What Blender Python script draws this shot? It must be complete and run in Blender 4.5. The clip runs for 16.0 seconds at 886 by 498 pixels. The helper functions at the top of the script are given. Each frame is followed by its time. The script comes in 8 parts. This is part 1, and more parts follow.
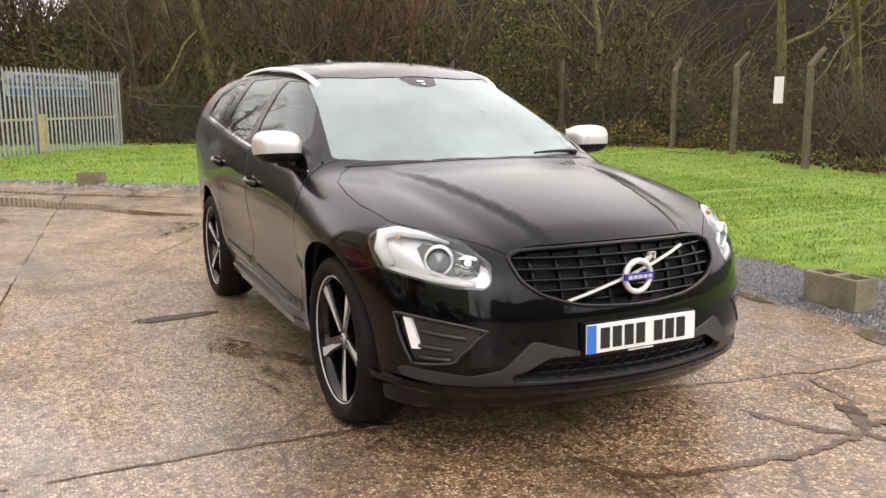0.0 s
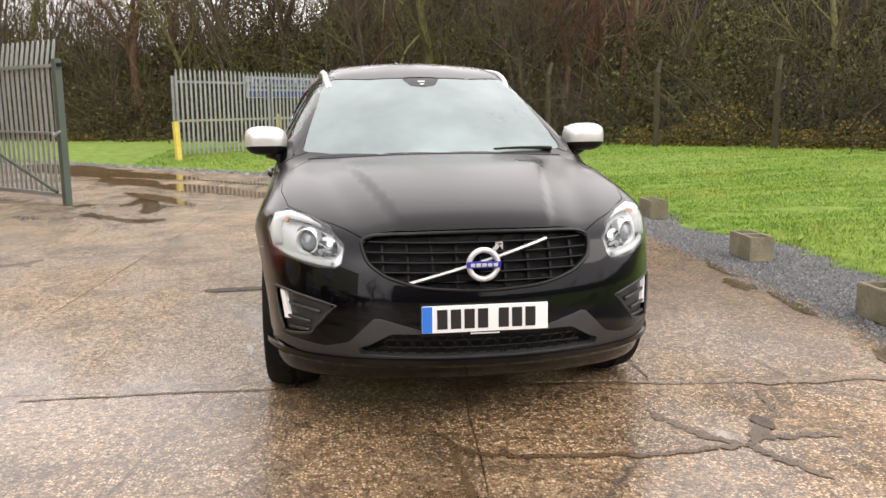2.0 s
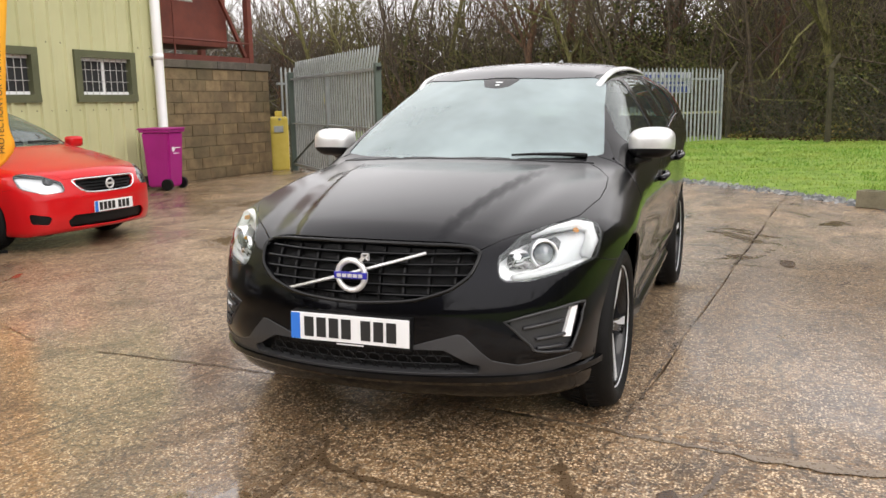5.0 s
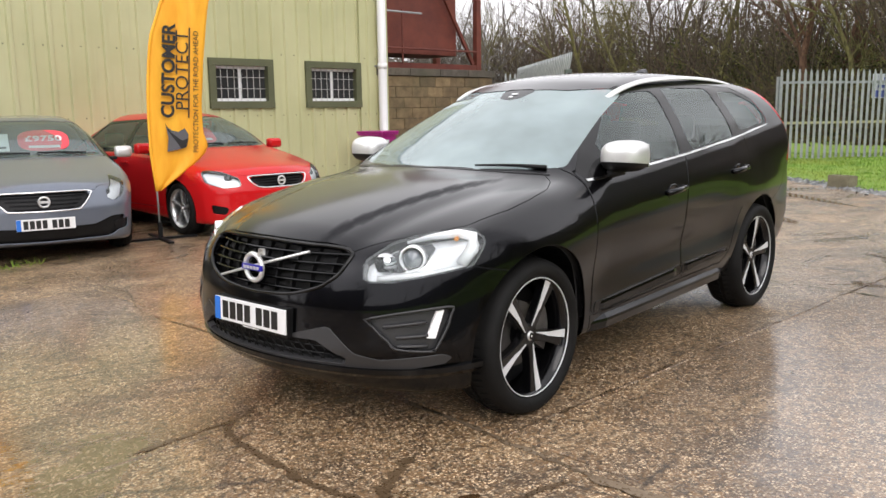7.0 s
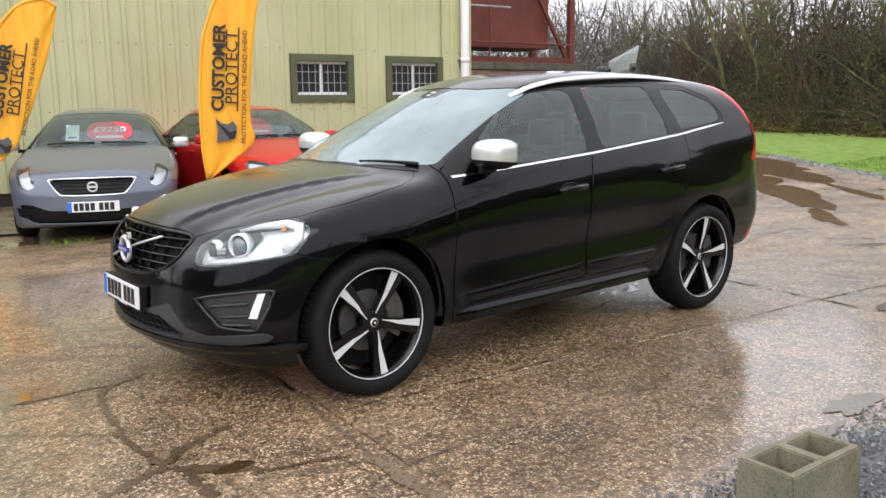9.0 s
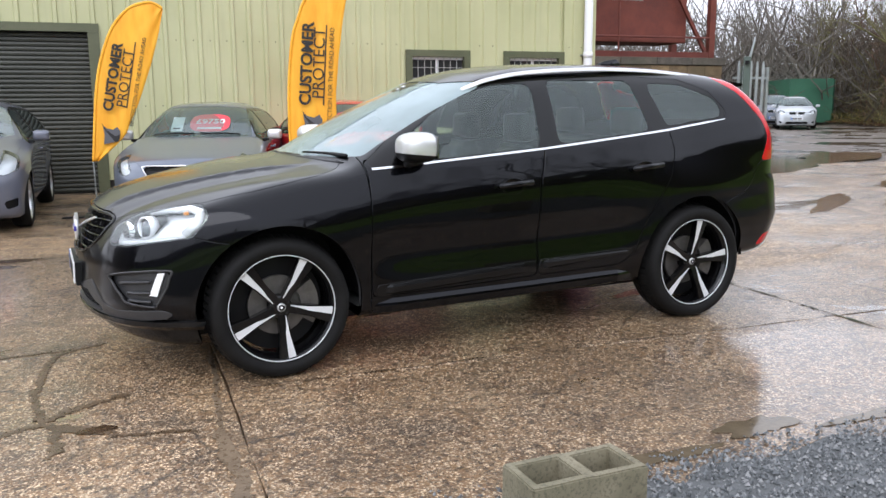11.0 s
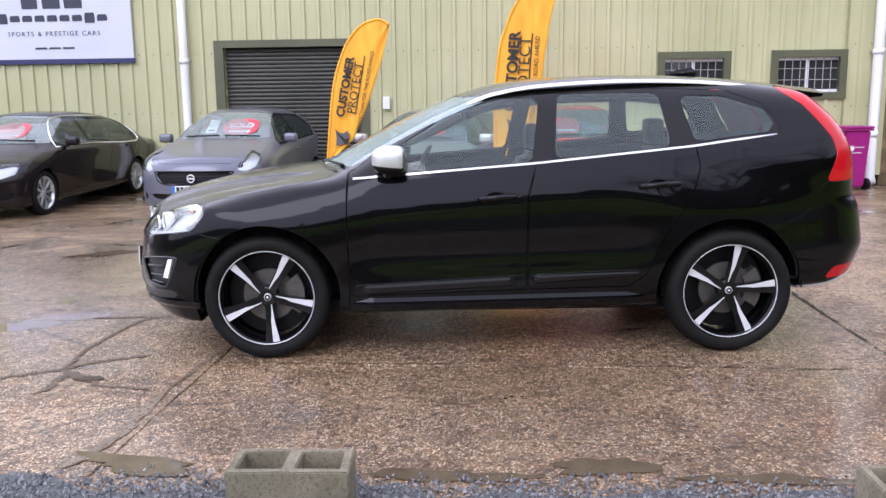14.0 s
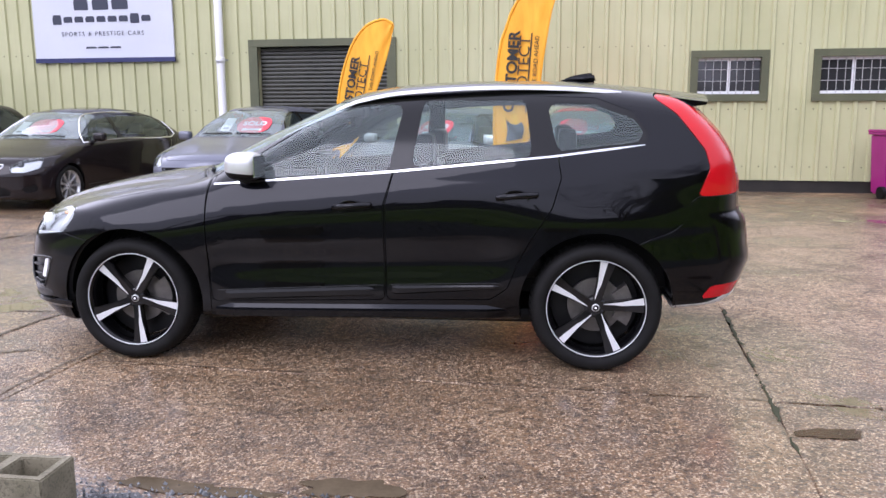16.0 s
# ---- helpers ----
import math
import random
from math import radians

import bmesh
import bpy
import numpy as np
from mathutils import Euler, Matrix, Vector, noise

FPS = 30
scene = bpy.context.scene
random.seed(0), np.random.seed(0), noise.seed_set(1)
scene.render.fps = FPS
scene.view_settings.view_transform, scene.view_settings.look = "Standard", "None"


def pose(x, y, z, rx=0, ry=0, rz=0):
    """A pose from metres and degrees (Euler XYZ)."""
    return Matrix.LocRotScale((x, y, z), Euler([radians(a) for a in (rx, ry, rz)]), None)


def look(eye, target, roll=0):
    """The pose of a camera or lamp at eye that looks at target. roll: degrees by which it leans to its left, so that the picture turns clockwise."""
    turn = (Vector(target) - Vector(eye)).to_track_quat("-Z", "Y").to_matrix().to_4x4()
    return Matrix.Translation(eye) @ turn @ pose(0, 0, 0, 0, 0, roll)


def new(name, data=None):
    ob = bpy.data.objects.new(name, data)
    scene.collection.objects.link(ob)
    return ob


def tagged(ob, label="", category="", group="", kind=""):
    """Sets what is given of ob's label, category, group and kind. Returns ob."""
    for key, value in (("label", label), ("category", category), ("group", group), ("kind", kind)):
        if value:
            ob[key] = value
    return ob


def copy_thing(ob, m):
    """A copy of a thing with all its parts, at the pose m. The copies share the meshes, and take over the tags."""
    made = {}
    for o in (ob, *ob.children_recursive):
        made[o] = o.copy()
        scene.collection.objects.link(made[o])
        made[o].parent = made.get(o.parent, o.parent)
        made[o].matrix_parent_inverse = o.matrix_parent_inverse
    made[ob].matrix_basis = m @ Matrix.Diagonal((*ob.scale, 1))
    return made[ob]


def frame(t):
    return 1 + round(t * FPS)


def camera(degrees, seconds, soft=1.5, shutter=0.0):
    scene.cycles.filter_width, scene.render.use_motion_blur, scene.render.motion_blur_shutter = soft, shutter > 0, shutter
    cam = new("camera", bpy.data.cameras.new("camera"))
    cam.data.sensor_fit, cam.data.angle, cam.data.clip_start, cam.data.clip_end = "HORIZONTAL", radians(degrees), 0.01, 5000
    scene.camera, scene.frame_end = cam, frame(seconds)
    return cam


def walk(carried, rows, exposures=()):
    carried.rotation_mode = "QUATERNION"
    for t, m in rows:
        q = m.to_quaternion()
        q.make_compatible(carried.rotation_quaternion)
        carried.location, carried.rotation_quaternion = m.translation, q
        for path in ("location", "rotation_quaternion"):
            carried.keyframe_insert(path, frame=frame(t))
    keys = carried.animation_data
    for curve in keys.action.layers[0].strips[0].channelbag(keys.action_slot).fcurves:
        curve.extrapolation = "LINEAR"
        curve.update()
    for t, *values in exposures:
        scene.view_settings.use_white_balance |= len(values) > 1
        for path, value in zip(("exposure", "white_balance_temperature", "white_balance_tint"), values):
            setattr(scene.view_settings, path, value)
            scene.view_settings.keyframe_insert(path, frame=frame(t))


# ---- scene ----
cam = camera(55.9, 16.0)
METRES, EYE, TILT, LEAN, TURN = 12.195, 1.405, 0.0, 0.0, 64.05
ROWS = [
    (0.0, 0.0, 0.0, 0.0, -0.03, -9.98, 0.17),
    (0.5, 0.0333, -0.0059, 0.0005, 4.18, -9.95, 0.24),
    (1.0, 0.0633, -0.0035, -0.0022, 6.82, -10.04, 0.3),
    (1.5, 0.0985, -0.0099, -0.0014, 10.97, -9.94, 0.38),
    (2.0, 0.1308, -0.0064, -0.0013, 17.51, -9.89, 0.43),
    (2.5, 0.1603, -0.0035, 0.0001, 22.4, -9.89, 0.49),
    (3.0, 0.1871, 0.0065, 0.0005, 26.16, -10.02, 0.48),
    (3.5, 0.2077, 0.0279, -0.0007, 29.75, -10.23, 0.47),
    (4.0, 0.2313, 0.048, -0.001, 35.47, -10.18, 0.66),
    (6.5, 0.3437, 0.1799, 0.0034, 61.99, -9.57, 0.83),
    (7.0, 0.3692, 0.2023, 0.0024, 66.74, -9.45, 0.78),
    (7.5, 0.3884, 0.2287, 0.0037, 69.94, -9.53, 0.79),
    (8.0, 0.4086, 0.2563, 0.0071, 72.05, -9.62, 0.68),
    (8.5, 0.4187, 0.2831, 0.0049, 74.44, -9.8, 0.6),
    (9.0, 0.4259, 0.3116, 0.0043, 77.27, -9.9, 0.58),
    (11.5, 0.4398, 0.4579, 0.0018, 95.53, -9.95, 0.38),
    (12.0, 0.4377, 0.4885, 0.0024, 102.56, -9.76, 0.48),
    (12.5, 0.4364, 0.5179, 0.0062, 110.59, -9.58, 0.57),
    (13.0, 0.4315, 0.5465, 0.0068, 114.31, -9.56, 0.65),
    (13.5, 0.4298, 0.5788, 0.0075, 114.87, -9.64, 0.68),
    (14.0, 0.4188, 0.6034, 0.0077, 114.83, -9.86, 0.63),
    (14.5, 0.4053, 0.6295, 0.0088, 114.86, -10.02, 0.57),
    (15.0, 0.392, 0.6583, 0.0103, 115.68, -10.09, 0.4),
    (15.5, 0.3746, 0.6805, 0.01, 118.35, -10.14, 0.24),
    (16.0, 0.3564, 0.7038, 0.0122, 122.02, -10.11, 0.27),
]
EXPOSURES = [(0.0, 1.0, 6950, 18), (2.0, 0.97, 6900, 16), (4.0, 0.87, 6800, 14), (7.0, 0.83, 6500, 14), (9.0, 0.86, 6250, 14), (11.5, 0.96, 5850, 14), (14.0, 1.03, 5700, 25), (16.0, 1.03, 5700, 26)]
walk(cam, [(t, pose(4.803, -2.086, EYE, TILT, LEAN, TURN) @ pose(METRES * x, METRES * y, METRES * z, 90 + pitch, roll, yaw)) for t, x, y, z, yaw, pitch, roll in ROWS], EXPOSURES)


# ---- world, sun ----
world = bpy.data.worlds.new("overcast_sky")
scene.world = world
world.use_nodes = True
wn, wl = world.node_tree.nodes, world.node_tree.links
wn.clear()
w_out = wn.new("ShaderNodeOutputWorld")
w_bg = wn.new("ShaderNodeBackground")
w_sky = wn.new("ShaderNodeTexSky")
w_sky.sky_type, w_sky.sun_disc = "NISHITA", False
w_sky.sun_elevation, w_sky.sun_rotation = radians(38), radians(120)
w_sky.air_density, w_sky.dust_density = 1.0, 4.0
w_sat = wn.new("ShaderNodeHueSaturation")
w_sat.inputs["Saturation"].default_value = 0.10
w_mix = wn.new("ShaderNodeMixRGB")
w_mix.blend_type = "MIX"
w_mix.inputs["Fac"].default_value = 0.72
w_mix.inputs["Color2"].default_value = (9.0, 9.1, 9.25, 1)
w_bg.inputs["Strength"].default_value = 0.12
wl.new(w_sky.outputs["Color"], w_sat.inputs["Color"])
wl.new(w_sat.outputs["Color"], w_mix.inputs["Color1"])
wl.new(w_mix.outputs["Color"], w_bg.inputs["Color"])
wl.new(w_bg.outputs["Background"], w_out.inputs["Surface"])

sun = new("sun", bpy.data.lights.new("sun", "SUN"))
sun.data.energy, sun.data.angle, sun.data.color = 0.7, radians(40), (1.0, 0.97, 0.92)
sun.matrix_world = look((0, 0, 30), Vector((0, 0, 30)) - Vector((math.cos(radians(60)) * 0.79, math.sin(radians(60)) * 0.79, 0.62)))


# ---- materials ----
def material(name, base=(0.5, 0.5, 0.5), rough=0.5, metal=0.0, **extra):
    """A plain principled material; extra: input names with underscores."""
    m = bpy.data.materials.new(name)
    m.use_nodes = True
    b = m.node_tree.nodes["Principled BSDF"]
    b.inputs["Base Color"].default_value = (*base, 1)
    b.inputs["Roughness"].default_value = rough
    b.inputs["Metallic"].default_value = metal
    for k, v in extra.items():
        b.inputs[k.replace("_", " ")].default_value = v
    return m


class Nodes:
    """Short hand for building node trees."""

    def __init__(self, m):
        self.t, self.m = m.node_tree, m
        self.b = m.node_tree.nodes["Principled BSDF"]
        tc = self.t.nodes.new("ShaderNodeTexCoord")
        self.obj = tc.outputs["Object"]
        geo = self.t.nodes.new("ShaderNodeNewGeometry")
        self.pos, self.nor, self.island = geo.outputs["Position"], geo.outputs["Normal"], geo.outputs["Random Per Island"]

    def link(self, a, b):
        self.t.links.new(a, b)

    def put(self, value, socket):
        if isinstance(value, bpy.types.NodeSocket):
            self.t.links.new(value, socket)
        else:
            socket.default_value = value

    def scale(self, vec, s):
        n = self.t.nodes.new("ShaderNodeMapping")
        n.inputs["Scale"].default_value = s
        self.link(vec, n.inputs["Vector"])
        return n.outputs["Vector"]

    def noise(self, vec, scale, detail=4.0, rough=0.55, distort=0.0):
        n = self.t.nodes.new("ShaderNodeTexNoise")
        n.inputs["Scale"].default_value, n.inputs["Detail"].default_value = scale, detail
        n.inputs["Roughness"].default_value, n.inputs["Distortion"].default_value = rough, distort
        self.link(vec, n.inputs["Vector"])
        return n.outputs["Fac"]

    def hollow(self, vec, centre, radii):
        """1 at the middle of an oval place on the ground, 0 at its rim."""
        m = self.t.nodes.new("ShaderNodeMapping")
        m.inputs["Scale"].default_value = (1 / radii[0], 1 / radii[1], 0)
        m.inputs["Location"].default_value = (-centre[0] / radii[0], -centre[1] / radii[1], 0)
        g = self.t.nodes.new("ShaderNodeTexGradient")
        g.gradient_type = "SPHERICAL"
        self.link(vec, m.inputs["Vector"])
        self.link(m.outputs["Vector"], g.inputs["Vector"])
        return g.outputs["Fac"]

    def voronoi(self, vec, scale, out="Distance", feature="F1"):
        n = self.t.nodes.new("ShaderNodeTexVoronoi")
        n.feature = feature
        n.inputs["Scale"].default_value = scale
        self.link(vec, n.inputs["Vector"])
        return n.outputs[out]

    def ramp(self, fac, *stops):
        n = self.t.nodes.new("ShaderNodeValToRGB")
        el = n.color_ramp.elements
        while len(el) < len(stops):
            el.new(0.5)
        for e, (p, c) in zip(el, stops):
            e.position = p
            e.color = (*c, 1) if isinstance(c, tuple) else (c, c, c, 1)
        self.put(fac, n.inputs["Fac"])
        return n.outputs["Color"]

    def mix(self, fac, a, b, mode="MIX"):
        n = self.t.nodes.new("ShaderNodeMixRGB")
        n.blend_type = mode
        self.put(fac, n.inputs["Fac"])
        for v, s in ((a, n.inputs["Color1"]), (b, n.inputs["Color2"])):
            self.put((*v, 1) if isinstance(v, tuple) and len(v) == 3 else v, s)
        return n.outputs["Color"]

    def math(self, op, a, b=0.0, clamp=False):
        n = self.t.nodes.new("ShaderNodeMath")
        n.operation, n.use_clamp = op, clamp
        self.put(a, n.inputs[0])
        self.put(b, n.inputs[1])
        return n.outputs[0]

    def bump(self, height, strength=0.3, dist=0.01, normal=None):
        n = self.t.nodes.new("ShaderNodeBump")
        n.inputs["Strength"].default_value, n.inputs["Distance"].default_value = strength, dist
        self.put(height, n.inputs["Height"])
        if normal is not None:
            self.link(normal, n.inputs["Normal"])
        return n.outputs["Normal"]

    def out(self, color=None, rough=None, normal=None):
        for v, k in ((color, "Base Color"), (rough, "Roughness"), (normal, "Normal")):
            if v is not None:
                self.put(v, self.b.inputs[k])
        return self.m

    def rand(self):
        return self.t.nodes.new("ShaderNodeObjectInfo").outputs["Random"]


def mat_varied(name, a, b, rough=0.6, scale=3.0, fine=60.0, bump=0.2, metal=0.0, spread=0.0, dist=0.005):
    """Two tones in patches, fine grain, and a slight relief."""
    n = Nodes(material(name, a, rough, metal))
    big, small = n.noise(n.pos, scale, 5), n.noise(n.pos, fine, 3)
    f = n.math("ADD", n.math("MULTIPLY", big, 0.75), n.math("MULTIPLY", small, 0.35))
    col = n.ramp(f, (0.35, a), (0.75, b))
    if spread:
        r = n.rand()
        col = n.mix(n.math("MULTIPLY", r, spread), col, tuple(0.45 * v for v in b))
    return n.out(col, n.ramp(small, (0.2, max(0.02, rough - 0.1)), (0.8, min(1.0, rough + 0.1))), n.bump(small, bump, dist))


def wet_concrete():
    n = Nodes(material("wet_concrete"))
    flat = n.scale(n.pos, (1.0, 1.0, 0.0))
    big = n.noise(flat, 0.35, 6, 0.6, 0.4)
    mid = n.noise(flat, 2.0, 7, 0.68, 0.7)
    fine = n.noise(flat, 26, 5, 0.75)
    stones, tint = n.voronoi(flat, 70), n.voronoi(flat, 70, "Color")
    grit = n.voronoi(flat, 150, "Color")
    col = n.ramp(mid, (0.32, (0.070, 0.033, 0.011)), (0.50, (0.268, 0.146, 0.057)), (0.70, (0.450, 0.285, 0.140)))
    col = n.mix(n.ramp(big, (0.46, 0.0), (0.64, 0.40)), col, (0.30, 0.225, 0.15))
    col = n.mix(n.math("MULTIPLY", n.rand(), 0.3), col, (0.17, 0.120, 0.074))
    # a broad oval is lightened, painting sky glare onto the far yard
    col = n.mix(n.math("MULTIPLY", n.ramp(n.math("ADD", n.hollow(flat, (-4.5, -3.0), (9.0, 4.5)), n.math("SUBTRACT", big, 0.5)), (0.15, 0.0), (0.5, 1.0)), 0.55), col, (0.42, 0.30, 0.20))
    # exposed aggregate: pale and dark pebbles
    shape = n.ramp(stones, (0.36, 1.0), (0.46, 0.0))
    col = n.mix(n.math("MULTIPLY", shape, n.ramp(tint, (0.50, 0.0), (0.58, 1.0))), col, (0.82, 0.63, 0.41))
    col = n.mix(n.math("MULTIPLY", shape, n.ramp(tint, (0.26, 0.85), (0.38, 0.0))), col, (0.035, 0.022, 0.013))
    col = n.mix(n.ramp(grit, (0.66, 0.0), (0.80, 0.75)), col, (0.68, 0.55, 0.38))
    col = n.mix(n.ramp(fine, (0.40, 0.90), (0.50, 0.0)), col, (0.050, 0.031, 0.016))
    # ragged damp mottling, a hand's width across
    mottle = n.ramp(n.noise(n.scale(flat, (1.0, 1.3, 1.0)), 6.5, 7, 0.72, 0.9), (0.52, 0.0), (0.60, 0.62))
    col = n.mix(mottle, col, n.mix(0.7, col, (0.050, 0.028, 0.012)))
    # small dark flecks of mud and rotten leaf
    fleck = n.ramp(n.noise(n.scale(flat, (1.0, 1.6, 1.0)), 13, 5, 0.66, 0.5), (0.590, 0.0), (0.635, 0.72))
    col = n.mix(fleck, col, (0.052, 0.030, 0.015))
    # cracks
    warp = n.mix(0.12, flat, n.noise(flat, 1.1, 3), "ADD")
    crack = n.voronoi(warp, 0.42, "Distance", "DISTANCE_TO_EDGE")
    cr = n.math("MULTIPLY", n.ramp(crack, (0.0, 0.8), (0.006, 0.0)), n.ramp(n.noise(flat, 0.5, 2), (0.48, 0.0), (0.56, 0.9)))
    col = n.mix(cr, col, (0.02, 0.015, 0.010))
    # dark damp stains, and standing water in the hollows
    stain = n.ramp(n.noise(flat, 1.1, 8, 0.72, 1.2), (0.50, 0.0), (0.62, 0.9))
    col = n.mix(stain, col, n.mix(0.55, col, (0.045, 0.028, 0.014)))
    level = n.noise(n.scale(flat, (0.8, 1.25, 1.0)), 0.6, 8, 0.66, 0.8)
    wet = n.ramp(level, (0.600, 0.0), (0.625, 1.0))
    damp = n.ramp(level, (0.40, 0.0), (0.60, 1.0))
    col = n.mix(n.math("MULTIPLY", wet, 0.5), col, (0.095, 0.066, 0.040))
    rough = n.mix(wet, n.mix(fine, n.mix(damp, (0.40, 0.40, 0.40), (0.13, 0.13, 0.13)), (0.62, 0.62, 0.62)), (0.03, 0.03, 0.03))
    height = n.math("ADD", n.math("MULTIPLY", stones, -0.6), n.math("MULTIPLY", fine, 1.0))
    height = n.math("MULTIPLY", height, n.math("SUBTRACT", 1.0, n.math("MULTIPLY", wet, 0.97)))
    n.b.inputs["Specular IOR Level"].default_value = 0.55
    # a thin film of water lies in two broad hollows
    film = n.math("MAXIMUM", n.math("MAXIMUM", n.math("MULTIPLY", n.hollow(flat, (3.6, 0.1), (1.9, 2.4)), 0.7), n.hollow(flat, (2.6, -2.3), (2.6, 2.2))), n.hollow(flat, (-0.6, 2.3), (3.6, 1.8)))
    film = n.ramp(n.math("ADD", film, n.math("MULTIPLY", n.math("SUBTRACT", level, 0.5), 0.8)), (0.15, 0.0), (0.42, 1.0))
    n.put(n.mix(film, (0.11, 0.11, 0.11), (0.045, 0.045, 0.045)), n.b.inputs["Coat Roughness"])
    shallow = n.math("MULTIPLY", height, n.math("SUBTRACT", 1.0, n.math("MULTIPLY", film, 0.80)))
    n.link(n.bump(shallow, 0.50, 0.006), n.b.inputs["Coat Normal"])
    coat = n.mix(n.math("MAXIMUM", wet, film), n.ramp(level, (0.40, 0.10), (0.54, 0.95)), (1.0, 1.0, 1.0))
    n.put(n.math("MULTIPLY", coat, n.math("SUBTRACT", 1.0, n.math("MULTIPLY", fleck, 0.6))), n.b.inputs["Coat Weight"])
    col = n.mix(n.math("MULTIPLY", film, 0.35), col, n.mix(0.6, col, (0.05, 0.028, 0.012)))
    return n.out(col, rough, n.bump(height, 1.0, 0.010))


def wet_dirt():
    n = Nodes(material("wet_dirt"))
    big, fine = n.noise(n.pos, 0.6, 6, 0.6), n.noise(n.pos, 14, 5)
    col = n.ramp(big, (0.3, (0.075, 0.058, 0.042)), (0.7, (0.16, 0.125, 0.09)))
    col = n.mix(n.ramp(fine, (0.4, 0.5), (0.6, 0.0)), col, (0.04, 0.032, 0.025))
    wet = n.ramp(n.noise(n.pos, 0.4, 4), (0.5, 0.0), (0.56, 1.0))
    return n.out(col, n.mix(wet, (0.5, 0.5, 0.5), (0.06, 0.06, 0.06)), n.bump(fine, 0.3, 0.01))


def grass_ground():
    n = Nodes(material("turf", rough=0.9))
    big, mid, fine = n.noise(n.pos, 0.5, 4), n.noise(n.pos, 4, 5), n.noise(n.pos, 60, 3)
    col = n.ramp(mid, (0.32, (0.115, 0.190, 0.022)), (0.55, (0.180, 0.285, 0.034)), (0.75, (0.23, 0.330, 0.048)))
    col = n.mix(n.ramp(big, (0.48, 0.0), (0.72, 0.35)), col, (0.22, 0.27, 0.05))
    col = n.mix(n.ramp(fine, (0.35, 0.3), (0.5, 0.0)), col, (0.08, 0.12, 0.02))
    return n.out(col, 0.9, n.bump(fine, 0.6, 0.03))


def grass_blade():
    n = Nodes(material("grass_blade", rough=0.6))
    col = n.ramp(n.island, (0.0, (0.095, 0.225, 0.014)), (0.6, (0.165, 0.310, 0.026)), (1.0, (0.26, 0.36, 0.055)))
    col = n.mix(n.ramp(n.noise(n.pos, 0.7, 3), (0.44, 0.0), (0.64, 0.6)), col, (0.31, 0.33, 0.06))
    col = n.mix(n.ramp(n.noise(n.pos, 2.2, 4, 0.6), (0.50, 0.0), (0.62, 0.55)), col, (0.085, 0.185, 0.014))
    return n.out(col)


def leaf_mat(name, a, b, c):
    n = Nodes(material(name, a, 0.65, 0.0, Specular_IOR_Level=0.12))
    return n.out(n.ramp(n.island, (0.0, a), (0.6, b), (1.0, c)))


def bark(name, a, b):
    n = Nodes(material(name, a, 0.9))
    f = n.noise(n.scale(n.pos, (6, 6, 1.5)), 3, 5)
    return n.out(n.ramp(f, (0.35, a), (0.7, b)), 0.9, n.bump(f, 0.5, 0.02))


def cladding():
    n = Nodes(material("painted_steel_cladding", rough=0.42))
    streak = n.noise(n.scale(n.pos, (6, 6, 0.35)), 2.0, 5, 0.6)
    big = n.noise(n.pos, 0.7, 4)
    col = n.ramp(big, (0.3, (0.440, 0.440, 0.240)), (0.7, (0.520, 0.515, 0.300)))
    col = n.mix(n.ramp(streak, (0.55, 0.0), (0.8, 0.35)), col, (0.33, 0.33, 0.20))
    return n.out(col, n.ramp(streak, (0.3, 0.36), (0.7, 0.52)), n.bump(big, 0.05, 0.01))


def block_mat(name, a, b, c):
    n = Nodes(material(name, a, 0.85))
    mid, fine = n.noise(n.pos, 5, 5), n.noise(n.pos, 90, 3)
    col = n.ramp(mid, (0.3, a), (0.7, b))
    col = n.mix(n.math("MULTIPLY", n.rand(), 0.6), col, c)
    col = n.mix(n.ramp(fine, (0.35, 0.5), (0.5, 0.0)), col, tuple(0.4 * v for v in a))
    col = n.mix(n.ramp(n.noise(n.pos, 1.3, 3), (0.5, 0.0), (0.7, 0.35)), col, (0.05, 0.055, 0.025))
    return n.out(col, 0.82, n.bump(fine, 0.5, 0.006))


def car_paint(name, base, rough=0.22, metal=0.0, flake=0.0, ior=1.42):
    n = Nodes(material(name, base, rough, metal))
    n.b.inputs["Coat Weight"].default_value = 1.0
    n.b.inputs["Coat Roughness"].default_value = 0.025
    n.b.inputs["Specular IOR Level"].default_value = 0.04
    n.b.inputs["Coat IOR"].default_value = ior
    # beads of rain and road film
    film = n.noise(n.pos, 3.0, 5, 0.6)
    up = n.t.nodes.new("ShaderNodeSeparateXYZ")
    n.link(n.nor, up.inputs[0])
    rain = n.ramp(up.outputs["Z"], (0.45, 0.0), (0.85, 1.0))
    n.put(n.mix(rain, n.ramp(film, (0.40, 0.025), (0.80, 0.080)), n.ramp(film, (0.35, 0.10), (0.75, 0.24))), n.b.inputs["Coat Roughness"])
    spark = n.voronoi(n.pos, 900, "Color")
    col = n.mix(n.math("MULTIPLY", spark, flake), base, tuple(min(1.0, 2.2 * v + 0.01) for v in base))
    return n.out(col)


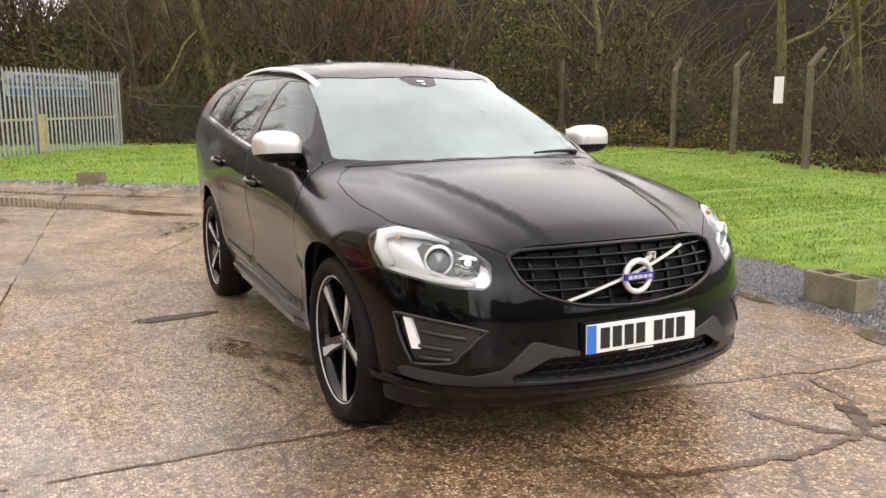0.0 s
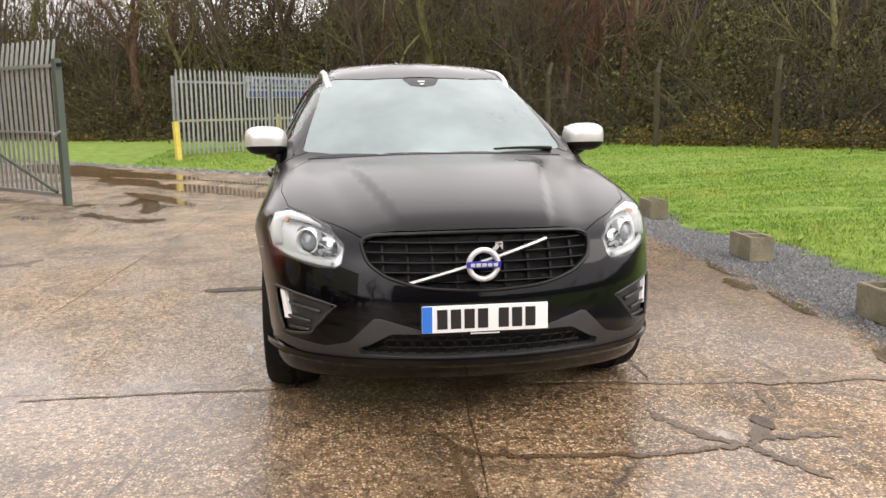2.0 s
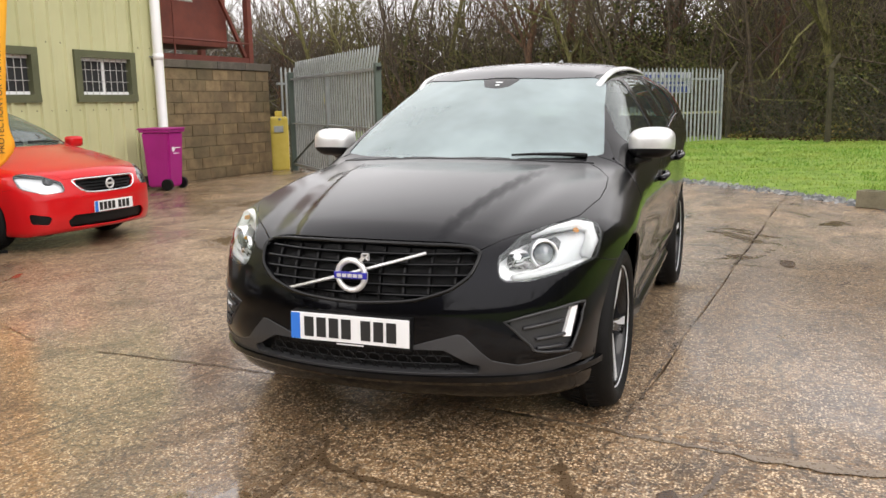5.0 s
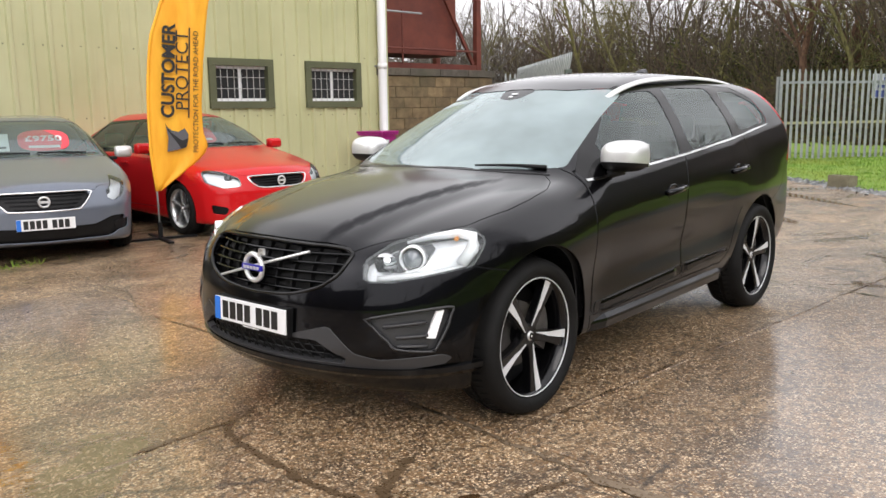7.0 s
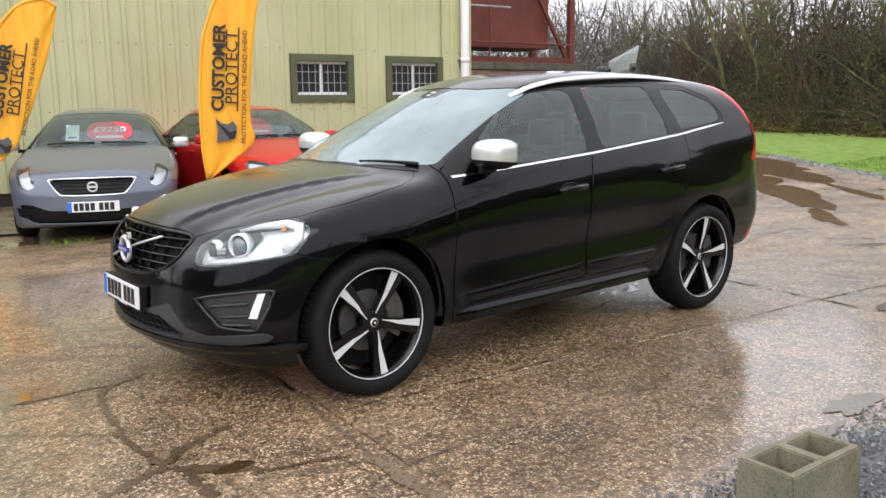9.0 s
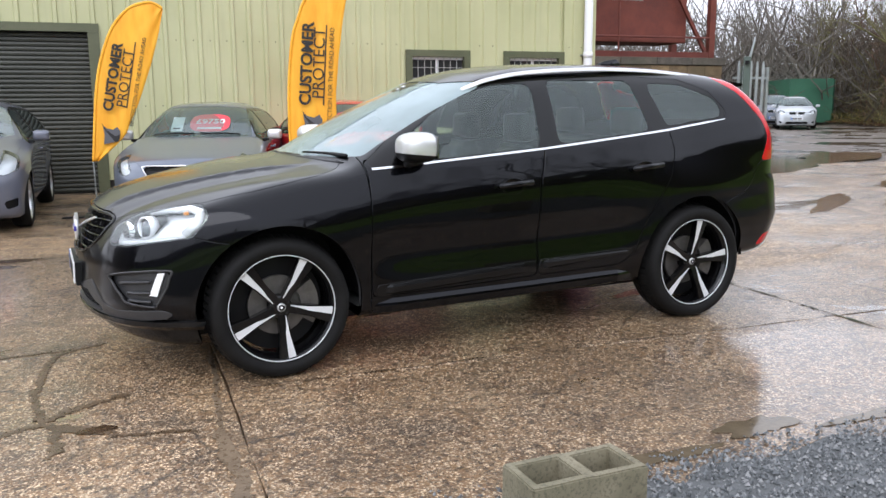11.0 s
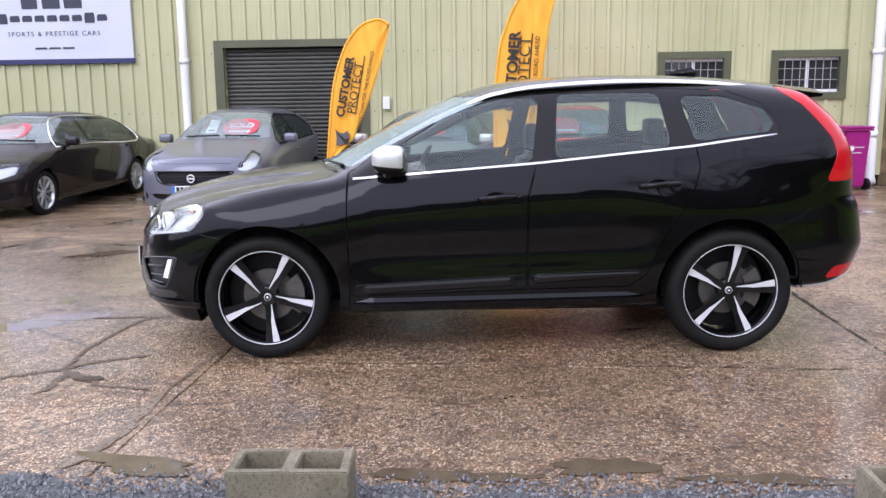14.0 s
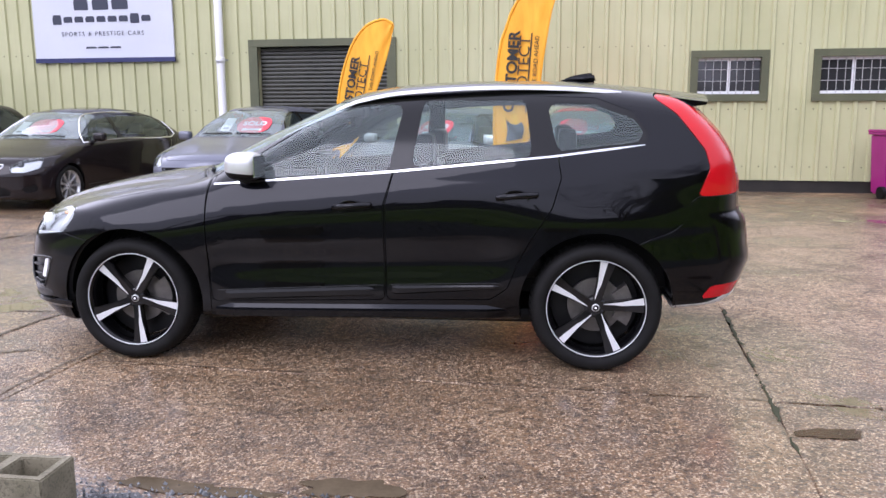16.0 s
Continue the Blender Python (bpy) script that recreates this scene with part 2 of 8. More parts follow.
CONCRETE, DIRT, TURF, BLADE = wet_concrete(), wet_dirt(), grass_ground(), grass_blade()
CLAD = cladding()
GREEN_TRIM = mat_varied("olive_trim", (0.075, 0.083, 0.042), (0.112, 0.116, 0.060), 0.5, 2, 40)
ROLLER = mat_varied("shutter_steel", (0.030, 0.032, 0.024), (0.052, 0.052, 0.039), 0.45, 1.5, 40)
WHITE_PLASTIC = mat_varied("white_plastic", (0.74, 0.75, 0.76), (0.82, 0.82, 0.82), 0.35, 2, 60, 0.05)
GALV = mat_varied("galvanised_steel", (0.25, 0.275, 0.275), (0.38, 0.405, 0.40), 0.42, 6, 90, 0.1, 0.35)
GREEN_STEEL = mat_varied("dark_green_steel", (0.05, 0.075, 0.06), (0.085, 0.11, 0.09), 0.5, 3, 50)
YELLOW_PAINT = mat_varied("worn_yellow_paint", (0.58, 0.44, 0.05), (0.70, 0.56, 0.12), 0.55, 5, 60, 0.3)
RUST = mat_varied("rust_red_steel", (0.085, 0.018, 0.012), (0.17, 0.040, 0.024), 0.65, 2.5, 40, 0.3)
STONE_BLOCK = block_mat("sandy_block", (0.135, 0.092, 0.046), (0.29, 0.205, 0.105), (0.075, 0.054, 0.032))
MORTAR = block_mat("mortar", (0.10, 0.082, 0.058), (0.17, 0.14, 0.10), (0.1, 0.085, 0.06))
BREEZE = block_mat("breeze_block", (0.140, 0.123, 0.078), (0.31, 0.275, 0.190), (0.15, 0.135, 0.082))
GRAVEL = leaf_mat("slate_chippings", (0.055, 0.060, 0.062), (0.13, 0.138, 0.142), (0.27, 0.27, 0.265))
GRAVEL.node_tree.nodes["Principled BSDF"].inputs["Roughness"].default_value = 0.35
GRAVEL.node_tree.nodes["Principled BSDF"].inputs["Specular IOR Level"].default_value = 0.5
GRAVEL_BED = mat_varied("gravel_bed", (0.05, 0.052, 0.052), (0.11, 0.115, 0.115), 0.6, 4, 70, 0.8)
CONC_POST = mat_varied("mossy_concrete_post", (0.060, 0.052, 0.030), (0.165, 0.135, 0.084), 0.9, 4, 40, 0.4)
DARK_POST = mat_varied("mossy_dark_post", (0.026, 0.024, 0.011), (0.070, 0.058, 0.030), 0.9, 4, 40, 0.4)
# PLINTH: near black, to paint in the shaded gap under the cladding
PLINTH = mat_varied("shaded_plinth", (0.010, 0.009, 0.007), (0.035, 0.030, 0.024), 0.6, 3, 50, 0.3)
BLACK_PLASTIC = mat_varied("black_plastic", (0.0045, 0.0045, 0.005), (0.008, 0.008, 0.0085), 0.45, 5, 300, 0.15)
BLACK_PLASTIC.node_tree.nodes["Principled BSDF"].inputs["Specular IOR Level"].default_value = 0.22
MAGENTA = mat_varied("magenta_plastic", (0.30, 0.010, 0.16), (0.36, 0.016, 0.20), 0.4, 3, 200, 0.05)
BARK_A = bark("bark_brown", (0.040, 0.029, 0.019), (0.112, 0.083, 0.053))
BARK_B = bark("bark_mossy", (0.054, 0.050, 0.016), (0.190, 0.172, 0.058))
BARK_C = bark("bark_russet", (0.062, 0.031, 0.018), (0.150, 0.082, 0.044))
BARK_D = bark("bark_dim", (0.040, 0.030, 0.019), (0.122, 0.091, 0.057))
BARK_E = bark("bark_dim_mossy", (0.044, 0.040, 0.016), (0.136, 0.119, 0.049))
IVY = leaf_mat("ivy_leaf", (0.022, 0.028, 0.010), (0.068, 0.074, 0.024), (0.165, 0.160, 0.050))
RUSSET = leaf_mat("russet_leaf", (0.075, 0.050, 0.014), (0.17, 0.12, 0.028), (0.27, 0.22, 0.05))
# BARK_F: lightened so that far trees carry painted distance haze
BARK_F = bark("bark_hazed", (0.085, 0.074, 0.060), (0.170, 0.150, 0.125))
BRAMBLE = leaf_mat("bramble_leaf", (0.060, 0.055, 0.018), (0.13, 0.125, 0.035), (0.22, 0.15, 0.045))
LITTER = leaf_mat("leaf_litter", (0.030, 0.018, 0.010), (0.070, 0.038, 0.018), (0.12, 0.065, 0.03))


# ---- mesh helpers ----
def mesh_of(name, bm, mat, smooth=False):
    me = bpy.data.meshes.new(name)
    bm.normal_update()
    bm.to_mesh(me)
    bm.free()
    if smooth:
        me.polygons.foreach_set("use_smooth", [True] * len(me.polygons))
    for m in (mat if isinstance(mat, (list, tuple)) else [mat]):
        me.materials.append(m)
    return me


def thing(name, m=None, label="", category="", group="", kind=""):
    """An Empty at the base of a thing."""
    ob = new(name)
    if m is not None:
        ob.matrix_basis = m
    return tagged(ob, label, category, group, kind)


def part(name, bm, mat, parent, label="", smooth=False):
    ob = new(name, mesh_of(name, bm, mat, smooth) if isinstance(bm, bmesh.types.BMesh) else bm)
    ob.parent = parent
    return tagged(ob, label)


def solo(name, bm, mat, label, category, kind="", m=None, smooth=False, group=""):
    ob = new(name, mesh_of(name, bm, mat, smooth))
    if m is not None:
        ob.matrix_basis = m
    return tagged(ob, label, category, group, kind)


def box(bm, x0, x1, y0, y1, z0, z1, m=None, bevel=0.0):
    vs = [bm.verts.new((x, y, z)) for z in (z0, z1) for y in (y0, y1) for x in (x0, x1)]
    fs = [bm.faces.new([vs[i] for i in q]) for q in ((0, 2, 3, 1), (4, 5, 7, 6), (0, 1, 5, 4), (2, 6, 7, 3), (0, 4, 6, 2), (1, 3, 7, 5))]
    if bevel:
        r = bmesh.ops.bevel(bm, geom=list({e for f in fs for e in f.edges}), offset=bevel, segments=2, affect="EDGES", profile=0.6)
        vs = list({v for f in r["faces"] for v in f.verts} | {v for v in vs if v.is_valid})
    if m is not None:
        bmesh.ops.transform(bm, matrix=m, verts=vs)
    return bm


def boxes(*args, bevel=0.0):
    bm = bmesh.new()
    for a in args:
        box(bm, *a, bevel=bevel)
    return bm


def tube(bm, points, radii, sides=8, closed=False, cap=True):
    """A tube along points; radii one number or one a point."""
    pts = [Vector(p) for p in points]
    rad = radii if isinstance(radii, (list, tuple)) else [radii] * len(pts)
    n, rings, up = len(pts), [], None
    for i, p in enumerate(pts):
        a, b = pts[i - 1 if i or closed else 0], pts[(i + 1) % n if closed else min(i + 1, n - 1)]
        d = (b - a).normalized()
        if up is None:
            up = d.orthogonal().normalized()
        up = (up - d * up.dot(d))
        up = up.normalized() if up.length > 1e-6 else d.orthogonal().normalized()
        side = d.cross(up)
        rings.append([bm.verts.new(p + (up * math.cos(t) + side * math.sin(t)) * rad[i]) for t in (2 * math.pi * k / sides for k in range(sides))])
    for i in range(n if closed else n - 1):
        r, s = rings[i], rings[(i + 1) % n]
        for k in range(sides):
            bm.faces.new((r[k], r[(k + 1) % sides], s[(k + 1) % sides], s[k]))
    if cap and not closed:
        bm.faces.new(rings[0][::-1])
        bm.faces.new(rings[-1])
    return bm


def lathe(bm, profile, m=None, sides=32, close=False):
    """A body turned round its own y axis: profile of (y, radius)."""
    rows = [[bm.verts.new((r * math.cos(t), y, r * math.sin(t))) for t in (2 * math.pi * k / sides for k in range(sides))] for y, r in profile]
    for i in range(len(rows) if close else len(rows) - 1):
        a, b = rows[i], rows[(i + 1) % len(rows)]
        for k in range(sides):
            bm.faces.new((a[k], a[(k + 1) % sides], b[(k + 1) % sides], b[k]))
    if not close:
        for row in (rows[0], rows[-1]):
            bm.faces.new(row)
    bmesh.ops.recalc_face_normals(bm, faces=bm.faces[:])
    if m is not None:
        bmesh.ops.transform(bm, matrix=m, verts=[v for r in rows for v in r])
    return bm


def prism(bm, outline, y0, y1, m=None, plane="xz"):
    """An outline in two axes, made thick along the third."""
    def at(a, b, c):
        return {"xz": (a, c, b), "yz": (c, a, b), "xy": (a, b, c)}[plane]
    lo = [bm.verts.new(at(a, b, y0)) for a, b in outline]
    hi = [bm.verts.new(at(a, b, y1)) for a, b in outline]
    n = len(outline)
    fs = [bm.faces.new(lo), bm.faces.new(hi[::-1])] + [bm.faces.new((lo[i], hi[i], hi[(i + 1) % n], lo[(i + 1) % n])) for i in range(n)]
    bmesh.ops.recalc_face_normals(bm, faces=fs)
    if m is not None:
        bmesh.ops.transform(bm, matrix=m, verts=lo + hi)
    return bm


GLYPHS = {}


def glyph(text, size, thick, shear, bold, spacing, mat):
    """The mesh of a short text set from the left, and where it begins and ends."""
    key = (text, size, thick, shear, bold, spacing, mat.name)
    if key not in GLYPHS:
        c = bpy.data.curves.new("letter", "FONT")
        c.body, c.size, c.extrude, c.align_x, c.align_y = text, size, thick, "LEFT", "CENTER"
        c.shear, c.offset, c.space_character, c.resolution_u = shear, bold, spacing, 4
        tmp = bpy.data.objects.new("letter", c)
        me = bpy.data.meshes.new_from_object(tmp)
        bpy.data.objects.remove(tmp)
        me.materials.clear()
        me.materials.append(mat)
        xs = [v.co.x for v in me.vertices] or [0.0]
        GLYPHS[key] = (me, min(xs), max(xs))
    return GLYPHS[key]


def letters(text, size, mat, parent, m, name="letter", thick=0.002, shear=0.0, bold=0.0, spacing=1.0):
    """Raised letters in the built-in font, each a mesh of its own, lying in the local xy plane and centred on it."""
    opts = (size, thick, shear, bold, spacing, mat)
    whole = glyph(text, *opts)[2]
    for i, ch in enumerate(text):
        if ch != " ":
            me, _, right = glyph(ch, *opts)
            ob = new(name, me)
            ob.parent = parent
            ob.matrix_local = m @ pose(glyph(text[: i + 1], *opts)[2] - right - whole / 2, 0, 0)


# ---- the yard ----
YARD = pose(0, 0, 0, 0, 0, -5.14)


def yard(x, y, z=0.0, rz=0.0):
    """A pose in the yard's own axes, which follow the building."""
    return YARD @ pose(x, y, z, 0, 0, rz)


def smooth_line(pts, n=8):
    """Catmull-Rom through points of any dimension."""
    p = np.array(pts, float)
    p = np.vstack([2 * p[0] - p[1], p, 2 * p[-1] - p[-2]])
    out = []
    for i in range(1, len(p) - 2):
        a, b, c, d = p[i - 1 : i + 3]
        for k in range(n):
            t = k / n
            out.append(0.5 * (2 * b + (c - a) * t + (2 * a - 5 * b + 4 * c - d) * t**2 + (3 * b - a - 3 * c + d) * t**3))
    return np.array(out + [p[-2]])


def raw_mesh(name, verts, faces, mat, smooth=False):
    me = bpy.data.meshes.new(name)
    me.from_pydata(np.asarray(verts).tolist(), [], np.asarray(faces).tolist() if not isinstance(faces, list) else faces)
    me.materials.append(mat)
    if smooth:
        me.polygons.foreach_set("use_smooth", [True] * len(me.polygons))
    return me


# edge of the turf, from the road by the gate round to behind the camera
TURF_EDGE = smooth_line([(-36, -22), (-24, -14), (-19.3, -9.6), (-17.3, -7.8), (-15.3, -5.7), (-12.6, -2.7), (-10.75, -0.85), (-9.6, 0.6), (-7.6, 2.35),
                         (-6.5, 3.15), (-4.6, 3.62), (-3.0, 3.35), (-1.9, 3.75), (-0.5, 3.62), (0.6, 3.95), (2.0, 4.3), (5, 4.4), (9, 4.0), (14, 3.2), (30, 0)], 10)
GRAVEL_EDGE = smooth_line([(-7.1, 2.75), (-6.2, 3.0), (-5.1, 2.95), (-4.2, 2.86), (-2.6, 2.76), (-1.2, 2.73), (-0.2, 2.68), (0.7, 2.62), (1.9, 2.50), (3.4, 2.55), (5, 2.8), (9, 2.9)], 10)


def edge_y(line, x):
    return np.interp(x, line[:, 0], line[:, 1])


def turf_height(x, y):
    """The turf rises gently from its edge."""
    d = np.maximum(0.0, (np.asarray(y) - edge_y(TURF_EDGE, x)) * 0.75)
    rise = np.clip((-np.asarray(x) - 4) / 10, 0.15, 0.5)
    s = np.clip(d / 9.0, 0, 1)
    return 0.012 + 0.03 * np.clip(d / 0.4, 0, 1) + 0.30 * rise * s * s * (3 - 2 * s)


# ground: one sheet to the horizon
gbm = bmesh.new()
rings = [0, 8, 16, 26, 40, 70, 140, 400, 1500]
prev = None
for r in rings:
    row = [gbm.verts.new((r * math.cos(a), r * math.sin(a), -0.035 if r < 60 else -0.05)) for a in (2 * math.pi * k / 48 for k in range(48))] if r else [gbm.verts.new((0, 0, -0.035))]
    if prev is not None:
        for k in range(48):
            if len(prev) == 1:
                gbm.faces.new((prev[0], row[k], row[(k + 1) % 48]))
            else:
                gbm.faces.new((prev[k], row[k], row[(k + 1) % 48], prev[(k + 1) % 48]))
    prev = row
solo("ground", gbm, DIRT, "wet brown dirt and tarmac ground around the yard", "ground", "structure")

# turf: a sheet over everything beyond its edge
steps = np.concatenate([[0, 0.04, 0.12, 0.3, 0.6, 1.0, 1.6, 2.4, 3.4, 4.6, 6, 8, 10.5, 14, 20, 30, 60]])
tv, tf = [], []
jit = np.random.RandomState(4)
for i, (ex, ey) in enumerate(TURF_EDGE):
    wob = 0.10 * jit.randn()
    for j, s in enumerate(steps):
        x, y = ex - 0.25 * s * (1 if ex < -5 else 0.15), ey + s * 1.1 + wob * math.exp(-s)
        z = float(turf_height(x, y)) + (0.0 if j else -0.05) + 0.012 * jit.randn() * (j > 1)
        tv.append((x, y, z))
m = len(steps)
for i in range(len(TURF_EDGE) - 1):
    for j in range(m - 1):
        a = i * m + j
        tf.append((a, a + m, a + m + 1, a + 1))
turf = tagged(new("turf", raw_mesh("turf", tv, tf, TURF, True)), "bright green mown grass verge beside the concrete yard", "grass", kind="structure")


def tri_field(name, centres, make, mat, label, category):
    """Many small meshes joined: make(rng, n) gives vertices (n, k, 3) round the origin and faces of one."""
    verts, faces = make
    n, k = verts.shape[:2]
    v = (verts + centres[:, None, :]).reshape(-1, 3)
    f = (np.asarray(faces)[None] + (np.arange(n) * k)[:, None, None]).reshape(-1, len(faces[0]))
    return tagged(new(name, raw_mesh(name, v, f, mat)), label, category, kind="stuff")


def inside_turf(x, y, lo=0.0):
    return y > edge_y(TURF_EDGE, x) + lo


# grass blades, thicker near the walk
rng = np.random.RandomState(11)
spots = []
for n, x0, x1, y0, y1 in ((90000, -9, 6.5, 2.9, 8.5), (110000, -20, -2, -5, 13), (14000, -11, 3, 3.0, 4.4)):
    p = np.c_[rng.uniform(x0, x1, n), rng.uniform(y0, y1, n)]
    spots.append(p[inside_turf(p[:, 0], p[:, 1], -0.05 + 0.12 * rng.rand(n))])
spots = np.vstack(spots)
far = np.hypot(spots[:, 0] - 3, spots[:, 1] - 2)
n = len(spots)
lean, turn, tall = rng.uniform(0.1, 0.9, n), rng.uniform(0, 6.28, n), rng.uniform(0.018, 0.042, n) * (1 + 0.02 * far)
wide = rng.uniform(0.002, 0.0045, n) * (1 + 0.09 * far)
dx, dy = np.cos(turn), np.sin(turn)
v = np.zeros((n, 5, 3))
for k, (h, w) in enumerate(((0, 1), (0, -1), (0.6, 0.8), (0.6, -0.8), (1, 0))):
    off = lean * tall * h**1.6
    v[:, k, 0], v[:, k, 1], v[:, k, 2] = -dy * wide * w + dx * off, dx * wide * w + dy * off, tall * h
ctr = np.c_[spots, turf_height(spots[:, 0], spots[:, 1]) - 0.008]
vv = (v + ctr[:, None]).reshape(-1, 3)
base = np.arange(n)[:, None] * 5
faces = [tuple(q) for q in (base + [0, 1, 3, 2]).tolist()] + [tuple(q) for q in (base + [2, 3, 4]).tolist()]
tagged(new("grass", raw_mesh("grass", vv, faces, BLADE)), "short green grass blades with yellowish tips on the verge", "grass", kind="stuff")

# gravel: a bed and loose chippings
gx = np.linspace(-7.0, 9, 90)
gv, gf = [], []
for x in gx:
    ya, yb = float(edge_y(GRAVEL_EDGE, x)) + 0.05 * jit.randn(), float(edge_y(TURF_EDGE, x)) + 0.25
    gv += [(x, ya, -0.02), (x, ya + 0.03, 0.004), (x, max(ya + 0.06, yb), 0.008)]
for i in range(len(gx) - 1):
    for j in range(2):
        a = 3 * i + j
        gf.append((a, a + 3, a + 4, a + 1))
tagged(new("gravel_bed", raw_mesh("gravel_bed", gv, gf, GRAVEL_BED)), "dark wet bed under the grey slate chippings", "gravel", kind="structure")
p = np.c_[rng.uniform(-7.0, 4.5, 90000), rng.uniform(2.3, 4.3, 90000)]
lo, hi = edge_y(GRAVEL_EDGE, p[:, 0]), edge_y(TURF_EDGE, p[:, 0])
p = p[(p[:, 1] > lo - 0.16 * rng.rand(len(p)) ** 3) & (p[:, 1] < hi + 0.12)]
n = len(p)
size = rng.uniform(0.0045, 0.0105, n) * (1 + 0.7 * rng.rand(n) ** 4)
u = rng.randn(n, 5, 3) * 0.22 + np.array([(1, 0, -0.3), (-1, 0, -0.3), (0, 1, -0.3), (0, -1, -0.3), (0, 0, 0.7)])
ang = rng.uniform(0, 6.28, n)
ca, sa = np.cos(ang)[:, None], np.sin(ang)[:, None]
u = np.stack([u[..., 0] * ca - u[..., 1] * sa * 0.7, u[..., 0] * sa + u[..., 1] * ca * 0.7, u[..., 2]], -1) * size[:, None, None]
tri_field("gravel", np.c_[p, 0.008 + size * 0.25], (u, [(0, 2, 4), (2, 1, 4), (1, 3, 4), (3, 0, 4)]), GRAVEL,
          "loose grey slate chippings along the concrete edge", "gravel")
# a thin line of stones along the far kerb
q = TURF_EDGE[(TURF_EDGE[:, 0] > -17) & (TURF_EDGE[:, 0] < -7)]
i = rng.randint(0, len(q), 3000)
c = q[i] + rng.randn(3000, 2) * [0.10, 0.16]
size = rng.uniform(0.02, 0.06, 3000)
u = (rng.randn(3000, 6, 3) * 0.2 + np.array([(1, 0, 0), (-1, 0, 0), (0, 1, 0), (0, -1, 0), (0, 0, 0.6), (0, 0, -0.6)])) * size[:, None, None]
tri_field("edging_stones", np.c_[c, np.full(3000, 0.0)], (u, [(0, 2, 4), (2, 1, 4), (1, 3, 4), (3, 0, 4), (2, 0, 5), (1, 2, 5), (3, 1, 5), (0, 3, 5)]), GRAVEL,
          "grey stones lying along the edge of the turf", "gravel")


# ---- the industrial unit ----
WALL_Y = -9.49
unit = thing("industrial_building", yard(0, WALL_Y), "pale green ribbed steel industrial unit with olive trim", "building", kind="")
X0, X1, WALL_TOP = -6.68, 16.0, 6.2
OPENINGS = [(-4.04, -2.83, 1.53, 2.33), (-6.01, -4.77, 1.53, 2.33), (2.48, 4.96, 0.0, 2.54)]


def ribbed(x0, x1, z0, z1, pitch=0.27, depth=0.040):
    """Trapezoidal sheet between two heights; it faces +y and is 12 mm thick at the rear."""
    prof = []
    k = math.floor(x0 / pitch)
    while k * pitch < x1:
        for dx, d in ((0.0, 0.0), (0.185, 0.0), (0.200, depth), (0.250, depth)):
            x = k * pitch + dx
            if x0 < x < x1:
                prof.append((x, d))
        k += 1
    prof = [(x0, 0.0)] + prof + [(x1, 0.0)]
    bm = bmesh.new()
    lo = [bm.verts.new((x, d, z0)) for x, d in prof]
    hi = [bm.verts.new((x, d, z1)) for x, d in prof]
    for i in range(len(prof) - 1):
        bm.faces.new((lo[i + 1], lo[i], hi[i], hi[i + 1]))
    box(bm, x0, x1, -0.16, -0.004, z0, z1)
    return bm


cols = sorted({X0, X1, *(o[0] for o in OPENINGS), *(o[1] for o in OPENINGS)})
for a, b in zip(cols, cols[1:]):
    hole = [o for o in OPENINGS if o[0] <= a and b <= o[1]]
    spans = [(0.19, WALL_TOP)] if not hole else [(hole[0][3], WALL_TOP)] + ([(0.19, hole[0][2])] if hole[0][2] > 0 else [])
    for z0, z1 in spans:
        part("wall", ribbed(a, b, z0, z1), CLAD, unit)
        if z0 == 0.19:
            part("plinth", boxes((a, b, -0.14, -0.03, -0.03, 0.186)), PLINTH, unit, "concrete plinth coloured dark as the shaded gap below the cladding")
# rows of dark fixing screws in the troughs
bm = bmesh.new()
for zs in (0.42, 1.38, 2.44, 3.55, 4.6):
    for k in range(math.ceil(X0 / 0.27), int(X1 / 0.27)):
        xs_ = k * 0.27 + 0.06
        if not any(o[0] - 0.12 < xs_ < o[1] + 0.12 and o[2] - 0.12 < zs < o[3] + 0.14 for o in OPENINGS):
            box(bm, xs_ - 0.009, xs_ + 0.009, 0.0005, 0.010, zs - 0.009, zs + 0.009)
part("fixing_screws", bm, material("screw_cap", (0.11, 0.115, 0.07), 0.5), unit)["kind"] = "stuff"
# far side, roof and back, which close the unit
part("wall", boxes((X0, X0 + 0.15, -14, -0.165, 0, WALL_TOP)), CLAD, unit)
part("wall", boxes((X1 - 0.15, X1, -14, -0.165, 0, WALL_TOP)), CLAD, unit)
part("wall", boxes((X0, X1, -14.2, -14.005, 0, WALL_TOP)), CLAD, unit)
part("roof", boxes((X0 - 0.1, X1 + 0.1, -14.3, 0.15, WALL_TOP + 0.003, WALL_TOP + 0.15)), GREEN_TRIM, unit)
PANE = material("window_glass", (0.035, 0.036, 0.038), 0.08, 0.0, Specular_IOR_Level=0.8)
INSIDE = material("dark_interior", (0.02, 0.02, 0.02), 0.9)
BAR_WHITE = material("window_bars", (0.42, 0.42, 0.40), 0.5)
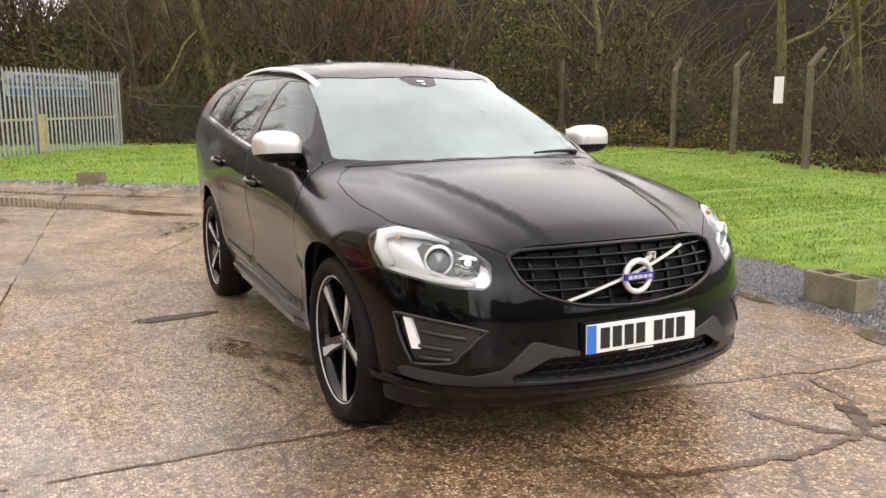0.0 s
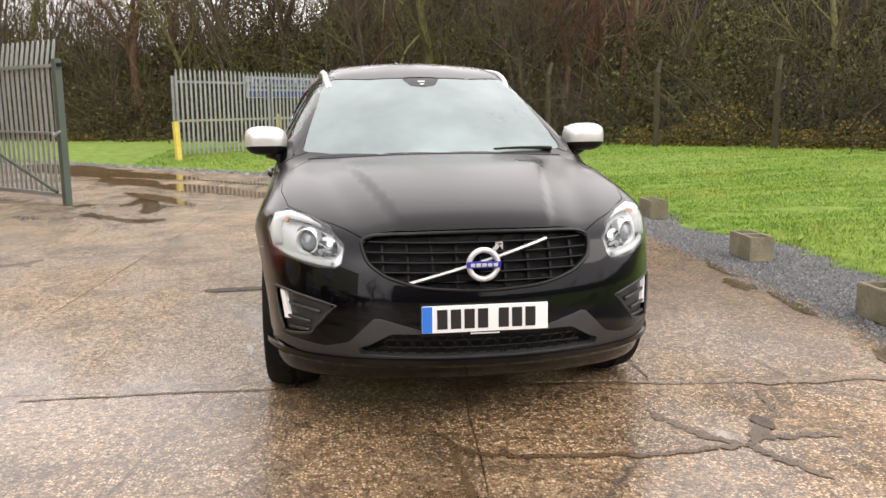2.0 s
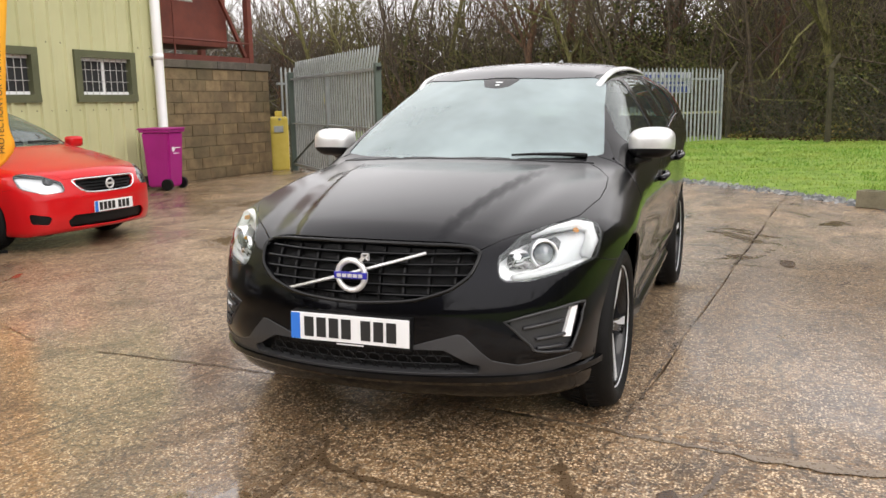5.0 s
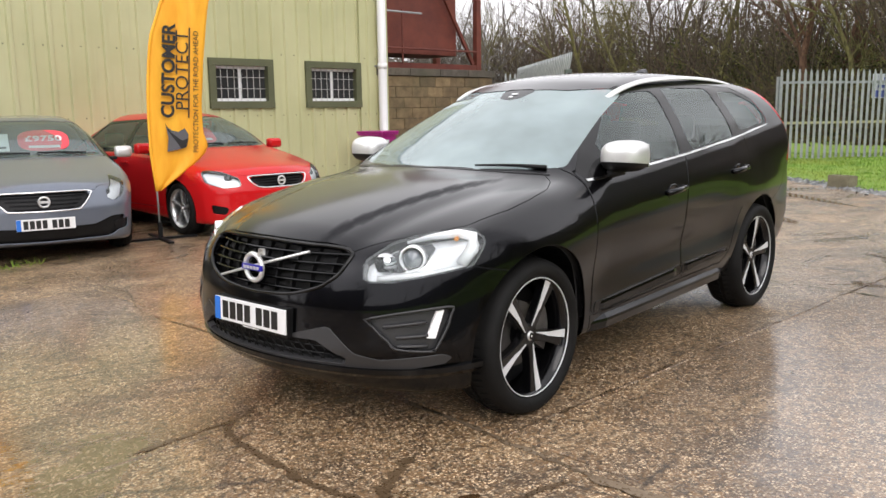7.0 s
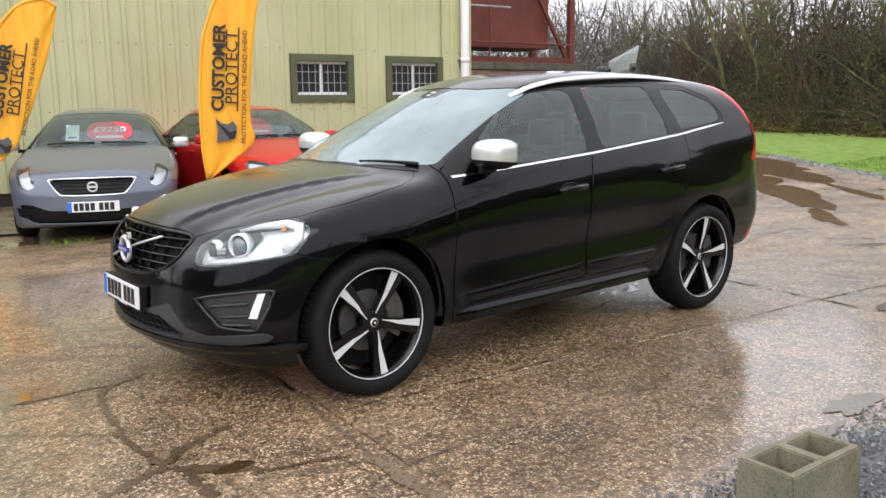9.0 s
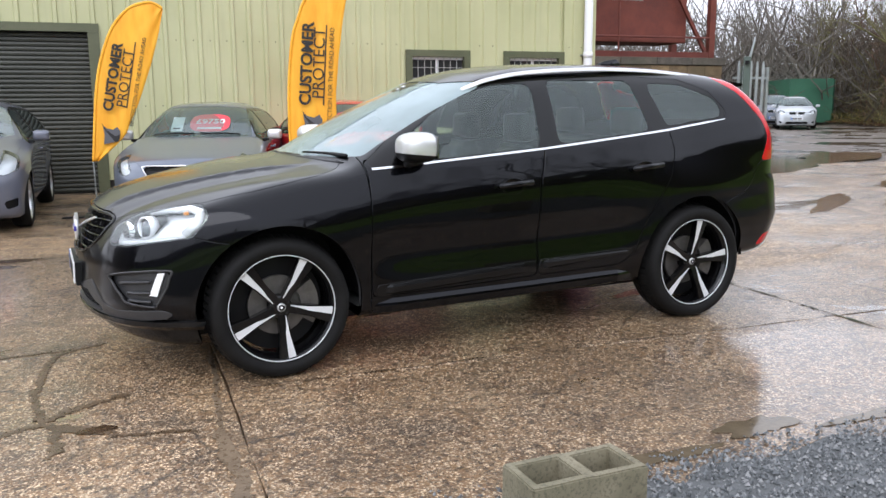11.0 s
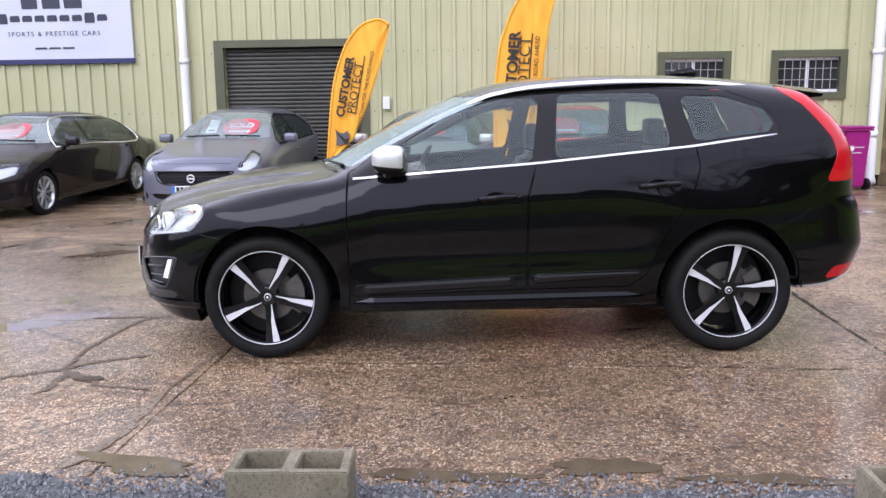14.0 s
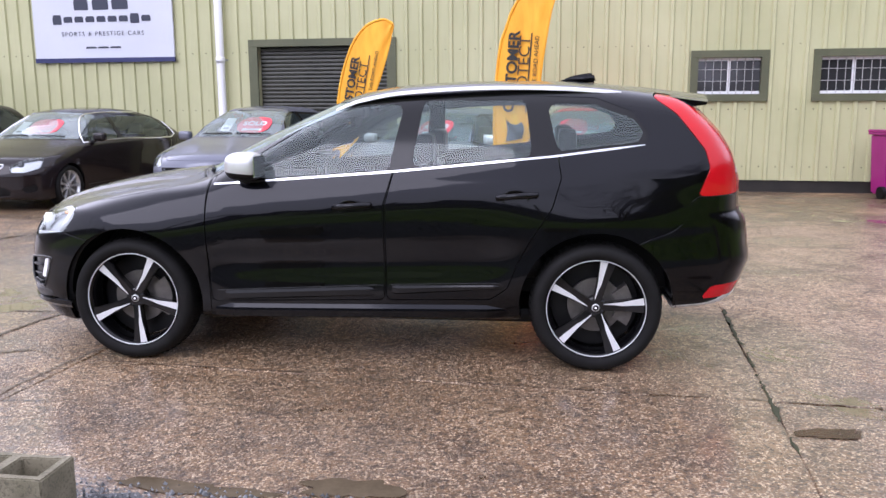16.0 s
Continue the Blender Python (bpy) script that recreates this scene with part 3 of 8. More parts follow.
for x0, x1, z0, z1 in OPENINGS[:2]:
    win = part("window", boxes((x0 - 0.0, x1, -0.14, -0.12, z0, z1)), INSIDE, unit, "barred window in a deep olive frame")
    w = 0.10
    part("window_frame", boxes((x0 - 0.02, x1 + 0.02, -0.11, 0.05, z1 - w, z1 + 0.02), (x0 - 0.02, x1 + 0.02, -0.11, 0.06, z0 - 0.02, z0 + w),
                               (x0 - 0.02, x0 + w, -0.11, 0.05, z0 + w + 0.001, z1 - w - 0.001), (x1 - w, x1 + 0.02, -0.11, 0.05, z0 + w + 0.001, z1 - w - 0.001)), GREEN_TRIM, win)
    xm = (x0 + x1) / 2
    part("sash", boxes((x0 + w + 0.001, x1 - w - 0.001, -0.085, -0.045, z0 + w + 0.001, z0 + w + 0.05), (x0 + w + 0.001, x1 - w - 0.001, -0.085, -0.045, z1 - w - 0.05, z1 - w - 0.001),
                       (xm - 0.025, xm + 0.025, -0.084, -0.044, z0 + w + 0.05, z1 - w - 0.05)), WHITE_PLASTIC, win)
    part("pane", boxes((x0 + w + 0.001, x1 - w - 0.001, -0.075, -0.070, z0 + w + 0.05, z1 - w - 0.05)), PANE, win)
    for k in range(1, 8):
        x = x0 + w + k * (x1 - x0 - 2 * w) / 8
        part("bar", tube(bmesh.new(), [(x, -0.025, z0 + w), (x, -0.025, z1 - w)], 0.006, 5), BAR_WHITE, win)
    for f in (0.36, 0.68):
        z = z0 + w + f * (z1 - z0 - 2 * w)
        part("bar", tube(bmesh.new(), [(x0 + w, -0.034, z), (x1 - w, -0.034, z)], 0.005, 5), BAR_WHITE, win)
# roller shutter door
door = part("roller_door", boxes((2.48, 4.96, -0.155, -0.125, -0.02, 2.54)), INSIDE, unit, "closed dark green steel roller shutter")
sb = bmesh.new()
prism(sb, [(0.0, 0.0), (0.018, 0.012), (0.024, 0.037), (0.018, 0.062), (0.0, 0.071)], 2.49, 4.95, plane="yz")
slat = mesh_of("slat", sb, ROLLER)
for k in range(35):
    s = part("slat", slat, None, door)
    s.location = (0, -0.122, 0.002 + 0.0722 * k)
part("door_frame", boxes((2.31, 2.48, -0.15, 0.045, -0.02, 2.538), (4.96, 5.13, -0.15, 0.045, -0.02, 2.538), (2.31, 5.13, -0.15, 0.05, 2.54, 2.67)), GREEN_TRIM, door)
# downpipes
for x, xz in ((5.66, 2.31), (-6.50, 2.30)):
    pb = tube(bmesh.new(), [(x, 0.12, WALL_TOP), (x, 0.12, xz), (x - 0.0, 0.12, 0.16), (x, 0.20, 0.05)], 0.075 if x > 0 else 0.085, 12)
    dp = part("downpipe", pb, WHITE_PLASTIC, unit, "white plastic rainwater downpipe", smooth=True)
    for z in (0.9, xz, 3.7, 5.2):
        part("pipe_clip", boxes((x - 0.10, x + 0.10, 0.0, 0.10, z - 0.015, z + 0.015)), GALV, dp)
        part("pipe_socket", tube(bmesh.new(), [(x, 0.12, z - 0.05), (x, 0.12, z + 0.05)], 0.086 if x > 0 else 0.096, 12), WHITE_PLASTIC, dp, smooth=True)
part("corner_trim", boxes((X0 - 0.02, X0 + 0.09, -0.01, 0.055, 0.19, WALL_TOP)), CLAD, unit)
# small wall box by the shutter
part("wall_box", boxes((1.93, 2.06, 0.041, 0.10, 1.42, 1.64), bevel=0.01), WHITE_PLASTIC, unit, "small white alarm box")

# fascia sign
sign = thing("fascia_sign", yard(8.08, WALL_Y + 0.035), "large white and navy trade sign board on the wall", "sign")
SIGN_WHITE = mat_varied("sign_white", (0.56, 0.58, 0.64), (0.62, 0.64, 0.70), 0.35, 1.0, 50, 0.03)
NAVY = material("navy_vinyl", (0.02, 0.025, 0.10), 0.4)
DARK_INK = material("dark_ink", (0.03, 0.035, 0.06), 0.5)
part("board", boxes((-1.47, 1.47, 0.0, 0.04, 2.32, 4.1)), SIGN_WHITE, sign)
part("border", boxes((-1.48, 1.48, 0.0, 0.05, 2.30, 2.385)), NAVY, sign)
letters("SPORTS & PRESTIGE CARS", 0.115, DARK_INK, sign, pose(0.0, 0.044, 2.835, 90, 0, 180), spacing=1.35)


def swash(name, x, z, w, h, mat):
    """A stand-in shape for a mark that is not lettered."""
    bm = bmesh.new()
    pts = [(-w / 2, -h / 2), (w * 0.46, -h / 2), (w / 2, h * 0.1), (w * 0.4, h / 2), (-w * 0.42, h / 2), (-w / 2, h * 0.05)]
    prism(bm, pts, 0.041, 0.046, pose(x, 0, z))
    return part(name, bm, mat, sign)


for k, w in enumerate((0.17, 0.19, 0.19)):
    swash("logo_shape", 0.42 - 0.41 * k, 3.40, w * 1.8, 0.24, DARK_INK)
for k in range(9):
    swash("logo_shape", 0.95 - 0.235 * k, 3.11, 0.19, 0.11 if k not in (0, 7) else 0.18, DARK_INK)
for k in range(3):
    swash("text_bar", 0.26 - 0.26 * k, 2.58, 0.23, 0.035, DARK_INK)


# ---- stone boundary wall beside the unit ----
bw = thing("boundary_wall", yard(0, WALL_Y), "damp sandy concrete-block boundary wall with dark coping", "wall", kind="structure")
BX0, BX1, BZ = -9.78, -6.70, 2.12
part("core", boxes((BX0 + 0.01, BX1, -0.19, -0.005, -0.03, BZ)), MORTAR, bw)
cell = {}


def block_mesh(key, w, h, d):
    if key not in cell:
        bm = boxes((0, w, -d, 0.012, 0, h), bevel=0.008)
        cell[key] = mesh_of("block", bm, STONE_BLOCK)
    return cell[key]


rb = random.Random(5)
row, z = 0, 0.0
while z < BZ - 0.05:
    x = BX1 - 0.004 - (0.0 if row % 2 else 0.22)
    first = row % 2 == 0
    if first:
        b = part("block", block_mesh("half", 0.212, 0.205, 0.02), None, bw)
        b.location = (BX1 - 0.216, 0, z)
    while x - 0.44 > BX0 - 0.02:
        x -= 0.44
        b = part("block", block_mesh("full", 0.432, 0.205, 0.02), None, bw)
        b.location = (x, rb.uniform(-0.006, 0.006), z)
    if x - BX0 > 0.05:
        b = part("block", block_mesh(("end", round(x - BX0, 2)), x - BX0 - 0.008, 0.205, 0.02), None, bw)
        b.location = (BX0, 0, z)
    z += 0.213
    row += 1
COPING = block_mat("dark_coping", (0.045, 0.040, 0.034), (0.11, 0.095, 0.075), (0.16, 0.13, 0.09))
for k in range(4):
    part("coping_stone", boxes((BX0 - 0.06 + k * 0.85, BX0 + 0.78 + k * 0.85, -0.26, 0.05, BZ + 0.012, BZ + 0.16), bevel=0.012), COPING, bw)
# end return of the wall
part("core", boxes((BX0 + 0.01, BX0 + 0.2, -6.0, -0.192, -0.03, BZ)), STONE_BLOCK, bw)

# ---- rust-red steel hopper behind the wall ----
hop = thing("steel_hopper", yard(-8.3, WALL_Y - 0.9), "rust-red steel hopper tank on a braced frame", "tank")
part("tank", boxes((-1.05, 1.42, -0.9, 0.22, 2.62, 6.3), bevel=0.02), RUST, hop)
for x in (1.47, -1.60):
    for y in (-1.0, 0.34):
        part("post", boxes((x - 0.07, x + 0.07, y - 0.06, y + 0.06, -0.03, 6.3)), RUST, hop)
for z in (2.36, 5.2):
    part("beam", boxes((-1.53, 1.40, 0.29, 0.39, z - 0.07, z + 0.07)), RUST, hop)
    part("beam", boxes((-1.53, 1.40, -1.05, -0.95, z - 0.07, z + 0.07)), RUST, hop)
part("brace", tube(bmesh.new(), [(-1.45, 0.345, 2.45), (-0.35, 0.345, 4.2)], 0.05, 4), RUST, hop)
part("guard_rail", tube(bmesh.new(), [(1.4, 0.44, 2.72), (-1.5, 0.44, 2.72)], 0.022, 6), RUST, hop)
part("guard_rail", tube(bmesh.new(), [(1.4, 0.44, 3.45), (0.2, 0.44, 3.45)], 0.022, 6), GALV, hop)
part("guard_rail", tube(bmesh.new(), [(0.75, 0.44, 2.4), (0.75, 0.44, 3.5)], 0.02, 6), RUST, hop)


# ---- palisade gate and fence ----
def pale_mesh(name, h, mat, bend=0.0):
    """A W-section pale with a pointed, sometimes bent, head."""
    bm = bmesh.new()
    sec = [(-0.034, 0.0), (-0.018, 0.012), (0.0, 0.004), (0.018, 0.012), (0.034, 0.0)]
    rows = []
    for z, s, dy in ((0, 1, 0), (h - 0.34, 1, 0), (h - 0.12, 1, bend * 0.8), (h - 0.05, 0.75, bend), (h, 0.12, bend * 1.1)):
        rows.append(([bm.verts.new((x * s, y + dy + 0.004, z)) for x, y in sec], [bm.verts.new((x * s, y + dy - 0.004, z)) for x, y in sec]))
    for (a, a2), (b, b2) in zip(rows, rows[1:]):
        for k in range(4):
            bm.faces.new((a[k], b[k], b[k + 1], a[k + 1]))
            bm.faces.new((a2[k], a2[k + 1], b2[k + 1], b2[k]))
        bm.faces.new((a[0], a2[0], b2[0], b[0]))
        bm.faces.new((a[4], b[4], b2[4], a2[4]))
    return mesh_of(name, bm, mat)


def between(p, q, z=0.0):
    """A pose at p whose x axis points at q, and the distance."""
    d = Vector((q[0] - p[0], q[1] - p[1]))
    return pose(p[0], p[1], z, 0, 0, math.degrees(math.atan2(d.y, d.x))), d.length


gm, gl = between((-10.78, -8.12), (-6.93, -4.25))
gate = thing("palisade_gate", gm, "open galvanised palisade steel gate leaf with green end post", "gate")
pale = pale_mesh("pale", 2.23, GALV, 0.05)
np_ = 37
for k in range(np_):
    p = part("pale", pale, None, gate)
    p.location = (0.14 + k * (gl - 0.30) / (np_ - 1), 0.03, 0.09)
part("end_post", boxes((gl - 0.05, gl + 0.05, -0.05, 0.05, 0.0, 2.04), bevel=0.01), GREEN_STEEL, gate, "dark green square end post")
part("hinge_post", boxes((-0.07, 0.07, -0.07, 0.07, -0.03, 2.1), bevel=0.01), GREEN_STEEL, gate)
part("middle_post", boxes((gl / 2 - 0.03, gl / 2 + 0.03, -0.045, 0.015, 0.06, 2.02)), GALV, gate)
for z, h in ((0.14, 0.025), (1.02, 0.012), (1.95, 0.020)):
    part("rail", boxes((0.07, gl - 0.05, -0.04, 0.02, z - h, z + h)), GALV, gate)
for xa, za, xb, zb in ((0.15, 0.18, gl / 2 - 0.05, 0.98), (gl - 0.15, 0.18, gl / 2 + 0.05, 0.98)):
    part("brace", tube(bmesh.new(), [(xa, -0.06, za), (xb, -0.06, zb)], 0.022, 6), GREEN_STEEL, gate)
part("tag", boxes((gl * 0.42, gl * 0.42 + 0.06, 0.046, 0.05, 1.42, 1.62)), YELLOW_PAINT, gate, "small yellow tag")
part("lock_stub", boxes((gl + 0.05, gl + 0.12, -0.03, 0.03, 1.93, 1.98)), BLACK_PLASTIC, gate)
part("bolt_chain", tube(bmesh.new(), [(gl - 0.05, -0.09, 1.02), (gl + 0.02, -0.13, 0.98), (gl + 0.10, -0.08, 1.05)], 0.018, 6), GALV, gate)

side = thing("short_fence", yard(-10.92, WALL_Y + 0.06), "narrow run of galvanised pales beside the gate", "fence")
sp = pale_mesh("pale", 1.25, GALV)
for k in range(5):
    p = part("pale", sp, None, side)
    p.location = (0.1 + 0.16 * k, 0, 0.98)
for z in (1.08, 1.85):
    part("rail", boxes((0.0, 0.86, -0.05, -0.006, z, z + 0.05)), GALV, side)
part("end_post", boxes((-0.06, 0.0, -0.08, 0.0, -0.03, 2.1)), GALV, side)
bol = thing("bollard", pose(-11.08, -8.66, 0, 0, 0, 30), "chunky square yellow-painted concrete bollard", "bollard")
part("shaft", boxes((-0.23, 0.23, -0.20, 0.20, -0.02, 1.16), bevel=0.05), YELLOW_PAINT, bol, smooth=False)
part("bracket", boxes((0.231, 0.27, -0.1, 0.1, 0.82, 0.96), bevel=0.01), GALV, bol)
part("bracket", boxes((-0.16, -0.06, -0.08, 0.08, 1.161, 1.28), bevel=0.01), YELLOW_PAINT, bol)

fm, fl = between((-16.1, -4.1), (-21.3, 0.24))
fence = thing("palisade_fence", fm, "weathered galvanised palisade fence on the grass verge", "fence")
z0 = 0.16
fp = pale_mesh("pale", 2.12, GALV)
nf = int(fl / 0.152)
for k in range(nf + 1):
    p = part("pale", fp, None, fence)
    p.location = (k * fl / nf, 0.0, z0 + 0.012 * math.sin(k * 0.7))
MOSSY_RAIL = mat_varied("mossy_rail", (0.30, 0.29, 0.14), (0.42, 0.41, 0.24), 0.6, 4, 50)
part("rail", boxes((0, fl, 0.014, 0.055, z0 + 0.82, z0 + 0.88)), MOSSY_RAIL, fence, "moss-yellowed steel rail")
part("rail", boxes((0, fl, 0.014, 0.055, z0 + 1.78, z0 + 1.84)), GALV, fence)
for x in (0.0, fl / 2, fl):
    part("post", boxes((x - 0.05, x + 0.05, 0.056, 0.14, 0.0, z0 + 1.95)), GALV, fence)
fs = thing("fence_sign", fm @ pose(0, 0, 0), "faded white trade sign with blue lines fixed behind the pales", "sign")
part("board", boxes((2.45, 5.55, 0.062, 0.075, 1.58, 2.16)), SIGN_WHITE, fs)
for z, x0, x1, h in ((2.04, 2.75, 5.2, 0.10), (1.86, 2.6, 5.4, 0.07), (1.68, 2.50, 5.50, 0.17)):
    for k in range(7):
        a = x0 + (x1 - x0) * k / 7
        part("text_bar", boxes((a, a + (x1 - x0) / 7 - (0.09 if z > 1.7 else 0.025), 0.0575, 0.0615, z - h / 2, z + h / 2)), material("faded_blue", (0.10, 0.13, 0.38), 0.5) if k == 0 and z > 2 else bpy.data.materials["faded_blue"], fs)
for (x, y), h, lean in (((-19.6, -1.82), 1.10, 0), ((-15.84, -4.10), 0.98, -5)):
    ym = pose(x, y, 0.02, 0, lean, 40)
    yp = thing("yellow_post", ym, "square yellow-painted marker post in the grass", "post", "marker posts by the fence")
    part("shaft", boxes((-0.06, 0.06, -0.06, 0.06, 0.0, h), bevel=0.012), YELLOW_PAINT, yp)

# chain-link fence with cranked concrete posts at the foot of the wood
LINKS = [(-24.5, -2.2), (-22.5, 0.4), (-19.5, 3.05), (-17.8, 5.8), (-16.0, 8.3), (-14.2, 10.7), (-12.3, 12.9), (-9.55, 12.25), (-6.65, 11.25), (-4.0, 11.2), (-1.2, 11.2), (1.6, 11.1), (4.4, 11.1)]
WIRE = material("fence_wire", (0.05, 0.055, 0.05), 0.5, 0.6)
clf = thing("chain_link_fence", None, "old chain-link fence with cranked mossy concrete posts", "fence")
for i, (x, y) in enumerate(LINKS):
    z = float(turf_height(x, y)) - 0.1
    a, b = LINKS[max(i - 1, 0)], LINKS[min(i + 1, len(LINKS) - 1)]
    d = Vector((b[0] - a[0], b[1] - a[1])).normalized()
    nrm = Vector((-d.y, d.x, 0)) * (-1 if d.x < 0 else 1)
    lean = 0.05 * math.sin(3.1 * i)
    bm = bmesh.new()
    p0 = Vector((x, y, z))
    pts = [p0, p0 + Vector((lean, 0, 1.1)), p0 + Vector((lean, 0, 2.0)), p0 + Vector((lean, 0, 2.05)) - nrm * 0.03, p0 + Vector((lean, 0, 2.40)) - nrm * -0.28]
    tube(bm, pts, [0.085, 0.075, 0.07, 0.07, 0.05], 5)
    part("post", bm, CONC_POST if i > 5 else DARK_POST, clf)
    if i:
        q = LINKS[i - 1]
        zq = float(turf_height(*q)) - 0.1
        bm = bmesh.new()
        for h in (0.35, 1.1, 1.85):
            tube(bm, [(q[0], q[1], zq + h), ((q[0] + x) / 2, (q[1] + y) / 2, (z + zq) / 2 + h - 0.03), (x, y, z + h)], 0.006, 3)
        L = math.hypot(x - q[0], y - q[1])
        nn = int(L / 0.13)
        for k in range(nn):
            for s in (1, -1):
                a, b = k / nn, k / nn + s * 1.6 / L
                b = min(max(b, 0), 1)
                hh = 1.6 * abs(b - a) * L / 1.6
                bm.verts.ensure_lookup_table()
                A = Vector((q[0] + (x - q[0]) * a, q[1] + (y - q[1]) * a, zq + (z - zq) * a + 0.25))
                B = Vector((q[0] + (x - q[0]) * b, q[1] + (y - q[1]) * b, zq + (z - zq) * b + 0.25 + hh))
                tube(bm, [A, B], 0.0028, 3, cap=False)
        part("mesh_panel", bm, WIRE, clf)
tagp = thing("fence_notice", pose(-7.35, 11.22, 0, 0, 0, 178), "blank white notice hung on the fence", "sign")
part("board", boxes((-0.12, 0.12, 0.02, 0.03, 1.36, 1.88)), WHITE_PLASTIC, tagp)


# ---- car bodies as implicit surfaces ----
def curve(*pts):
    """A smooth monotone curve through (a, b) points, for arrays."""
    p = sorted(pts)
    x, y = np.array([q[0] for q in p], float), np.array([q[1] for q in p], float)
    h = np.diff(x)
    s = np.diff(y) / h
    m = np.zeros(len(x))
    m[0], m[-1] = s[0], s[-1]
    for i in range(1, len(x) - 1):
        if s[i - 1] * s[i] > 0:
            w1, w2 = 2 * h[i] + h[i - 1], h[i] + 2 * h[i - 1]
            m[i] = (w1 + w2) / (w1 / s[i - 1] + w2 / s[i])

    def f(v):
        v = np.clip(v, x[0], x[-1])
        i = np.clip(np.searchsorted(x, v) - 1, 0, len(x) - 2)
        t = (v - x[i]) / h[i]
        return (2 * t**3 - 3 * t**2 + 1) * y[i] + (t**3 - 2 * t**2 + t) * h[i] * m[i] + (-2 * t**3 + 3 * t**2) * y[i + 1] + (t**3 - t**2) * h[i] * m[i + 1]

    return f


def smax(a, b, k):
    h = np.maximum(k - np.abs(a - b), 0) / k
    return np.maximum(a, b) + h * h * k * 0.25


def smoothstep(v, a, b):
    t = np.clip((v - a) / (b - a), 0, 1)
    return t * t * (3 - 2 * t)


def gauss(v, c, w):
    return np.exp(-(((v - c) / w) ** 2))


def poly_sd(px, py, pts, r=0.0):
    """Signed distance to a closed outline, negative inside; r rounds its corners."""
    p = np.array(pts, float)
    if r:
        c = p.mean(0)
        # pull the outline in by r, then grow it again
        q = []
        area = np.sum(p[:, 0] * np.roll(p[:, 1], -1) - np.roll(p[:, 0], -1) * p[:, 1])
        for i in range(len(p)):
            a, b, d = p[i - 1], p[i], p[(i + 1) % len(p)]
            e1, e2 = (b - a) / np.linalg.norm(b - a), (d - b) / np.linalg.norm(d - b)
            n1, n2 = np.array([-e1[1], e1[0]]), np.array([-e2[1], e2[0]])
            if area < 0:
                n1, n2 = -n1, -n2
            bis = n1 + n2
            q.append(b + bis * r / max(0.35, (1 + n1 @ n2)))
        p = np.array(q)
    best, sign = np.full(px.shape, 1e9), np.ones(px.shape)
    for i in range(len(p)):
        a, b = p[i - 1], p[i]
        e = b - a
        wx, wy = px - a[0], py - a[1]
        t = np.clip((wx * e[0] + wy * e[1]) / (e @ e), 0, 1)
        best = np.minimum(best, (wx - e[0] * t) ** 2 + (wy - e[1] * t) ** 2)
        c = np.stack([py >= a[1], py < b[1], e[0] * wy > e[1] * wx])
        sign = np.where(c.all(0) | (~c).all(0), -sign, sign)
    return sign * np.sqrt(best) - r


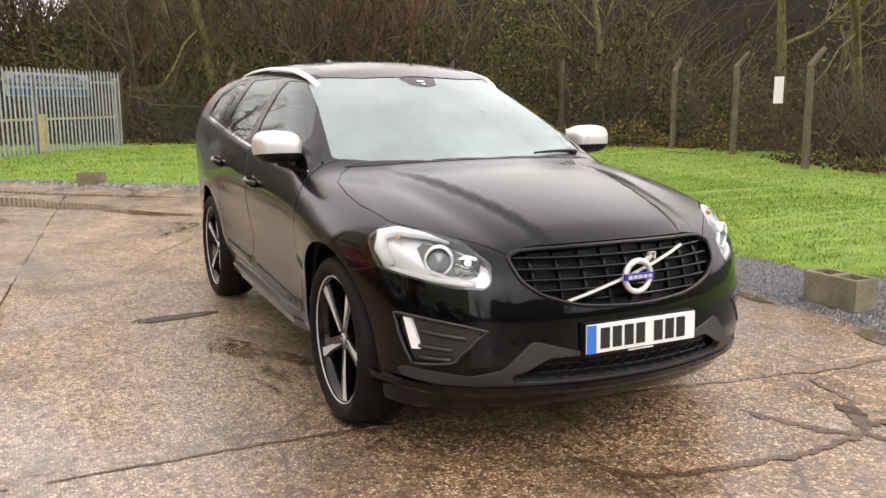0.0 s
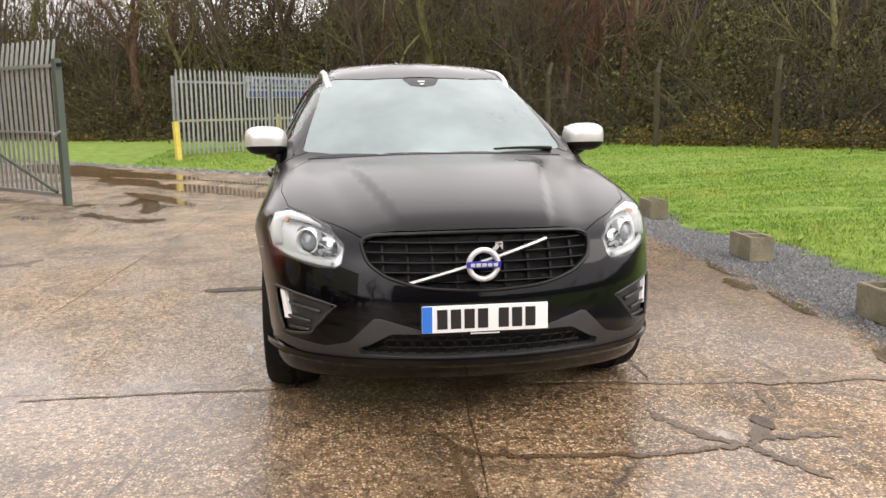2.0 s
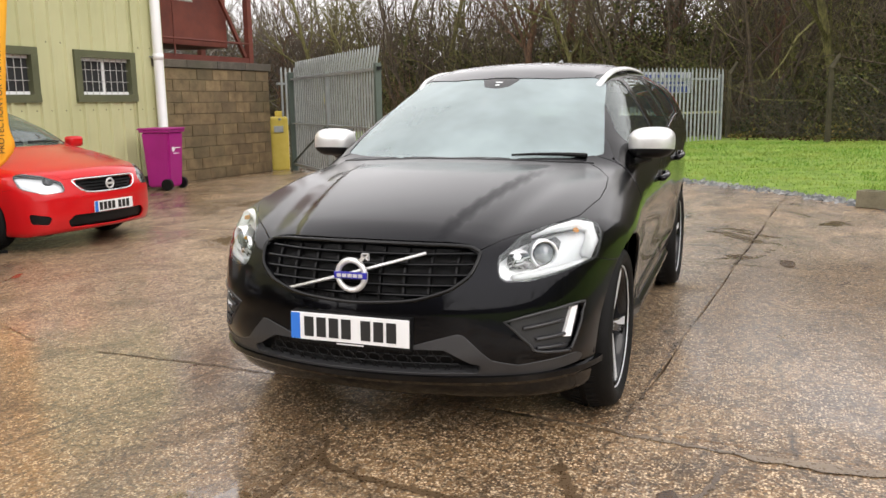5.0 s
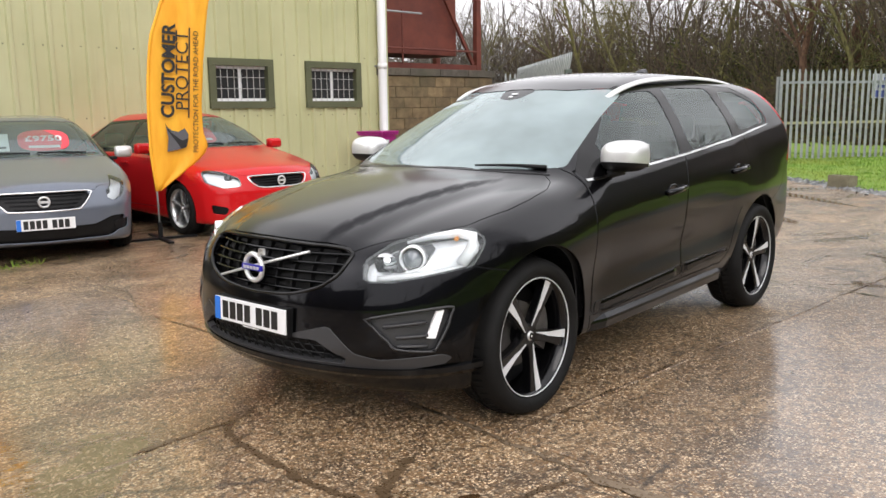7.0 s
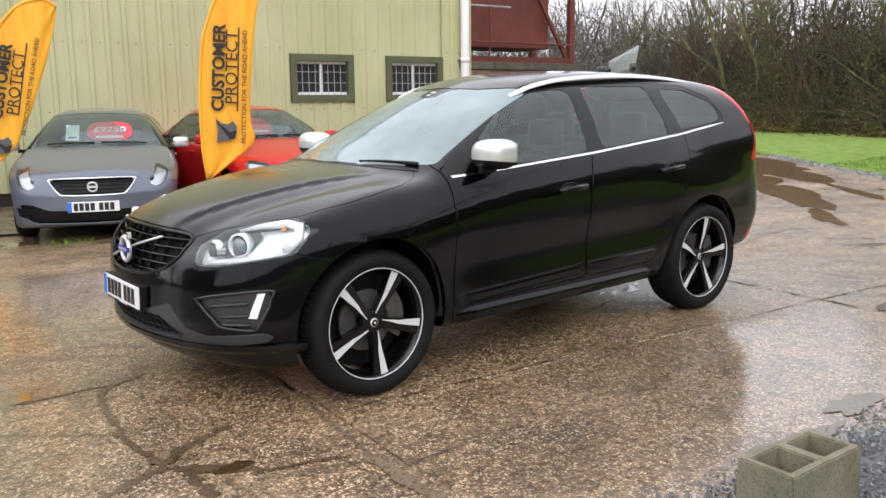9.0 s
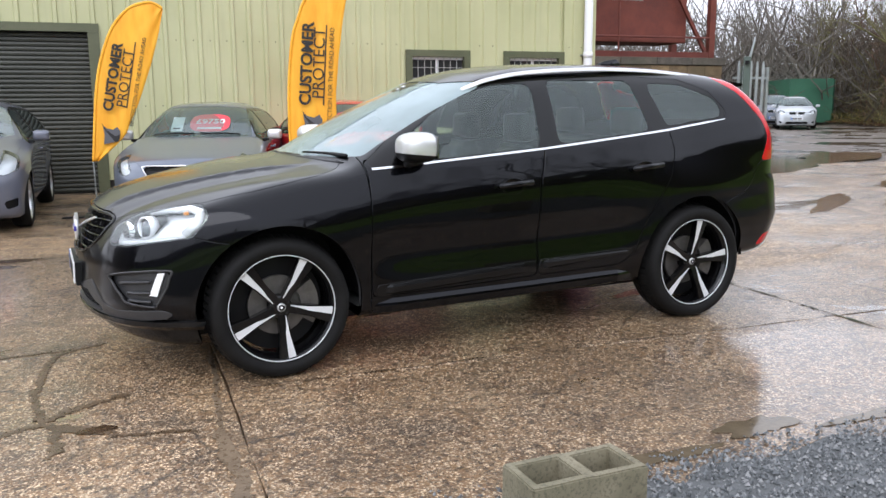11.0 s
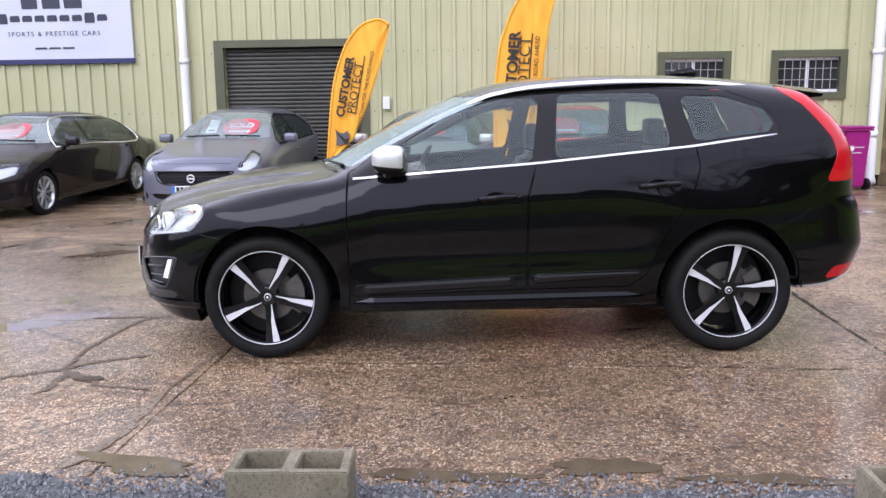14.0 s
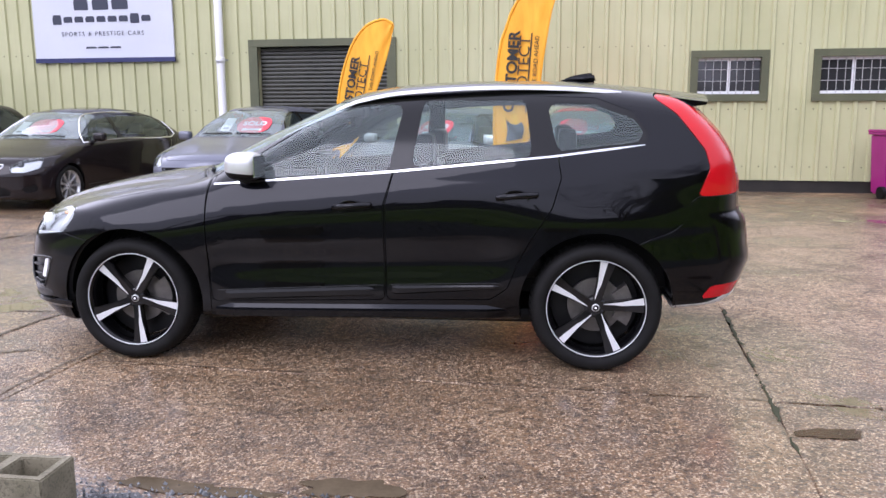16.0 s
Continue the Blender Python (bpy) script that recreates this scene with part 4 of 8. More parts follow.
class Skin:
    """A surface as vertices, unit normals and faces (lists), that can be cut along a scalar field."""

    def __init__(self, v, n, f):
        self.v, self.n, self.f = v, n, f

    def split(self, d):
        """The part with d < 0, and the rest; cut faces are divided exactly."""
        d = np.where(np.abs(d) < 1e-7, 1e-7, d)
        neg = d < 0
        inner, outer, cut = [], [], {}
        v, nn = [self.v], [self.n]
        extra_v, extra_n, base = [], [], len(self.v)

        def mid(a, b):
            key = (a, b) if a < b else (b, a)
            if key not in cut:
                t = d[a] / (d[a] - d[b])
                extra_v.append(self.v[a] + (self.v[b] - self.v[a]) * t)
                q = self.n[a] + (self.n[b] - self.n[a]) * t
                extra_n.append(q / np.linalg.norm(q))
                cut[key] = base + len(extra_v) - 1
            return cut[key]

        negl = neg.tolist()
        for f in self.f:
            s = [negl[i] for i in f]
            if all(s):
                inner.append(f)
            elif not any(s):
                outer.append(f)
            else:
                fi, fo = [], []
                for k, a in enumerate(f):
                    b = f[(k + 1) % len(f)]
                    (fi if s[k] else fo).append(a)
                    if s[k] != s[(k + 1) % len(f)]:
                        m = mid(a, b)
                        fi.append(m)
                        fo.append(m)
                inner.append(fi)
                outer.append(fo)
        V = np.vstack([self.v] + ([np.array(extra_v)] if extra_v else []))
        N = np.vstack([self.n] + ([np.array(extra_n)] if extra_n else []))
        return Skin(V, N, inner).tidy(), Skin(V, N, outer).tidy()

    def tidy(self):
        used = np.unique(np.array([i for f in self.f for i in f], int)) if self.f else np.array([], int)
        back = np.full(len(self.v), -1)
        back[used] = np.arange(len(used))
        return Skin(self.v[used], self.n[used], [[int(back[i]) for i in f] for f in self.f])

    def keep(self, d):
        return self.split(d)[0]

    def inset(self, dist):
        return Skin(self.v - self.n * dist, self.n, self.f)

    def mesh(self, name, mat, flange=0.0, flip=False):
        """A mesh with the skin's own normals; flange: the edges turn in by so much."""
        v, f, n = self.v, list(self.f), self.n
        if flange:
            count = {}
            for q in f:
                for k in range(len(q)):
                    count.setdefault((q[k], q[(k + 1) % len(q)]), 0)
            edge = [e for e in count if (e[1], e[0]) not in count]
            ring = sorted({i for e in edge for i in e})
            # a small round along the edge, then the turned edge with vertices of its own
            out = np.zeros_like(v)
            ei, ej = np.array([e[0] for e in edge]), np.array([e[1] for e in edge])
            o = np.cross(v[ej] - v[ei], n[ei] + n[ej])
            np.add.at(out, ei, o)
            np.add.at(out, ej, o)
            out = out[ring] / np.maximum(np.linalg.norm(out[ring], axis=1), 1e-9)[:, None]
            lip = v[ring] + out * 0.0022 - n[ring] * 0.0030
            turned = n[ring] + out * 1.3
            turned /= np.linalg.norm(turned, axis=1)[:, None]
            c, a, b = ({i: len(v) + m * len(ring) + k for k, i in enumerate(ring)} for m in range(3))
            v = np.vstack([v, lip, lip, lip - n[ring] * flange])
            n = np.vstack([n, turned, n[ring], n[ring]])
            f += [[j, i, c[i], c[j]] for i, j in edge]
            nf = len(f)
            f += [[a[j], a[i], b[i], b[j]] for i, j in edge]
        me = bpy.data.meshes.new(name)
        me.from_pydata(v.tolist(), [], f)
        me.materials.append(mat)
        me.polygons.foreach_set("use_smooth", [True] * len(f))
        me.validate()
        if len(me.vertices) == len(n) and not flange:
            me.normals_split_custom_set_from_vertices(n.tolist())
        elif flange and len(me.polygons) == len(f):
            me.polygons.foreach_set("use_smooth", [True] * nf + [False] * (len(f) - nf))
            fn = np.zeros((len(me.loops), 3))
            vi = np.zeros(len(me.loops), int)
            me.loops.foreach_get("vertex_index", vi)
            fn[:] = n[vi]
            start = me.polygons[nf].loop_start if len(f) > nf else len(fn)
            fn[start:] = 0.0
            me.normals_split_custom_set(fn.tolist())
        return me


def surface(field, lo, hi, step):
    """The zero surface of a field as a Skin: surface nets, with the vertices drawn onto the surface."""
    ax = [np.arange(a, b + step, step) for a, b in zip(lo, hi)]
    X, Y, Z = np.meshgrid(*ax, indexing="ij")
    g = field(X, Y, Z)
    s = g < 0
    nx, ny, nz = (len(a) - 1 for a in ax)
    c = np.stack([s[i : i + nx, j : j + ny, k : k + nz] for i in (0, 1) for j in (0, 1) for k in (0, 1)])
    live = c.any(0) & ~c.all(0)
    index = np.full((nx, ny, nz), -1)
    cells = np.argwhere(live)
    index[live] = np.arange(len(cells))
    v = np.stack([ax[d][cells[:, d]] + step / 2 for d in range(3)], 1)

    def grad(p, e=0.002):
        out = np.stack([field(*(p + e * np.eye(3)[d]).T) - field(*(p - e * np.eye(3)[d]).T) for d in range(3)], 1) / (2 * e)
        return out

    for _ in range(5):
        gr = grad(v)
        q = np.maximum((gr**2).sum(1), 0.2)
        move = (field(*v.T) / q)[:, None] * gr
        v = v - np.clip(move, -0.6 * step, 0.6 * step)
    gr = grad(v)
    n = gr / np.maximum(np.linalg.norm(gr, axis=1), 1e-9)[:, None]
    faces = []
    for d in range(3):
        a = np.moveaxis(s, d, 0)
        idx = np.moveaxis(index, d, 0)
        cross = a[:-1, 1:-1, 1:-1] != a[1:, 1:-1, 1:-1]
        w = np.argwhere(cross)
        i, j, k = w[:, 0], w[:, 1] + 1, w[:, 2] + 1
        quad = np.stack([idx[i, j - 1, k - 1], idx[i, j, k - 1], idx[i, j, k], idx[i, j - 1, k]], 1)
        flip = a[:-1, 1:-1, 1:-1][cross] == (d == 1)
        quad[flip] = quad[flip][:, ::-1]
        faces.append(quad)
    return Skin(v, n, np.vstack(faces).tolist())


def body_field(c):
    """The outer form of a car from its curves: see the dictionaries below."""
    belt, wide, drop, centre = c["belt"], c["wide"], c["drop"], c["centre"]
    nose, tail, under = c["nose"], c["tail"], c["under"]

    def f(x, y, z):
        a = np.abs(y)
        h = z - belt(x)
        side = a - (wide(x) - drop(h) + c["bulge"](x, z))
        shift = c["sweep"] * a**2 * smoothstep(x, -1.2, 0.4) - c["rear_sweep"] * a**2 * smoothstep(-x, 0.9, 2.0)
        xs = x + shift
        top = (z - (centre(xs) - c["crown"](x) * a**2 + c["lift"](x, a))) * 0.85
        bow = c["bow"][0] * (a / 0.7) ** 2 + c["bow"][1] * (a / 0.9) ** 8
        front = x - (nose(z) - bow)
        back = -x - (tail(z) - c["tail_bow"][0] * (a / 0.7) ** 2 - c["tail_bow"][1] * (a / 0.9) ** 8)
        low = under(x) - z
        g = smax(side, top, c["round"])
        g = smax(g, front, 0.09)
        g = smax(g, back, 0.10)
        return smax(g, low, 0.05)

    return f


# ---- parts that cars share ----
def film_glass(name, tint, fog, haze, ior=1.52):
    """Thin glass: it lets tinted light through, mirrors at a slant, and carries a pale film, such as condensation."""
    m = bpy.data.materials.new(name)
    m.use_nodes = True
    t = m.node_tree
    t.nodes.clear()
    out, trans, film, gloss = (t.nodes.new(k) for k in ("ShaderNodeOutputMaterial", "ShaderNodeBsdfTransparent", "ShaderNodeBsdfDiffuse", "ShaderNodeBsdfGlossy"))
    m1, m2, fres = t.nodes.new("ShaderNodeMixShader"), t.nodes.new("ShaderNodeMixShader"), t.nodes.new("ShaderNodeFresnel")
    trans.inputs["Color"].default_value = (*tint, 1)
    film.inputs["Color"].default_value = (*fog, 1)
    gloss.inputs["Roughness"].default_value = 0.015
    gloss.inputs["Color"].default_value = (0.95, 1.0, 0.98, 1)
    fres.inputs["IOR"].default_value = ior
    geo, tex, ramp = t.nodes.new("ShaderNodeNewGeometry"), t.nodes.new("ShaderNodeTexNoise"), t.nodes.new("ShaderNodeMapRange")
    tex.inputs["Scale"].default_value, tex.inputs["Detail"].default_value = 2.2, 3
    ramp.inputs["From Min"].default_value, ramp.inputs["From Max"].default_value = 0.3, 0.7
    ramp.inputs["To Min"].default_value, ramp.inputs["To Max"].default_value = haze * 0.8, min(1.0, haze * 1.2)
    L = t.links.new
    L(geo.outputs["Position"], tex.inputs["Vector"])
    L(tex.outputs["Fac"], ramp.inputs["Value"])
    L(ramp.outputs["Result"], m1.inputs["Fac"])
    L(trans.outputs[0], m1.inputs[1])
    L(film.outputs[0], m1.inputs[2])
    L(fres.outputs[0], m2.inputs["Fac"])
    L(m1.outputs[0], m2.inputs[1])
    L(gloss.outputs[0], m2.inputs[2])
    L(m2.outputs[0], out.inputs["Surface"])
    return m


SCREEN_GLASS = film_glass("misted_windscreen", (0.70, 0.80, 0.79), (0.54, 0.67, 0.69), 0.40)
PLAIN_SCREEN = film_glass("plain_windscreen", (0.66, 0.76, 0.74), (0.45, 0.55, 0.54), 0.16)
SIDE_GLASS = film_glass("tinted_side_glass", (0.83, 0.93, 0.91), (0.44, 0.60, 0.61), 0.035, 1.60)
# PALE_SCREEN: a denser film paints the bright sky reflection into two windscreens
PALE_SCREEN = film_glass("sky_pale_windscreen", (0.72, 0.81, 0.79), (0.60, 0.68, 0.67), 0.30)
LENS_GLASS = film_glass("lamp_lens", (0.95, 0.97, 0.98), (0.8, 0.8, 0.8), 0.015)
RUBBER = mat_varied("tyre_rubber", (0.0075, 0.0075, 0.0075), (0.014, 0.0135, 0.013), 0.62, 8, 200, 0.2)
RUBBER.node_tree.nodes["Principled BSDF"].inputs["Specular IOR Level"].default_value = 0.12
ALLOY_BLACK = material("gloss_black_alloy", (0.003, 0.003, 0.0034), 0.20, 0.0, Specular_IOR_Level=0.3, Coat_Weight=0.25, Coat_Roughness=0.05)
ALLOY = mat_varied("machined_alloy", (0.62, 0.63, 0.64), (0.75, 0.76, 0.77), 0.30, 9, 200, 0.03, 0.85)
DISC = mat_varied("brake_disc_iron", (0.085, 0.078, 0.072), (0.15, 0.14, 0.13), 0.4, 20, 150, 0.1, 0.5)
MACHINED = mat_varied("machined_spoke_face", (0.66, 0.67, 0.68), (0.76, 0.77, 0.78), 0.34, 9, 200, 0.03, 0.25)
CHROME = material("bright_chrome", (0.82, 0.83, 0.84), 0.10, 1.0)
SATIN = mat_varied("satin_silver", (0.66, 0.66, 0.66), (0.72, 0.72, 0.71), 0.32, 6, 300, 0.02, 0.55)
TRIM_BLACK = material("gloss_black_trim", (0.002, 0.002, 0.0022), 0.14, 0.0, Specular_IOR_Level=0.35)
GREY_TRIM = mat_varied("charcoal_bumper_trim", (0.024, 0.024, 0.0255), (0.038, 0.038, 0.040), 0.38, 8, 400, 0.1)
CABIN = mat_varied("charcoal_cabin", (0.020, 0.020, 0.021), (0.035, 0.035, 0.036), 0.8, 6, 200, 0.2)
LEATHER = mat_varied("black_leather", (0.014, 0.014, 0.014), (0.026, 0.025, 0.025), 0.5, 6, 150, 0.2)
RED_LENS = material("red_lamp_lens", (0.50, 0.005, 0.009), 0.25, 0.0, Coat_Weight=0.5, Coat_Roughness=0.03, Specular_IOR_Level=0.15)
CLEAR_LENS = material("clear_lamp_lens", (0.75, 0.76, 0.78), 0.15, 0.1, Coat_Weight=1.0)
# white bases paint the sky's reflection into reflector, housing and light guide
LAMP_SILVER = material("sky_white_reflector", (0.95, 0.96, 0.97), 0.3, 0.0)
LAMP_DARK = material("lamp_bezel", (0.075, 0.077, 0.08), 0.25, 0.4)
LAMP_BRIGHT = material("bright_lamp_housing", (0.80, 0.81, 0.82), 0.28, 0.35)
WHITE_LENS = material("white_light_guide", (0.97, 0.97, 0.98), 0.25)
PLATE_WHITE = material("plate_white", (0.78, 0.78, 0.78), 0.35)
PLATE_BLUE = material("plate_blue", (0.02, 0.16, 0.60), 0.4)
PLATE_INK = material("plate_ink", (0.01, 0.01, 0.01), 0.4)
BADGE_BLUE = material("badge_blue", (0.02, 0.02, 0.32), 0.3)
AMBER = material("amber_lens", (0.75, 0.30, 0.06), 0.25)


def make_wheel(car, centre, sign, radius, rim, spokes, turn, style, width=0.235):
    """A wheel; its own +y looks outwards. style: blade (black with a machined face) or silver (plain alloy)."""
    m = pose(centre[0], centre[1], centre[2], 0, 0, 0 if sign > 0 else 180)
    w = width / 2
    bm = bmesh.new()
    lathe(bm, [(w * 0.80, rim), (w * 0.86, rim + 0.010), (w * 0.80, rim - 0.006), (w * 0.45, rim - 0.022), (-w * 0.8, rim - 0.03), (-w * 0.85, rim + 0.008)], sides=48, close=True)
    wheel = part("wheel", bm, ALLOY_BLACK if style == "blade" else ALLOY, car, smooth=True)
    wheel.matrix_local = m
    bm = bmesh.new()
    sw = radius - rim
    lathe(bm, [(w * 0.84, rim + 0.004), (w * 0.97, rim + 0.15 * sw), (w * 1.05, rim + 0.42 * sw), (w * 1.02, rim + 0.66 * sw), (w * 0.92, rim + 0.86 * sw), (w * 0.74, radius - 0.004), (w * 0.62, radius),
               (-w * 0.62, radius), (-w * 0.74, radius - 0.004), (-w * 0.92, rim + 0.86 * sw), (-w * 1.05, rim + 0.42 * sw), (-w * 0.86, rim + 0.004)], sides=64, close=True)
    part("tyre", bm, RUBBER, wheel, smooth=True)
    bm = bmesh.new()
    for k in range(60):
        a = 2 * math.pi * k / 60
        for s in (-1, 1):
            q = pose(0, 0, 0, 0, -math.degrees(a), 0) @ pose(radius - 0.002, s * w * 0.45, 0, 0, 0, 14 * s)
            box(bm, -0.003, 0.004, -w * 0.34, w * 0.34, -0.013, 0.013, q)
    part("tread", bm, RUBBER, wheel)
    part("rim_lip", lathe(bmesh.new(), [(w * 0.86, rim + 0.002), (w * 0.895, rim + 0.001), (w * 0.895, rim - 0.0025), (w * 0.85, rim - 0.004)], sides=64, close=True), MACHINED if style == "blade" else ALLOY, wheel, smooth=True)
    part("brake_disc", lathe(bmesh.new(), [(0.0, 0.06), (0.0, rim * 0.56), (-0.02, rim * 0.56), (-0.02, 0.06)], sides=40, close=True), DISC, wheel)
    cal = bmesh.new()
    prism(cal, [(rim * 0.42 * math.cos(a), rim * 0.42 * math.sin(a)) for a in np.linspace(2.5, 3.7, 7)] + [(rim * 0.76 * math.cos(a), rim * 0.76 * math.sin(a)) for a in np.linspace(3.7, 2.5, 7)], -0.05, 0.03)
    part("caliper", cal, DISC, wheel)
    part("backing", lathe(bmesh.new(), [(-0.05, 0.02), (-0.05, rim - 0.03), (-0.06, rim - 0.03), (-0.06, 0.02)], sides=32, close=True), BLACK_PLASTIC, wheel)
    face = w * 0.80
    for k in range(spokes):
        q = pose(0, 0, 0, 0, -(turn + 360 * k / spokes), 0)
        bm = bmesh.new()
        hub, tip = 0.035, rim - 0.008
        if style == "blade":
            out = [(hub, -0.024), (tip * 0.55, -0.030), (tip, -0.036), (tip, 0.052), (tip * 0.55, 0.030), (hub, 0.024)]
        else:
            out = [(hub, -0.018), (tip * 0.5, -0.015), (tip, -0.026), (tip, 0.026), (tip * 0.5, 0.015), (hub, 0.018)]
        prism(bm, out, face - 0.05, face - 0.008)
        for v in bm.verts:
            r = math.hypot(v.co.x, v.co.z)
            v.co.y -= 0.020 * (1 - r / rim) ** 1.2
        bmesh.ops.bevel(bm, geom=[e for e in bm.edges if all(v.co.y > face - 0.035 for v in e.verts)], offset=0.005, segments=2, affect="EDGES")
        bmesh.ops.transform(bm, matrix=q, verts=bm.verts[:])
        part("spoke", bm, ALLOY_BLACK if style == "blade" else ALLOY, wheel)
        if style == "blade":
            bm = bmesh.new()
            prism(bm, [(hub + 0.012, 0.014), (tip * 0.40, 0.008), (tip * 0.52, 0.001), (tip, -0.004), (tip, 0.038), (tip * 0.55, 0.022), (hub + 0.012, 0.018)], face - 0.009, face - 0.0045)
            for v in bm.verts:
                r = math.hypot(v.co.x, v.co.z)
                v.co.y -= 0.020 * (1 - r / rim) ** 1.2
                v.co.z *= -1
            bmesh.ops.recalc_face_normals(bm, faces=bm.faces[:])
            bmesh.ops.transform(bm, matrix=q, verts=bm.verts[:])
            part("spoke_face", bm, MACHINED, wheel, "bright machined spoke face")
    part("hub", lathe(bmesh.new(), [(face - 0.06, 0.062), (face - 0.034, 0.060), (face - 0.026, 0.045), (face - 0.026, 0.0)], sides=24), ALLOY_BLACK if style == "blade" else ALLOY, wheel)
    part("hub_cap", lathe(bmesh.new(), [(face - 0.03, 0.024), (face - 0.020, 0.022), (face - 0.017, 0.018), (face - 0.014, 0.0)], sides=24), SATIN, wheel, smooth=True)
    part("cap_centre", lathe(bmesh.new(), [(face - 0.0175, 0.0175), (face - 0.015, 0.0165), (face - 0.015, 0.0)], sides=16), TRIM_BLACK if style == "blade" else SATIN, wheel)
    for k in range(5):
        a = math.radians(turn + 36 + 72 * k)
        bm = bmesh.new()
        lathe(bm, [(face - 0.05, 0.010), (face - 0.026, 0.009), (face - 0.024, 0.0)], pose(0.046 * math.cos(a), 0, 0.046 * math.sin(a)), 8)
        part("wheel_bolt", bm, ALLOY_BLACK, wheel)
    return wheel


def make_plate(car, m, w=0.52, h=0.111, blue=True):
    """A registration plate whose characters are plain bars; its own -y looks outwards."""
    plate = part("number_plate", boxes((-w / 2, w / 2, -0.004, 0.004, -h / 2, h / 2), bevel=0.003), PLATE_WHITE, car, "white number plate with dark bars")
    plate.matrix_local = m
    if blue:
        part("blue_band", boxes((-w / 2 + 0.001, -w / 2 + 0.042, -0.0062, -0.0045, -h / 2 + 0.002, h / 2 - 0.002)), PLATE_BLUE, plate, "blue band")
    x = -w / 2 + (0.062 if blue else 0.03)
    for k in range(7):
        part("plate_bar", boxes((x, x + 0.042, -0.0065, -0.0045, -h * 0.36, h * 0.36)), PLATE_INK, plate)
        x += 0.0555 + (0.03 if k == 3 else 0)
    return plate


def seat(car, x, y, z=0.42, wide=0.5, name="seat"):
    """A car seat facing +x, with its backrest and headrest."""
    bm = boxes((x - 0.25, x + 0.27, y - wide / 2, y + wide / 2, z, z + 0.16), bevel=0.05)
    s = part(name, bm, LEATHER, car, smooth=True)
    bm = bmesh.new()
    prism(bm, [(x - 0.22, z + 0.12), (x - 0.05, z + 0.14), (x - 0.20, z + 0.50), (x - 0.29, z + 0.70), (x - 0.40, z + 0.70), (x - 0.38, z + 0.45)], y - wide * 0.46, y + wide * 0.46)
    bmesh.ops.bevel(bm, geom=bm.edges[:], offset=0.045, segments=3, affect="EDGES")
    part("backrest", bm, LEATHER, s, smooth=True)
    n = 1 if wide < 0.8 else 2
    for k in range(n):
        yy = y if n == 1 else y + (k - 0.5) * wide * 0.55
        bm = boxes((x - 0.42, x - 0.31, yy - 0.13, yy + 0.13, z + 0.72, z + 0.90), bevel=0.04)
        part("headrest", bm, LEATHER, s, smooth=True)
    return s


def mirrored(pts):
    """A half outline (a, y) with its mirror image in y."""
    return list(pts) + [(a, -b) for a, b in reversed(pts) if abs(b) > 1e-6]


def frontal(pts):
    """A half outline (y, z) with its mirror image in y."""
    return list(pts) + [(-a, b) for a, b in reversed(pts) if abs(a) > 1e-6]


